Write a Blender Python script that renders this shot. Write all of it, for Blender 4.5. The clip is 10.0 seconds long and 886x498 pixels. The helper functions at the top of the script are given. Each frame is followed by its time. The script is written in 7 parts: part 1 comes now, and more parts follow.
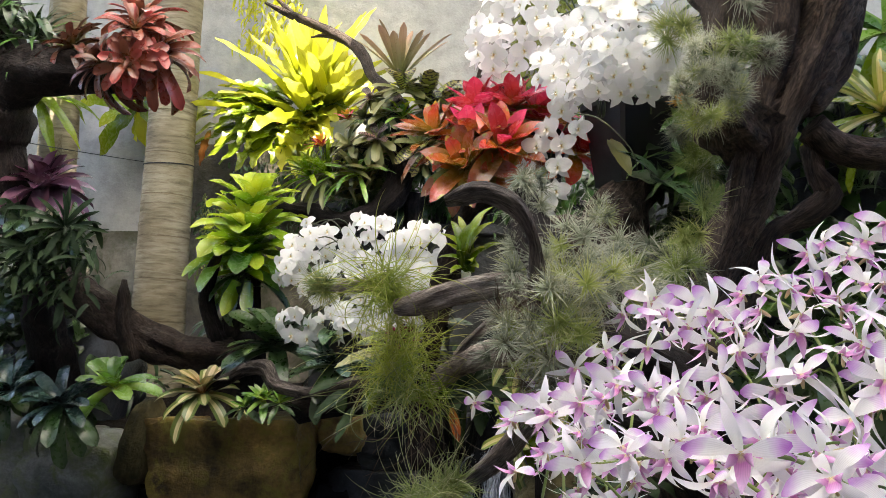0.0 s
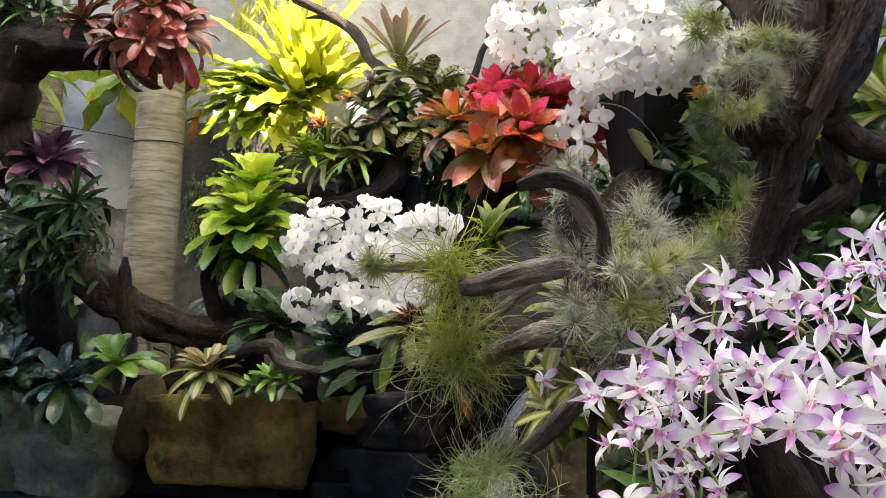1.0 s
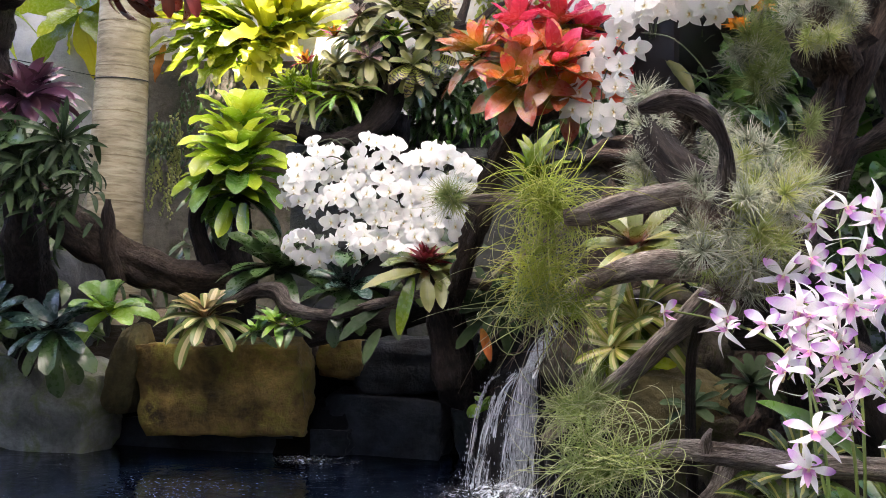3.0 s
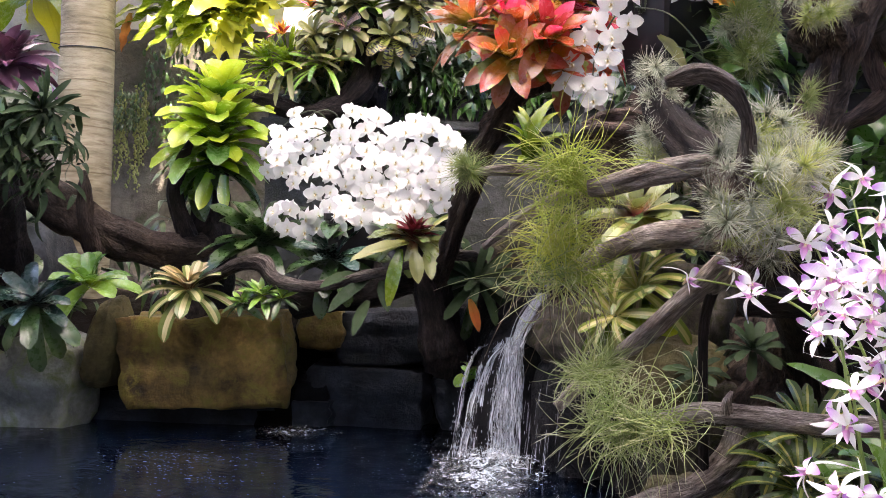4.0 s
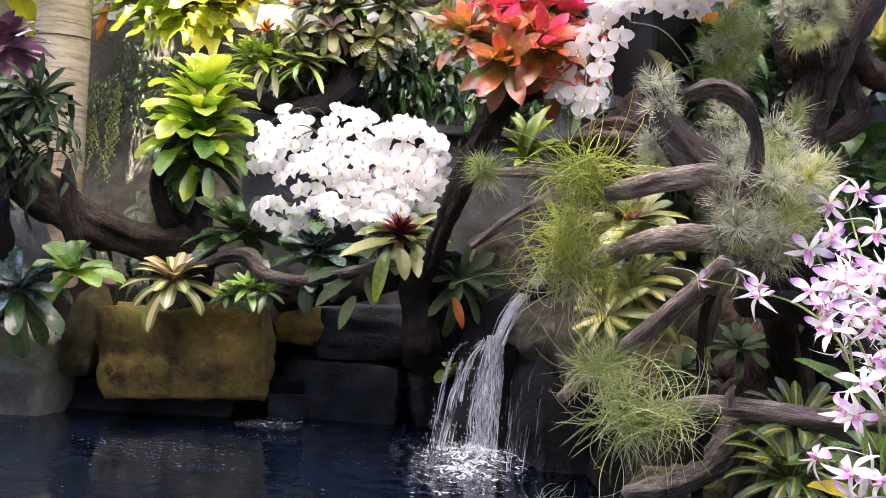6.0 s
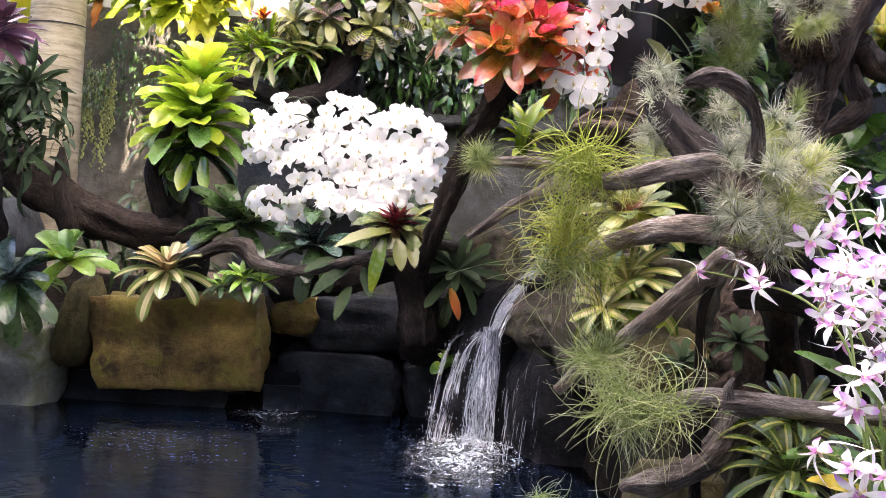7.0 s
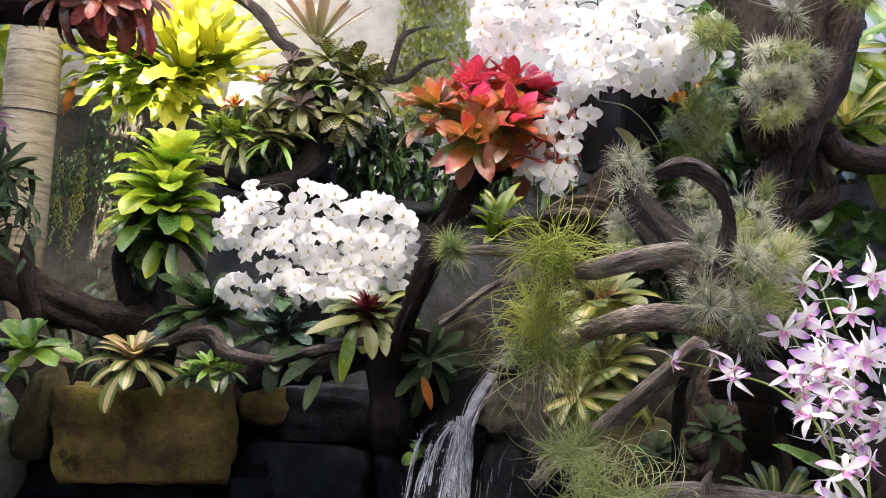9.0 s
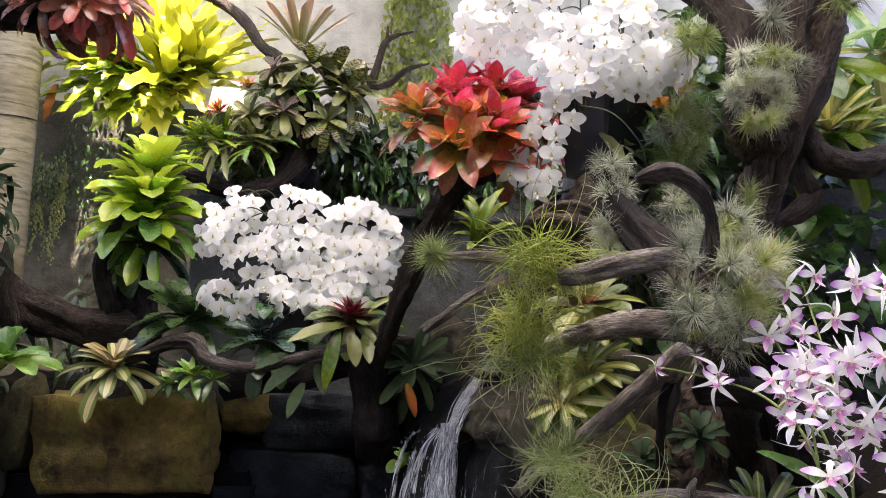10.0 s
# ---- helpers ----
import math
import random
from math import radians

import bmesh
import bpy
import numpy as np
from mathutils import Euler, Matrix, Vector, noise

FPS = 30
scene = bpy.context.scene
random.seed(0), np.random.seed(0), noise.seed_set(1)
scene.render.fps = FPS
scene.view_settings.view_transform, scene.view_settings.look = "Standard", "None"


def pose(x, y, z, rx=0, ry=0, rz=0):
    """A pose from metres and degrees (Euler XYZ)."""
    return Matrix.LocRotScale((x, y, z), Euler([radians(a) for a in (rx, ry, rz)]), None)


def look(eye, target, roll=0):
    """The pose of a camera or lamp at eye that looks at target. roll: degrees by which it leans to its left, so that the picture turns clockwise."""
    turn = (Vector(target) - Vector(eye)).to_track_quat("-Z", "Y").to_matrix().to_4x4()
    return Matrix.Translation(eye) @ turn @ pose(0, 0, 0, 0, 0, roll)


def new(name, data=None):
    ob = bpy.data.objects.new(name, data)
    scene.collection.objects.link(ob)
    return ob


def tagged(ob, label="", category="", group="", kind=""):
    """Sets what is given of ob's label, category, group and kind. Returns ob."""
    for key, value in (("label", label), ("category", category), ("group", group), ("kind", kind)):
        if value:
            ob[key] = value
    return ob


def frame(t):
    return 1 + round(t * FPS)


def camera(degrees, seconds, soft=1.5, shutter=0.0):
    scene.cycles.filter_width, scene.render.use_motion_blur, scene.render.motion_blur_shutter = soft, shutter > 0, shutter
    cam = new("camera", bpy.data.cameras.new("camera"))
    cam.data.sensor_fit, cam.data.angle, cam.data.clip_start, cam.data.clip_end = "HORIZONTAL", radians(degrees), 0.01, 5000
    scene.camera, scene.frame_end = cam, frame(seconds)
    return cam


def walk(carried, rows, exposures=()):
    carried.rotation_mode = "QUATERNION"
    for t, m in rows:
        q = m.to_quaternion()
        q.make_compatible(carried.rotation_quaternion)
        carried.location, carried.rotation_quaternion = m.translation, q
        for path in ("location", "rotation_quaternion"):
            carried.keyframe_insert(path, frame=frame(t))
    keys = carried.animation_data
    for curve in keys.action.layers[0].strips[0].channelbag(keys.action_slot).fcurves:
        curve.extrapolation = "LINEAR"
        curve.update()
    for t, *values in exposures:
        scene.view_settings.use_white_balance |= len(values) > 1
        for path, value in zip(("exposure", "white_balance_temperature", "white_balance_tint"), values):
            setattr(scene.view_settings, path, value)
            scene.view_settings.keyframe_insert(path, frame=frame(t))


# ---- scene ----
cam = camera(50.0, 10.0, soft=0.5)
PATH = [
    (0, (1.241, -0.474, 0.719), (0.717, 1.443, 0.942), 2.2),
    (0.5, (1.172, -0.548, 0.708), (0.698, 1.383, 0.918), 2.5),
    (1, (1.047, -0.581, 0.7), (0.626, 1.365, 0.894), 2.9),
    (1.5, (0.867, -0.625, 0.688), (0.529, 1.339, 0.864), 2.6),
    (2, (0.78, -0.591, 0.675), (0.481, 1.38, 0.832), 2.5),
    (2.5, (0.74, -0.539, 0.666), (0.462, 1.437, 0.796), 2.3),
    (4, (0.537, -0.581, 0.644), (0.42, 1.415, 0.688), 1.8),
    (4.5, (0.443, -0.647, 0.638), (0.398, 1.352, 0.68), 2.1),
    (5, (0.371, -0.691, 0.621), (0.381, 1.308, 0.681), 2.8),
    (6.5, (0.378, -0.661, 0.618), (0.39, 1.338, 0.667), 3.6),
    (7, (0.379, -0.65, 0.616), (0.398, 1.349, 0.656), 3.7),
    (7.5, (0.373, -0.655, 0.623), (0.405, 1.344, 0.675), 3.5),
    (8, (0.376, -0.648, 0.63), (0.416, 1.349, 0.73), 3.4),
    (8.5, (0.378, -0.635, 0.63), (0.431, 1.358, 0.794), 3.4),
    (9, (0.382, -0.624, 0.631), (0.447, 1.363, 0.849), 3.4),
    (9.5, (0.384, -0.619, 0.632), (0.464, 1.366, 0.867), 3.3),
    (10, (0.39, -0.608, 0.635), (0.484, 1.377, 0.866), 3.1),
]
walk(cam, [(t, look(eye, target, roll)) for t, eye, target, roll in PATH], [(0, 2.85, 6950, 12), (2.5, 3.15, 6850, 18), (4.5, 3.65, 6750, 26), (6.5, 3.7, 6750, 26), (7.5, 3.95, 6750, 26), (8, 3.85, 6750, 25), (9, 3.25, 6800, 20), (10, 3.05, 6800, 20)])

# ---- light ----
world = bpy.data.worlds.new("sky")
scene.world = world
world.use_nodes = True
wn = world.node_tree
sky = wn.nodes.new("ShaderNodeTexSky")
sky.sky_type = "NISHITA"
sky.sun_disc = False
sky.sun_elevation = radians(68)
sky.sun_rotation = radians(200)
wn.links.new(sky.outputs[0], wn.nodes["Background"].inputs[0])
wn.nodes["Background"].inputs[1].default_value = 0.15
sun = new("sun", bpy.data.lights.new("sun", "SUN"))
sun.data.energy = 5.0
sun.data.angle = radians(0.6)
sun.data.color = (1.0, 0.93, 0.8)
sun.matrix_world = look((-0.55, 3.2, 6.0), (-0.85, 4.45, 1.9))


# ---- helpers for meshes and things ----
def make_mesh(name, verts, faces, mats=(), uvs=None, mat_ids=None, smooth=True):
    me = bpy.data.meshes.new(name)
    me.from_pydata([tuple(v) for v in verts], [], faces)
    for m in mats:
        me.materials.append(m)
    if uvs is not None:
        lay = me.uv_layers.new(name="UVMap")
        idx = np.empty(len(me.loops), dtype=np.int32)
        me.loops.foreach_get("vertex_index", idx)
        lay.data.foreach_set("uv", np.asarray(uvs, dtype=np.float32)[idx].ravel())
    if smooth:
        me.polygons.foreach_set("use_smooth", np.ones(len(me.polygons), dtype=bool))
    if mat_ids is not None:
        me.polygons.foreach_set("material_index", np.asarray(mat_ids, dtype=np.int32))
    me.update()
    return me


def thing(name, loc, label, category, group="", kind=""):
    e = new(name)
    e.empty_display_size = 0.05
    e.location = loc
    return tagged(e, label, category, group, kind)


def child(name, me, parent, m=None, label=""):
    """One mesh as a part; m is its pose relative to the parent."""
    ob = new(name, me)
    ob.parent = parent
    if m is not None:
        ob.matrix_basis = m
    if label:
        ob["label"] = label
    return ob


def axis_turn(direction, spin=0.0):
    """A turn that brings +z onto the direction, after a spin about +z."""
    return Vector(direction).to_track_quat("Z", "Y").to_matrix().to_4x4() @ Matrix.Rotation(spin, 4, "Z")


def smooth_path(points, radii, step):
    """Points of a Catmull-Rom curve, with radii, about a step apart."""
    p = [Vector(q) for q in points]
    p = [p[0] * 2 - p[1]] + p + [p[-1] * 2 - p[-2]]
    r = [radii[0]] + list(radii) + [radii[-1]]
    out, rad = [], []
    for i in range(1, len(p) - 2):
        n = max(2, int((p[i + 1] - p[i]).length / step))
        for k in range(n):
            t = k / n
            a, b, c, d = p[i - 1], p[i], p[i + 1], p[i + 2]
            out.append(0.5 * (2 * b + (c - a) * t + (2 * a - 5 * b + 4 * c - d) * t * t + (3 * b - a - 3 * c + d) * t ** 3))
            rad.append(r[i] + (r[i + 1] - r[i]) * (t * t * (3 - 2 * t)))
    out.append(p[-2])
    rad.append(r[-2])
    return out, rad


def sweep(points, radii, step=0.03, sides=12, rough=0.0, seed=0.0, twist=0.0, cap=True):
    """Verts, faces and uvs of a tube along a curve, with ridges and lumps."""
    path, rad = smooth_path(points, radii, step)
    verts, faces, uvs, run = [], [], [], 0.0
    ring = sides + 1
    up = None
    for i, (q, r) in enumerate(zip(path, rad)):
        t = (path[min(i + 1, len(path) - 1)] - path[max(i - 1, 0)]).normalized()
        if up is None:
            up = t.cross(Vector((0.15, 1.0, -0.35)))
        s = up.cross(t)
        s = s.normalized() if s.length > 1e-4 else t.orthogonal().normalized()
        up = t.cross(s)
        if i:
            run += (q - path[i - 1]).length
        for k in range(ring):
            a = 2 * math.pi * (k % sides) / sides + twist * run
            d = s * math.cos(a) + up * math.sin(a)
            k_r = r
            if rough:
                ridge = noise.noise(Vector((math.cos(a) * 2.2 + seed, math.sin(a) * 2.2, run * 3.0)))
                fine = noise.noise(Vector((math.cos(a) * 6.0, math.sin(a) * 6.0 + seed, run * 9.0)))
                lump = noise.noise(q * 9.0 + Vector((seed, 0, 0)))
                groove = abs(noise.noise(Vector((math.cos(a) * 3.6 + seed * 2, math.sin(a) * 3.6, run * 1.6))))
                k_r = r * (1 + rough * (0.8 * ridge + 0.3 * fine + 0.5 * lump - 0.9 * max(0.0, 0.22 - groove) * 2))
            verts.append(q + d * k_r)
            uvs.append((k / sides, run))
    n = len(path)
    for i in range(n - 1):
        for k in range(sides):
            faces.append((i * ring + k, i * ring + k + 1, (i + 1) * ring + k + 1, (i + 1) * ring + k))
    if cap:
        faces.append(tuple(range(sides - 1, -1, -1)))
        faces.append(tuple((n - 1) * ring + k for k in range(sides)))
    return verts, faces, uvs


def join_parts(pieces):
    verts, faces, uvs = [], [], []
    for v, f, u in pieces:
        base = len(verts)
        verts += v
        uvs += u
        faces += [tuple(i + base for i in face) for face in f]
    return verts, faces, uvs


# ---- materials ----
def material(name):
    m = bpy.data.materials.new(name)
    m.use_nodes = True
    return m, m.node_tree, m.node_tree.nodes["Principled BSDF"]


def node(tree, kind, **values):
    n = tree.nodes.new(kind)
    for k, v in values.items():
        n.inputs[k].default_value = v
    return n


def ramp(tree, source, stops):
    n = tree.nodes.new("ShaderNodeValToRGB")
    e = n.color_ramp.elements
    while len(e) < len(stops):
        e.new(0.5)
    for el, (at, col) in zip(e, stops):
        el.position = at
        el.color = (*col, 1) if len(col) == 3 else col
    tree.links.new(source, n.inputs[0])
    return n


def mix(tree, fac, a, b, blend="MIX"):
    n = tree.nodes.new("ShaderNodeMix")
    n.data_type = "RGBA"
    n.blend_type = blend
    for slot, v in ((0, fac), (6, a), (7, b)):
        if isinstance(v, bpy.types.NodeSocket):
            tree.links.new(v, n.inputs[slot])
        else:
            n.inputs[slot].default_value = v if slot == 0 else (*v, 1)
    return n.outputs[2]


def bump(tree, height, strength, distance, bsdf):
    b = node(tree, "ShaderNodeBump", Strength=strength, Distance=distance)
    tree.links.new(height, b.inputs["Height"])
    tree.links.new(b.outputs[0], bsdf.inputs["Normal"])


def math_node(tree, op, a, b=0.0):
    n = tree.nodes.new("ShaderNodeMath")
    n.operation = op
    for slot, v in ((0, a), (1, b)):
        if isinstance(v, bpy.types.NodeSocket):
            tree.links.new(v, n.inputs[slot])
        else:
            n.inputs[slot].default_value = v
    return n.outputs[0]


def leaf_material(name, along, rough=0.35, through_light=0.35, stripe=None, band=None, vary=0.35, fleck=None, scale=60.0):
    """along: colour stops from leaf base to tip. stripe: (colour, width) of a lengthwise pale stripe; band: (colour, count)."""
    m, t, b = material(name)
    uv = t.nodes.new("ShaderNodeUVMap")
    xyz = t.nodes.new("ShaderNodeSeparateXYZ")
    t.links.new(uv.outputs[0], xyz.inputs[0])
    geo = t.nodes.new("ShaderNodeTexCoord")
    nz = node(t, "ShaderNodeTexNoise", Scale=scale, Detail=4.0)
    t.links.new(geo.outputs["Object"], nz.inputs["Vector"])
    v = math_node(t, "ADD", xyz.outputs[1], math_node(t, "MULTIPLY", math_node(t, "SUBTRACT", nz.outputs[0], 0.5), 0.28))
    col = ramp(t, v, along).outputs[0]
    if stripe:
        off = math_node(t, "ABSOLUTE", math_node(t, "SUBTRACT", xyz.outputs[0], 0.5))
        fine = math_node(t, "SINE", math_node(t, "MULTIPLY", xyz.outputs[0], 70.0))
        edge = math_node(t, "ADD", off, math_node(t, "MULTIPLY", fine, 0.03))
        fac = ramp(t, edge, [(stripe[1], (1, 1, 1)), (stripe[1] + 0.05, (0, 0, 0))])
        col = mix(t, fac.outputs[0], col, stripe[0])
    if band:
        wob = math_node(t, "ADD", math_node(t, "MULTIPLY", xyz.outputs[1], band[1]), math_node(t, "MULTIPLY", nz.outputs[0], 2.0))
        wav = math_node(t, "SINE", math_node(t, "MULTIPLY", wob, 6.28))
        fac = ramp(t, math_node(t, "ADD", math_node(t, "MULTIPLY", wav, 0.5), 0.5), [(0.55, (0, 0, 0)), (0.75, (1, 1, 1))])
        col = mix(t, fac.outputs[0], col, band[0])
    if fleck:
        nf = node(t, "ShaderNodeTexNoise", Scale=fleck[1], Detail=2.0)
        t.links.new(geo.outputs["Object"], nf.inputs["Vector"])
        fac = ramp(t, nf.outputs[0], [(0.58, (0, 0, 0)), (0.64, (1, 1, 1))])
        col = mix(t, fac.outputs[0], col, fleck[0])
    mid = math_node(t, "ABSOLUTE", math_node(t, "SUBTRACT", xyz.outputs[0], 0.5))
    rib = ramp(t, mid, [(0.0, (0.75, 0.75, 0.75)), (0.05, (1, 1, 1)), (1.0, (1, 1, 1))])
    col = mix(t, 0.6, col, rib.outputs[0], "MULTIPLY")
    info = t.nodes.new("ShaderNodeObjectInfo")
    hsv = t.nodes.new("ShaderNodeHueSaturation")
    val = t.nodes.new("ShaderNodeMapRange")
    val.inputs["To Min"].default_value, val.inputs["To Max"].default_value = 1 - vary, 1 + vary
    t.links.new(info.outputs["Random"], val.inputs["Value"])
    t.links.new(val.outputs[0], hsv.inputs["Value"])
    hue = t.nodes.new("ShaderNodeMapRange")
    hue.inputs["To Min"].default_value, hue.inputs["To Max"].default_value = 0.515, 0.485
    t.links.new(info.outputs["Random"], hue.inputs["Value"])
    t.links.new(hue.outputs[0], hsv.inputs["Hue"])
    t.links.new(col, hsv.inputs["Color"])
    t.links.new(hsv.outputs[0], b.inputs["Base Color"])
    rr = ramp(t, nz.outputs[0], [(0.3, (rough * 0.7,) * 3), (0.75, (min(1, rough * 1.5),) * 3)])
    t.links.new(rr.outputs[0], b.inputs["Roughness"])
    lines = math_node(t, "SINE", math_node(t, "MULTIPLY", xyz.outputs[0], 90.0))
    bump(t, math_node(t, "ADD", math_node(t, "MULTIPLY", lines, 0.25), nz.outputs[0]), 0.2, 0.002, b)
    b.inputs["Specular IOR Level"].default_value = 0.6 if rough < 0.45 else 0.3
    b.inputs["Coat Weight"].default_value = 0.22 if rough < 0.36 else 0.0
    b.inputs["Coat Roughness"].default_value = 0.16
    if through_light:
        tr = t.nodes.new("ShaderNodeBsdfTranslucent")
        t.links.new(hsv.outputs[0], tr.inputs[0])
        ms = t.nodes.new("ShaderNodeMixShader")
        ms.inputs[0].default_value = through_light
        t.links.new(b.outputs[0], ms.inputs[1])
        t.links.new(tr.outputs[0], ms.inputs[2])
        t.links.new(ms.outputs[0], t.nodes["Material Output"].inputs[0])
    return m


def wood_material(name, dark, light, rough=0.75):
    m, t, b = material(name)
    uv = t.nodes.new("ShaderNodeUVMap")
    layers = []
    for scale, detail, dist in (((7, 9, 1), 8.0, 0.7), ((26, 16, 1), 6.0, 0.4)):
        mp = t.nodes.new("ShaderNodeMapping")
        mp.inputs["Scale"].default_value = scale
        t.links.new(uv.outputs[0], mp.inputs[0])
        g = node(t, "ShaderNodeTexNoise", Scale=3.0, Detail=detail, Roughness=0.65, Distortion=dist)
        t.links.new(mp.outputs[0], g.inputs["Vector"])
        layers.append(g.outputs[0])
    tc = t.nodes.new("ShaderNodeTexCoord")
    big = node(t, "ShaderNodeTexNoise", Scale=9.0, Detail=6.0)
    pit = node(t, "ShaderNodeTexNoise", Scale=120.0, Detail=4.0)
    for n in (big, pit):
        t.links.new(tc.outputs["Object"], n.inputs["Vector"])
    both = math_node(t, "ADD", math_node(t, "MULTIPLY", layers[0], 0.55), math_node(t, "MULTIPLY", layers[1], 0.45))
    c1 = ramp(t, both, [(0.38, dark), (0.5, [(a + c) / 2.4 for a, c in zip(dark, light)]), (0.62, light)])
    st = ramp(t, big.outputs[0], [(0.35, (0.4, 0.36, 0.34)), (0.6, (1, 1, 1))])
    col = mix(t, 0.85, c1.outputs[0], st.outputs[0], "MULTIPLY")
    t.links.new(col, b.inputs["Base Color"])
    b.inputs["Roughness"].default_value = rough
    b.inputs["Specular IOR Level"].default_value = 0.22
    crack = ramp(t, layers[1], [(0.36, (0, 0, 0)), (0.46, (1, 1, 1))])
    h = math_node(t, "ADD", math_node(t, "MULTIPLY", both, 1.5), math_node(t, "MULTIPLY", crack.outputs[0], 0.5))
    bump(t, math_node(t, "ADD", h, math_node(t, "MULTIPLY", pit.outputs[0], 0.25)), 1.0, 0.009, b)
    return m


def stone_material(name, dark, light, moss=None, scale=6.0, wet=0.5, stains=0.0, gloss=0.4):
    m, t, b = material(name)
    tc = t.nodes.new("ShaderNodeTexCoord")
    n1 = node(t, "ShaderNodeTexNoise", Scale=scale, Detail=9.0, Roughness=0.62)
    n2 = node(t, "ShaderNodeTexNoise", Scale=scale * 7, Detail=6.0, Roughness=0.7)
    for n in (n1, n2):
        t.links.new(tc.outputs["Object"], n.inputs["Vector"])
    col = ramp(t, n1.outputs[0], [(0.3, dark), (0.7, light)]).outputs[0]
    n4 = node(t, "ShaderNodeTexNoise", Scale=scale * 0.45, Detail=5.0, Roughness=0.6, Distortion=0.8)
    t.links.new(tc.outputs["Object"], n4.inputs["Vector"])
    stain = ramp(t, n4.outputs[0], [(0.38, (0.3, 0.28, 0.26)), (0.56, (1, 1, 1))])
    col = mix(t, stains, col, stain.outputs[0], "MULTIPLY")
    grain = ramp(t, n2.outputs[0], [(0.3, (0.55, 0.55, 0.55)), (0.6, (1, 1, 1))])
    col = mix(t, 0.7, col, grain.outputs[0], "MULTIPLY")
    if moss:
        n3 = node(t, "ShaderNodeTexNoise", Scale=scale * 1.3, Detail=7.0, Roughness=0.7, Distortion=0.5)
        t.links.new(tc.outputs["Object"], n3.inputs["Vector"])
        f = ramp(t, n3.outputs[0], [(0.48, (0, 0, 0)), (0.62, (1, 1, 1))])
        col = mix(t, f.outputs[0], col, moss)
    t.links.new(col, b.inputs["Base Color"])
    b.inputs["Specular IOR Level"].default_value = gloss
    rr = ramp(t, n1.outputs[0], [(0.3, (wet * 0.6,) * 3), (0.7, (min(1, wet * 1.4),) * 3)])
    t.links.new(rr.outputs[0], b.inputs["Roughness"])
    bump(t, math_node(t, "ADD", n1.outputs[0], math_node(t, "MULTIPLY", n2.outputs[0], 0.6)), 1.0, 0.02, b)
    return m


def petal_material(name, stops, through_light=0.35, vein=0.1, rough=0.5):
    m, t, b = material(name)
    uv = t.nodes.new("ShaderNodeUVMap")
    xyz = t.nodes.new("ShaderNodeSeparateXYZ")
    t.links.new(uv.outputs[0], xyz.inputs[0])
    tc = t.nodes.new("ShaderNodeTexCoord")
    nz = node(t, "ShaderNodeTexNoise", Scale=45.0, Detail=3.0)
    t.links.new(tc.outputs["Object"], nz.inputs["Vector"])
    v = math_node(t, "ADD", xyz.outputs[1], math_node(t, "MULTIPLY", math_node(t, "SUBTRACT", nz.outputs[0], 0.5), 0.45))
    col = ramp(t, v, stops).outputs[0]
    line = math_node(t, "SINE", math_node(t, "MULTIPLY", xyz.outputs[0], 60.0))
    shade = ramp(t, math_node(t, "ADD", math_node(t, "MULTIPLY", line, 0.5), 0.5), [(0, (1 - vein,) * 3), (0.5, (1, 1, 1))])
    col = mix(t, 1.0, col, shade.outputs[0], "MULTIPLY")
    t.links.new(col, b.inputs["Base Color"])
    b.inputs["Roughness"].default_value = rough
    bump(t, math_node(t, "ADD", math_node(t, "MULTIPLY", line, 0.3), nz.outputs[0]), 0.12, 0.0008, b)
    tr = t.nodes.new("ShaderNodeBsdfTranslucent")
    t.links.new(col, tr.inputs[0])
    ms = t.nodes.new("ShaderNodeMixShader")
    ms.inputs[0].default_value = through_light
    t.links.new(b.outputs[0], ms.inputs[1])
    t.links.new(tr.outputs[0], ms.inputs[2])
    t.links.new(ms.outputs[0], t.nodes["Material Output"].inputs[0])
    return m


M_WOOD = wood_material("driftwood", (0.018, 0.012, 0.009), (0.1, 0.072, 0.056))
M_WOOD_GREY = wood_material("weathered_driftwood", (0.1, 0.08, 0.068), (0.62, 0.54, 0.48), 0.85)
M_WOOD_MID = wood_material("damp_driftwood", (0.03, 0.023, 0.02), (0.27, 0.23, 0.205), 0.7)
# darker wood for limbs in shade; that shade is put into the colour
M_WOOD_SHADED = wood_material("shaded_driftwood", (0.01, 0.007, 0.007), (0.055, 0.041, 0.036))
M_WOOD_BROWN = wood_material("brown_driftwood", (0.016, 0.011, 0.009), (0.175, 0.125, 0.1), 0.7)


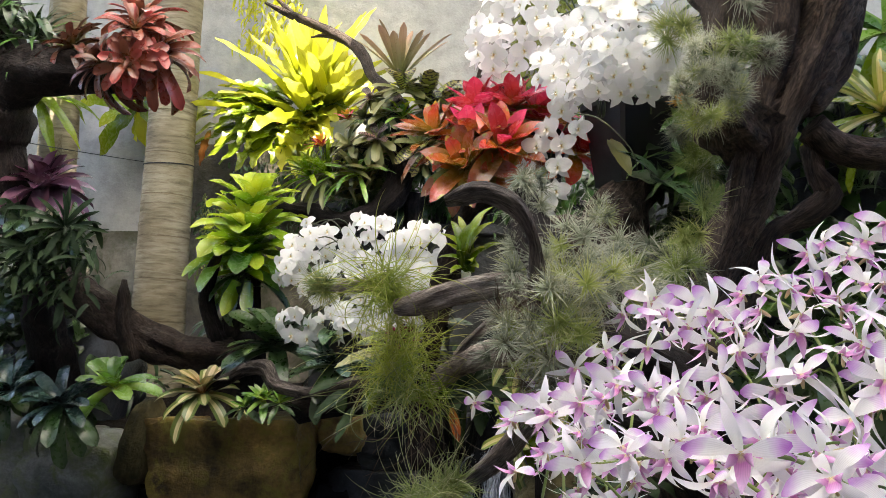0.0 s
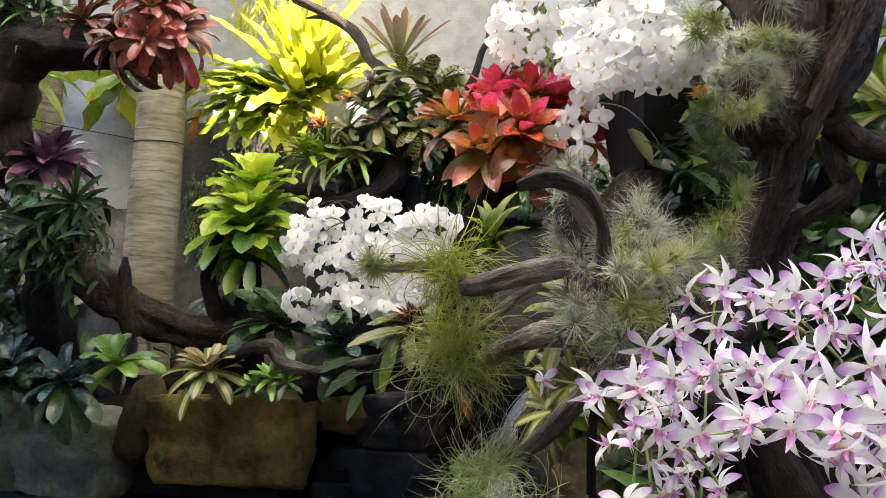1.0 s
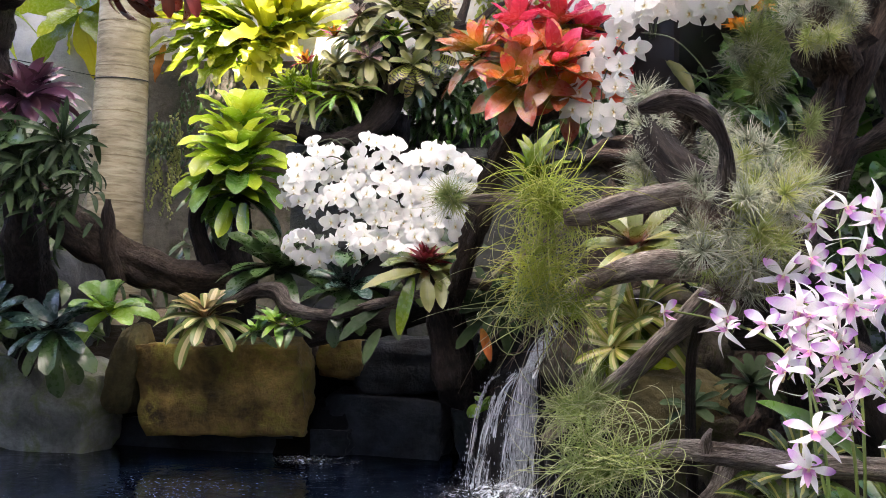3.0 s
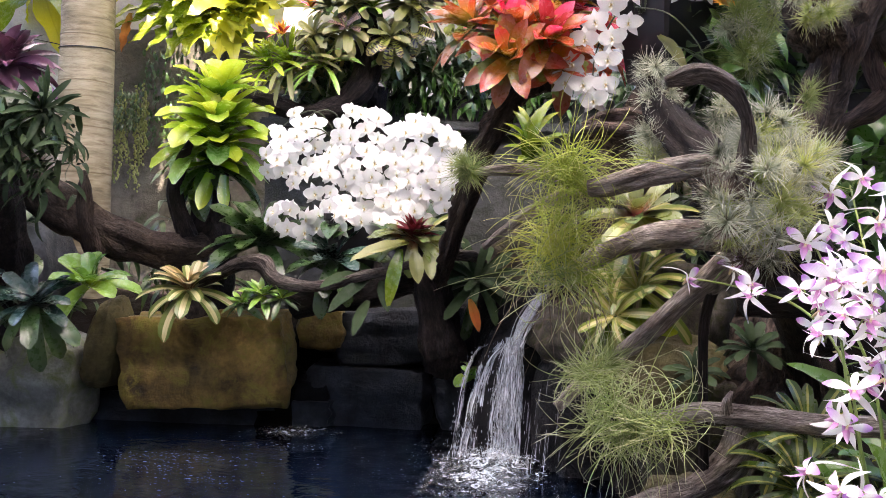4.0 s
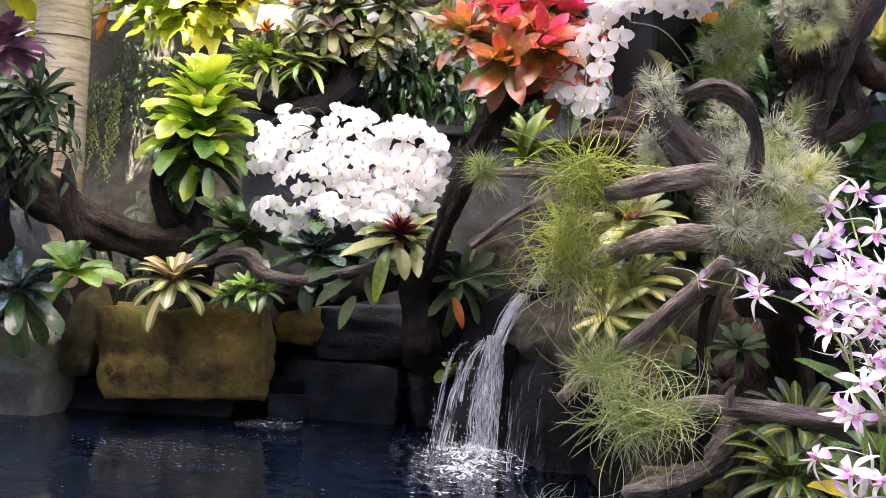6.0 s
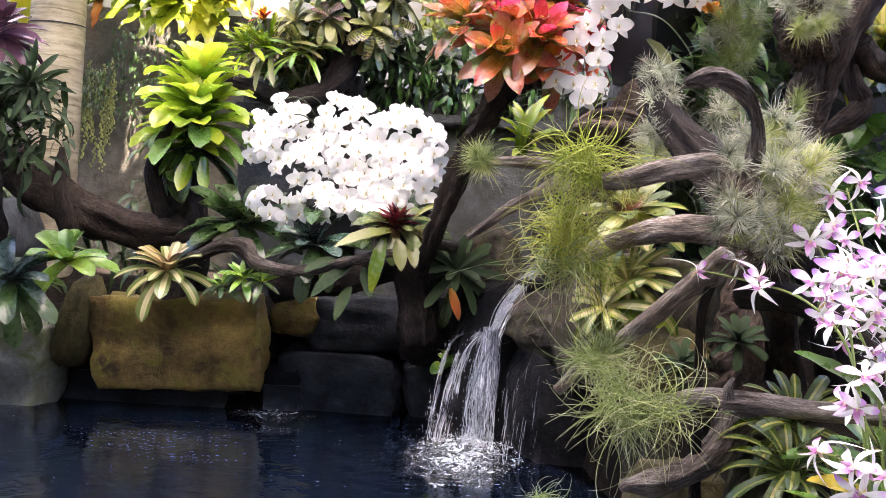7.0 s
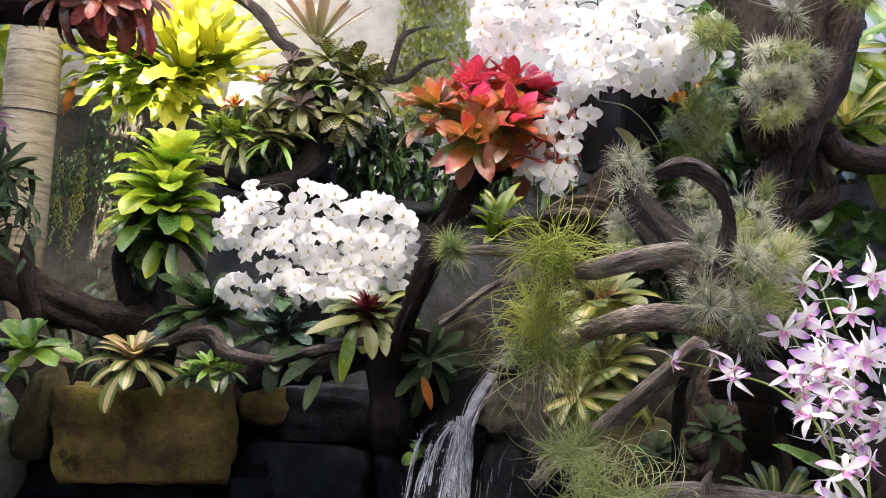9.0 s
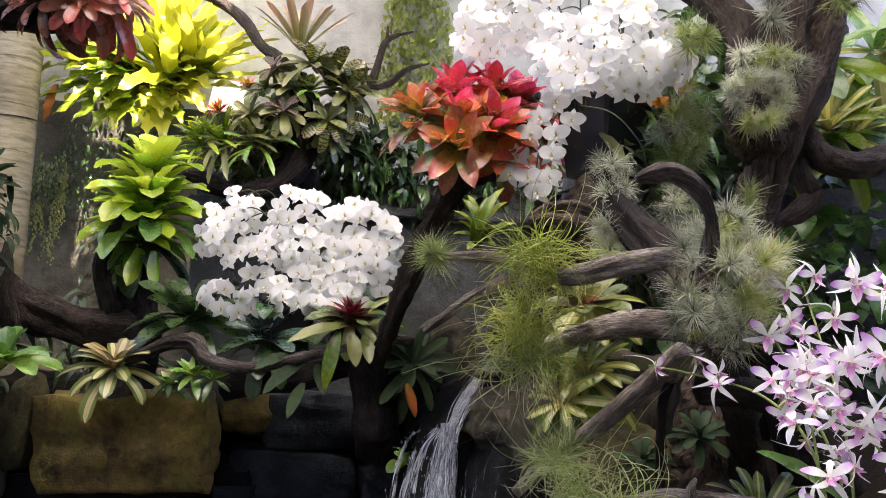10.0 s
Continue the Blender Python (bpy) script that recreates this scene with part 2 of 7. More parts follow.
def palm_material():
    m, t, b = material("palm_bark")
    uv = t.nodes.new("ShaderNodeUVMap")
    xyz = t.nodes.new("ShaderNodeSeparateXYZ")
    t.links.new(uv.outputs[0], xyz.inputs[0])
    mp = t.nodes.new("ShaderNodeMapping")
    mp.inputs["Scale"].default_value = (3, 22, 1)
    t.links.new(uv.outputs[0], mp.inputs[0])
    g = node(t, "ShaderNodeTexNoise", Scale=2.0, Detail=7.0, Roughness=0.65, Distortion=0.4)
    t.links.new(mp.outputs[0], g.inputs["Vector"])
    big = node(t, "ShaderNodeTexNoise", Scale=3.0, Detail=5.0)
    tc = t.nodes.new("ShaderNodeTexCoord")
    t.links.new(tc.outputs["Object"], big.inputs["Vector"])
    col = ramp(t, g.outputs[0], [(0.3, (0.13, 0.105, 0.065)), (0.5, (0.3, 0.26, 0.18)), (0.75, (0.44, 0.4, 0.31))]).outputs[0]
    tone = ramp(t, big.outputs[0], [(0.38, (0.5, 0.46, 0.38)), (0.62, (1, 1, 1))])
    col = mix(t, 0.9, col, tone.outputs[0], "MULTIPLY")
    wob = math_node(t, "ADD", xyz.outputs[1], math_node(t, "MULTIPLY", g.outputs[0], 0.025))
    ring = math_node(t, "ABSOLUTE", math_node(t, "SINE", math_node(t, "MULTIPLY", wob, 14.0)))
    line = ramp(t, ring, [(0.0, (0.5, 0.42, 0.3)), (0.07, (1, 1, 1))])
    col = mix(t, 0.85, col, line.outputs[0], "MULTIPLY")
    t.links.new(col, b.inputs["Base Color"])
    b.inputs["Roughness"].default_value = 0.8
    bump(t, math_node(t, "ADD", g.outputs[0], line.outputs[0]), 0.6, 0.006, b)
    return m


M_PALM = palm_material()
M_WALL = stone_material("grey_render", (0.37, 0.363, 0.345), (0.53, 0.522, 0.5), scale=1.2, wet=0.8)
M_CONCRETE = stone_material("wet_concrete", (0.022, 0.024, 0.025), (0.1, 0.104, 0.106), moss=(0.02, 0.027, 0.014), scale=6.0, wet=0.45, stains=0.85)
M_MOSSWALL = stone_material("mossy_dark_wall", (0.07, 0.06, 0.042), (0.29, 0.26, 0.2), moss=(0.05, 0.052, 0.022), scale=4.0, wet=0.8, stains=0.75)
M_STAINED = stone_material("stained_wall", (0.13, 0.123, 0.1), (0.37, 0.355, 0.31), moss=(0.08, 0.085, 0.045), scale=2.5, wet=0.7, stains=0.6)
M_STONE_BROWN = stone_material("brown_sandstone", (0.07, 0.045, 0.018), (0.68, 0.44, 0.13), moss=(0.3, 0.25, 0.05), scale=7.0, stains=0.8)
M_STONE_GREY = stone_material("mossy_grey_stone", (0.14, 0.15, 0.13), (0.48, 0.5, 0.44), moss=(0.18, 0.22, 0.09), scale=6.0, stains=0.7)
M_STONE_DARK = stone_material("wet_black_stone", (0.014, 0.016, 0.021), (0.085, 0.096, 0.118), scale=6.0, wet=0.5, stains=0.6, gloss=0.3)
# wet stone for recesses, whose shade is put into its near-black colour
M_STONE_SHADED = stone_material("shaded_wet_rock", (0.005, 0.005, 0.007), (0.026, 0.026, 0.028), scale=9.0, wet=0.6, gloss=0.1)
M_ROCK_OLIVE = stone_material("olive_boulder", (0.05, 0.044, 0.02), (0.21, 0.18, 0.085), scale=7.0, wet=0.8, stains=0.3, gloss=0.2)
M_ROCK = stone_material("waterfall_rock", (0.016, 0.014, 0.01), (0.22, 0.19, 0.15), moss=(0.07, 0.072, 0.03), scale=18.0, wet=0.7, stains=0.8, gloss=0.15)
M_SOIL = stone_material("damp_soil", (0.006, 0.005, 0.004), (0.024, 0.018, 0.013), scale=14.0, wet=0.9, gloss=0.08)
M_PAVING = stone_material("paving", (0.07, 0.066, 0.06), (0.13, 0.12, 0.11), scale=4.0, wet=0.8)


def plastic_material():
    m, t, b = material("black_plastic")
    tc = t.nodes.new("ShaderNodeTexCoord")
    nz = node(t, "ShaderNodeTexNoise", Scale=14.0, Detail=5.0)
    t.links.new(tc.outputs["Object"], nz.inputs["Vector"])
    c = ramp(t, nz.outputs[0], [(0.35, (0.006, 0.006, 0.008)), (0.7, (0.014, 0.014, 0.016))])
    t.links.new(c.outputs[0], b.inputs["Base Color"])
    rr = ramp(t, nz.outputs[0], [(0.3, (0.4, 0.4, 0.4)), (0.7, (0.65, 0.65, 0.65))])
    t.links.new(rr.outputs[0], b.inputs["Roughness"])
    return m


M_POT = plastic_material()
# for the unseen overhead sheets and walls added to cut light
M_LIGHT_BLOCK = stone_material("light_block_render", (0.1, 0.09, 0.075), (0.16, 0.145, 0.12), scale=3.0, wet=0.8)



def panel_material():
    m, t, b = material("added_diffuser_sheet")
    tc = t.nodes.new("ShaderNodeTexCoord")
    nz = node(t, "ShaderNodeTexNoise", Scale=2.0, Detail=5.0)
    t.links.new(tc.outputs["Object"], nz.inputs["Vector"])
    c = ramp(t, nz.outputs[0], [(0.3, (0.78, 0.76, 0.7)), (0.7, (0.88, 0.86, 0.8))])
    tr = t.nodes.new("ShaderNodeBsdfTranslucent")
    t.links.new(c.outputs[0], tr.inputs[0])
    t.links.new(c.outputs[0], b.inputs["Base Color"])
    ms = t.nodes.new("ShaderNodeMixShader")
    ms.inputs[0].default_value = 0.9
    t.links.new(b.outputs[0], ms.inputs[1])
    t.links.new(tr.outputs[0], ms.inputs[2])
    t.links.new(ms.outputs[0], t.nodes["Material Output"].inputs[0])
    return m


M_PANEL = panel_material()
G = leaf_material
M_LIME = G("lime_leaf", [(0, (0.1, 0.22, 0.012)), (0.5, (0.23, 0.385, 0.02)), (1, (0.46, 0.57, 0.06))], 0.22, 0.4)
M_LIME_IN = G("lime_heart_leaf", [(0, (0.45, 0.5, 0.03)), (0.6, (0.5, 0.58, 0.05)), (1, (0.42, 0.55, 0.07))], 0.25, 0.4)
# part of the sunlight on the fronds is put into this bright yellow
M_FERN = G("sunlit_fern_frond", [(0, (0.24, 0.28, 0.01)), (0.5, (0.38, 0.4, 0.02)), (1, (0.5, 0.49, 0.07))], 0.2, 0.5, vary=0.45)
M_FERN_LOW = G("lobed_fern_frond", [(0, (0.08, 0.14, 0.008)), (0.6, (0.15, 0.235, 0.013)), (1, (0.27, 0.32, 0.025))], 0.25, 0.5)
M_FERN_OLD = G("withered_frond", [(0, (0.24, 0.14, 0.02)), (0.6, (0.36, 0.12, 0.018)), (1, (0.2, 0.07, 0.018))], 0.6, 0.4)
M_PURPLE = G("purple_leaf", [(0, (0.42, 0.26, 0.34)), (0.4, (0.26, 0.12, 0.185)), (1, (0.14, 0.055, 0.09))], 0.2, 0.15)
M_MAROON = G("maroon_leaf", [(0, (0.12, 0.1, 0.02)), (0.3, (0.2, 0.06, 0.025)), (0.7, (0.27, 0.055, 0.035)), (1, (0.38, 0.08, 0.05))], 0.3, 0.25)
M_MAROON_DK = G("brown_maroon_leaf", [(0, (0.08, 0.08, 0.015)), (0.4, (0.09, 0.035, 0.015)), (1, (0.14, 0.042, 0.025))], 0.3, 0.25)
M_RED = G("orange_red_leaf", [(0, (0.25, 0.27, 0.03)), (0.28, (0.52, 0.24, 0.03)), (0.7, (0.56, 0.11, 0.04)), (1, (0.4, 0.06, 0.05))], 0.25, 0.3, fleck=((0.42, 0.3, 0.05), 25.0), vary=0.4)
M_RED_SIDE = G("olive_orange_leaf", [(0, (0.15, 0.18, 0.03)), (0.4, (0.34, 0.18, 0.03)), (0.8, (0.44, 0.09, 0.045)), (1, (0.3, 0.06, 0.035))], 0.25, 0.3, fleck=((0.3, 0.27, 0.06), 20.0), vary=0.4)
M_RED_IN = G("scarlet_heart_leaf", [(0, (0.5, 0.22, 0.04)), (0.35, (0.56, 0.06, 0.06)), (1, (0.6, 0.045, 0.12))], 0.25, 0.35, vary=0.4)
M_RED_OUT = G("salmon_leaf", [(0, (0.09, 0.13, 0.022)), (0.4, (0.2, 0.13, 0.03)), (0.8, (0.34, 0.085, 0.05)), (1, (0.26, 0.12, 0.04))], 0.3, 0.3, fleck=((0.2, 0.24, 0.05), 18.0))
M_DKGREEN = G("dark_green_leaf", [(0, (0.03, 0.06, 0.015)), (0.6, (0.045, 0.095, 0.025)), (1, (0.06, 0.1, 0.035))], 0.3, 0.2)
# green leaf taken nearly to black: the shade is put into its colour
M_SHADE = G("shade_darkened_leaf", [(0, (0.012, 0.025, 0.008)), (0.6, (0.02, 0.042, 0.013)), (1, (0.03, 0.055, 0.02))], 0.75, 0.15)
M_BLUEGREEN = G("blue_green_leaf", [(0, (0.03, 0.06, 0.045)), (0.6, (0.05, 0.1, 0.075)), (1, (0.07, 0.115, 0.09))], 0.25, 0.15)
M_OLIVE = G("olive_grey_leaf", [(0, (0.1, 0.11, 0.018)), (0.6, (0.155, 0.165, 0.04)), (1, (0.27, 0.265, 0.115))], 0.4, 0.2)
M_BANDED = G("banded_leaf", [(0, (0.2, 0.25, 0.04)), (0.6, (0.18, 0.21, 0.03)), (1, (0.2, 0.15, 0.06))], 0.35, 0.2, band=((0.03, 0.022, 0.018), 9.0))
M_BANDED_PK = G("pink_banded_leaf", [(0, (0.26, 0.14, 0.1)), (0.6, (0.2, 0.12, 0.09)), (1, (0.22, 0.14, 0.12))], 0.4, 0.2, band=((0.05, 0.035, 0.03), 10.0))
M_BRONZE = G("bronze_leaf", [(0, (0.2, 0.24, 0.06)), (0.5, (0.33, 0.26, 0.13)), (1, (0.36, 0.22, 0.14))], 0.35, 0.3)
M_GREEN = G("fresh_green_leaf", [(0, (0.3, 0.42, 0.05)), (0.45, (0.2, 0.38, 0.06)), (1, (0.2, 0.36, 0.1))], 0.25, 0.3)
M_STRIPED = G("striped_leaf", [(0, (0.3, 0.16, 0.06)), (0.3, (0.15, 0.19, 0.04)), (1, (0.16, 0.22, 0.05))], 0.35, 0.25, stripe=((0.6, 0.54, 0.28), 0.17))
M_STRIPED_IN = G("striped_heart_leaf", [(0, (0.34, 0.14, 0.06)), (0.5, (0.3, 0.22, 0.07)), (1, (0.22, 0.22, 0.06))], 0.35, 0.25, stripe=((0.6, 0.46, 0.24), 0.2))
M_VARIEG = G("cream_variegated_leaf", [(0, (0.36, 0.34, 0.06)), (0.6, (0.2, 0.25, 0.03)), (1, (0.14, 0.2, 0.03))], 0.35, 0.3, stripe=((0.5, 0.45, 0.16), 0.16))
M_DARKSTRIPE = G("dark_striped_leaf", [(0, (0.08, 0.13, 0.02)), (1, (0.07, 0.115, 0.025))], 0.3, 0.2, stripe=((0.42, 0.42, 0.09), 0.07))
M_TRICOLOR = G("olive_bromeliad_leaf", [(0, (0.2, 0.03, 0.03)), (0.35, (0.11, 0.12, 0.025)), (1, (0.13, 0.18, 0.045))], 0.3, 0.25)
M_CRIMSON = G("crimson_heart_leaf", [(0, (0.09, 0.006, 0.01)), (1, (0.16, 0.009, 0.016))], 0.55, 0.2)
M_POTHOS = G("climber_leaf", [(0, (0.05, 0.13, 0.02)), (1, (0.075, 0.18, 0.03))], 0.3, 0.3)
M_ORCHID_LEAF = G("orchid_leaf", [(0, (0.045, 0.09, 0.03)), (1, (0.05, 0.11, 0.035))], 0.3, 0.15)
M_CANE_LEAF = G("cane_leaf", [(0, (0.09, 0.19, 0.03)), (1, (0.12, 0.24, 0.04))], 0.3, 0.3)
M_YELLOW_LEAF = G("yellowing_leaf", [(0, (0.34, 0.36, 0.03)), (0.6, (0.5, 0.42, 0.03)), (1, (0.55, 0.44, 0.04))], 0.3, 0.35)
# needle bases are darkened: shade deep in the tufts is put into the colour
M_AIR = G("silver_needle_leaf", [(0, (0.1, 0.11, 0.065)), (0.4, (0.31, 0.34, 0.23)), (1, (0.6, 0.61, 0.5))], 0.7, 0.2, vary=0.45)
M_AIR_LT = G("yellow_green_needle_leaf", [(0, (0.2, 0.26, 0.06)), (0.5, (0.36, 0.42, 0.13)), (1, (0.5, 0.5, 0.28))], 0.7, 0.25, vary=0.3)
M_GRASSY = G("grassy_strand", [(0, (0.3, 0.39, 0.045)), (0.6, (0.44, 0.5, 0.09)), (1, (0.6, 0.56, 0.24))], 0.6, 0.25, vary=0.3)
M_GRASSY_GREY = G("grey_grassy_strand", [(0, (0.26, 0.36, 0.09)), (0.6, (0.45, 0.52, 0.22)), (1, (0.7, 0.68, 0.46))], 0.6, 0.25, vary=0.25)
M_AIR_OLIVE = G("olive_needle_leaf", [(0, (0.14, 0.2, 0.05)), (0.5, (0.24, 0.32, 0.1)), (1, (0.4, 0.46, 0.2))], 0.8, 0.25, vary=0.3)
M_ROOTS = G("dry_root_strand", [(0, (0.07, 0.05, 0.035)), (1, (0.15, 0.11, 0.075))], 0.9, 0.0, vary=0.2)
M_STRING = G("pale_string_leaf", [(0, (0.34, 0.38, 0.12)), (1, (0.42, 0.46, 0.16))], 0.5, 0.3)
M_MOSSY = G("hanging_moss_leaf", [(0, (0.12, 0.15, 0.03)), (1, (0.2, 0.24, 0.06))], 0.7, 0.3)
M_WHITE = petal_material("white_petal", [(0, (0.76, 0.8, 0.64)), (0.2, (0.9, 0.9, 0.89)), (1, (0.93, 0.93, 0.93))], 0.42, 0.03)
M_LIP = petal_material("yellow_lip", [(0, (0.5, 0.32, 0.08)), (0.3, (0.75, 0.68, 0.45)), (0.6, (0.85, 0.84, 0.82)), (1, (0.86, 0.86, 0.85))], 0.2, 0.05)
M_PINK = petal_material("pink_tipped_petal", [(0, (0.92, 0.92, 0.88)), (0.58, (0.92, 0.9, 0.93)), (0.8, (0.78, 0.52, 0.84)), (1, (0.56, 0.19, 0.67))], 0.4, 0.1)
M_PALE = petal_material("pale_sepal", [(0, (0.88, 0.9, 0.8)), (0.6, (0.92, 0.92, 0.93)), (1, (0.88, 0.83, 0.91))], 0.42, 0.06)
M_MAGENTA = petal_material("magenta_lip", [(0, (0.7, 0.6, 0.3)), (0.3, (0.6, 0.2, 0.5)), (1, (0.8, 0.55, 0.8))], 0.3, 0.15)
M_STEM = G("flower_stem", [(0, (0.12, 0.2, 0.03)), (1, (0.2, 0.26, 0.06))], 0.4, 0.0)
M_STEM_DK = G("dark_flower_stem", [(0, (0.03, 0.05, 0.015)), (1, (0.06, 0.07, 0.03))], 0.4, 0.0)
M_ORANGE = petal_material("orange_bract", [(0, (0.72, 0.42, 0.02)), (1, (0.78, 0.28, 0.02))], 0.3, 0.1)


# ---- structure ----
def box(name, lo, hi, mat, label, category, parent=None):
    bm = bmesh.new()
    bmesh.ops.create_cube(bm, size=1)
    size = [b - a for a, b in zip(lo, hi)]
    for v in bm.verts:
        v.co = Vector([a + s * (c + 0.5) for a, s, c in zip(lo, size, v.co)])
    bmesh.ops.bevel(bm, geom=bm.edges, offset=min(0.008, min(size) * 0.2), segments=2, affect="EDGES")
    me = bpy.data.meshes.new(name)
    bm.to_mesh(me)
    bm.free()
    me.materials.append(mat)
    ob = new(name, me)
    if parent:
        ob.parent = parent
        return ob
    return tagged(ob, label, category, kind="structure")


def land_height(x, y):
    """Height of the banks, with the pond let into them."""
    back = 0.30 + 0.12 * max(0.0, min(1.0, (y - 3.1) / 0.5)) + 0.1 * max(0.0, min(1.0, (y - 3.7) / 0.6))
    right = 0.16 + 0.16 * max(0.0, min(1.0, (y - 1.2) / 0.8)) + 0.22 * max(0.0, min(1.0, (x - 1.1) / 0.6)) * max(0.0, min(1.0, (y - 1.3) / 0.6))
    d_back = y - (3.18 + (0.22 if x > -0.25 else 0.0))
    d_right = x - (1.06 - 0.16 * max(0.0, min(1.0, (y - 1.2) / 0.9)))
    s_b = max(0.0, min(1.0, d_back / 0.1 + 0.5))
    s_r = max(0.0, min(1.0, d_right / 0.14 + 0.5))
    base = -0.4
    h = max(base + (back - base) * s_b, base + (right - base) * s_r)
    return h + 0.03 * noise.noise(Vector((x * 5, y * 5, 0.3))) + 0.012 * noise.noise(Vector((x * 17, y * 17, 0.9)))


def build_ground():
    nx, ny = 150, 100
    xs, ys = np.linspace(-4.2, 3.3, nx), np.linspace(0.12, 4.7, ny)
    verts = [(x, y, land_height(x, y)) for y in ys for x in xs]
    faces = [(j * nx + i, j * nx + i + 1, (j + 1) * nx + i + 1, (j + 1) * nx + i) for j in range(ny - 1) for i in range(nx - 1)]
    ob = new("ground", make_mesh("ground", verts, faces, [M_SOIL]))
    tagged(ob, "dark damp planting soil around a sunken pond", "ground", kind="structure")


build_ground()
box("terrace_ground", (-40, -40, -0.9), (40, -0.06, -0.72), M_PAVING, "pale stone paving in front of the pond", "ground")
box("pond_kerb", (-4.2, -0.05, -0.8), (3.3, 0.14, 0.03), M_STONE_DARK, "dark stone kerb along the pond", "kerb")
box("wall_back", (-4.4, 4.66, -0.8), (3.5, 4.86, 4.2), M_WALL, "tall pale grey rendered garden wall", "wall")
box("wall_left", (-4.4, 0.1, -0.8), (-4.2, 4.65, 2.6), M_WALL, "pale grey rendered garden side wall", "wall")
box("wall_right", (3.3, 0.1, -0.8), (3.5, 4.65, 2.6), M_WALL, "grey rendered garden side wall in shade", "wall")
# stained lower wall behind the palm and the planter wall
box("wall_lower", (-2.7, 4.56, 0.2), (-1.79, 4.65, 1.4), M_STAINED, "stained grey concrete lower wall with algae streaks", "wall")
box("wall_mossy", (-1.78, 4.57, 0.2), (-0.4, 4.65, 1.93), M_MOSSWALL, "dark mossy concrete wall section behind the fern", "wall")
box("planter_wall", (-0.55, 3.74, 0.2), (3.29, 3.86, 1.265), M_CONCRETE, "wet dark concrete planter wall", "wall")
box("planter_ledge", (-0.57, 3.68, 1.27), (3.29, 3.88, 1.315), M_CONCRETE, "dark concrete ledge along the planter wall", "ledge")
box("planter_upstand", (-0.55, 3.76, 1.32), (3.29, 3.86, 1.44), M_CONCRETE, "dark concrete upstand above the ledge", "wall")
# unseen canopy roof added to shape the light; one sheet open over the fern
ROOF_Z = 4.3


def light_shaper(x0, x1, y0, y1, label, mat):
    me = make_mesh("light_shaper", [(x0, y0, ROOF_Z), (x1, y0, ROOF_Z), (x1, y1, ROOF_Z), (x0, y1, ROOF_Z)], [(0, 1, 2, 3)], [mat], smooth=False)
    tagged(new("roof", me), label, "roof", kind="structure")


light_shaper(-2.1, 2.0, -0.55, 2.15, "unseen translucent white sheet added to diffuse light on the pond front", M_PANEL)
light_shaper(-4.4, 3.5, -4.0, -0.55, "unseen dark sheet added to block light over the terrace", M_LIGHT_BLOCK)
light_shaper(-4.4, -2.1, -0.55, 2.15, "unseen dark sheet added to block light beside the translucent sheet", M_LIGHT_BLOCK)
light_shaper(2.0, 3.5, -0.55, 2.15, "unseen dark sheet added to block light beside the translucent sheet", M_LIGHT_BLOCK)
light_shaper(-4.4, 3.5, 2.15, 2.95, "unseen dark sheet added to block light over the planting", M_LIGHT_BLOCK)
light_shaper(-4.4, -2.42, 2.95, 4.14, "unseen dark sheet added to block sun beside the opening", M_LIGHT_BLOCK)
light_shaper(-2.15, -1.12, 2.95, 4.14, "unseen dark sheet added to block sun beside the opening", M_LIGHT_BLOCK)
light_shaper(-2.42, -2.15, 2.95, 3.3, "unseen dark sheet added to block sun before a narrow gap", M_LIGHT_BLOCK)
light_shaper(-2.42, -2.15, 3.62, 4.14, "unseen dark sheet added to block sun behind a narrow gap", M_LIGHT_BLOCK)
light_shaper(-0.36, 3.5, 2.95, 4.14, "unseen dark sheet added to block sun beside the opening", M_LIGHT_BLOCK)
light_shaper(-3.2, -1.12, 4.14, 4.66, "unseen translucent strip added to wash the wall with light", M_PANEL)
light_shaper(-0.36, 1.6, 4.14, 4.66, "unseen translucent strip added to wash the wall with light", M_PANEL)
light_shaper(-1.12, -0.36, 4.0, 4.66, "unseen translucent strip added to wash the wall with light", M_PANEL)
light_shaper(-4.4, -3.2, 4.14, 4.66, "unseen dark sheet added to block light in the corner", M_LIGHT_BLOCK)
light_shaper(1.6, 3.5, 4.14, 4.66, "unseen dark sheet added to block light in the corner", M_LIGHT_BLOCK)
# unseen walls added to cut the light from the front and sides
box("blocker_wall_left", (-4.6, -7.0, -0.72), (-4.41, 0.09, 4.28), M_LIGHT_BLOCK, "unseen plain brown-grey side wall added to cut fill light", "wall")
box("blocker_wall_right", (3.51, -7.0, -0.72), (3.7, 0.09, 4.28), M_LIGHT_BLOCK, "unseen plain brown-grey side wall added to cut fill light", "wall")
box("blocker_wall_rear", (-9, -7.2, -0.72), (9, -7.0, 5.4), M_LIGHT_BLOCK, "unseen plain brown-grey wall added across the terrace to cut front light", "wall")


# ---- water ----
def water_material():
    m, t, b = material("pond_water")
    tc = t.nodes.new("ShaderNodeTexCoord")
    n1 = node(t, "ShaderNodeTexNoise", Scale=9.0, Detail=4.0, Distortion=1.2)
    n2 = node(t, "ShaderNodeTexNoise", Scale=42.0, Detail=3.0, Distortion=0.8)
    for n in (n1, n2):
        t.links.new(tc.outputs["Object"], n.inputs["Vector"])
    b.inputs["Base Color"].default_value = (0.004, 0.007, 0.015, 1)
    b.inputs["Roughness"].default_value = 0.06
    b.inputs["IOR"].default_value = 1.33
    bump(t, math_node(t, "ADD", n1.outputs[0], math_node(t, "MULTIPLY", n2.outputs[0], 0.1)), 0.1, 0.025, b)
    return m


M_WATER = water_material()


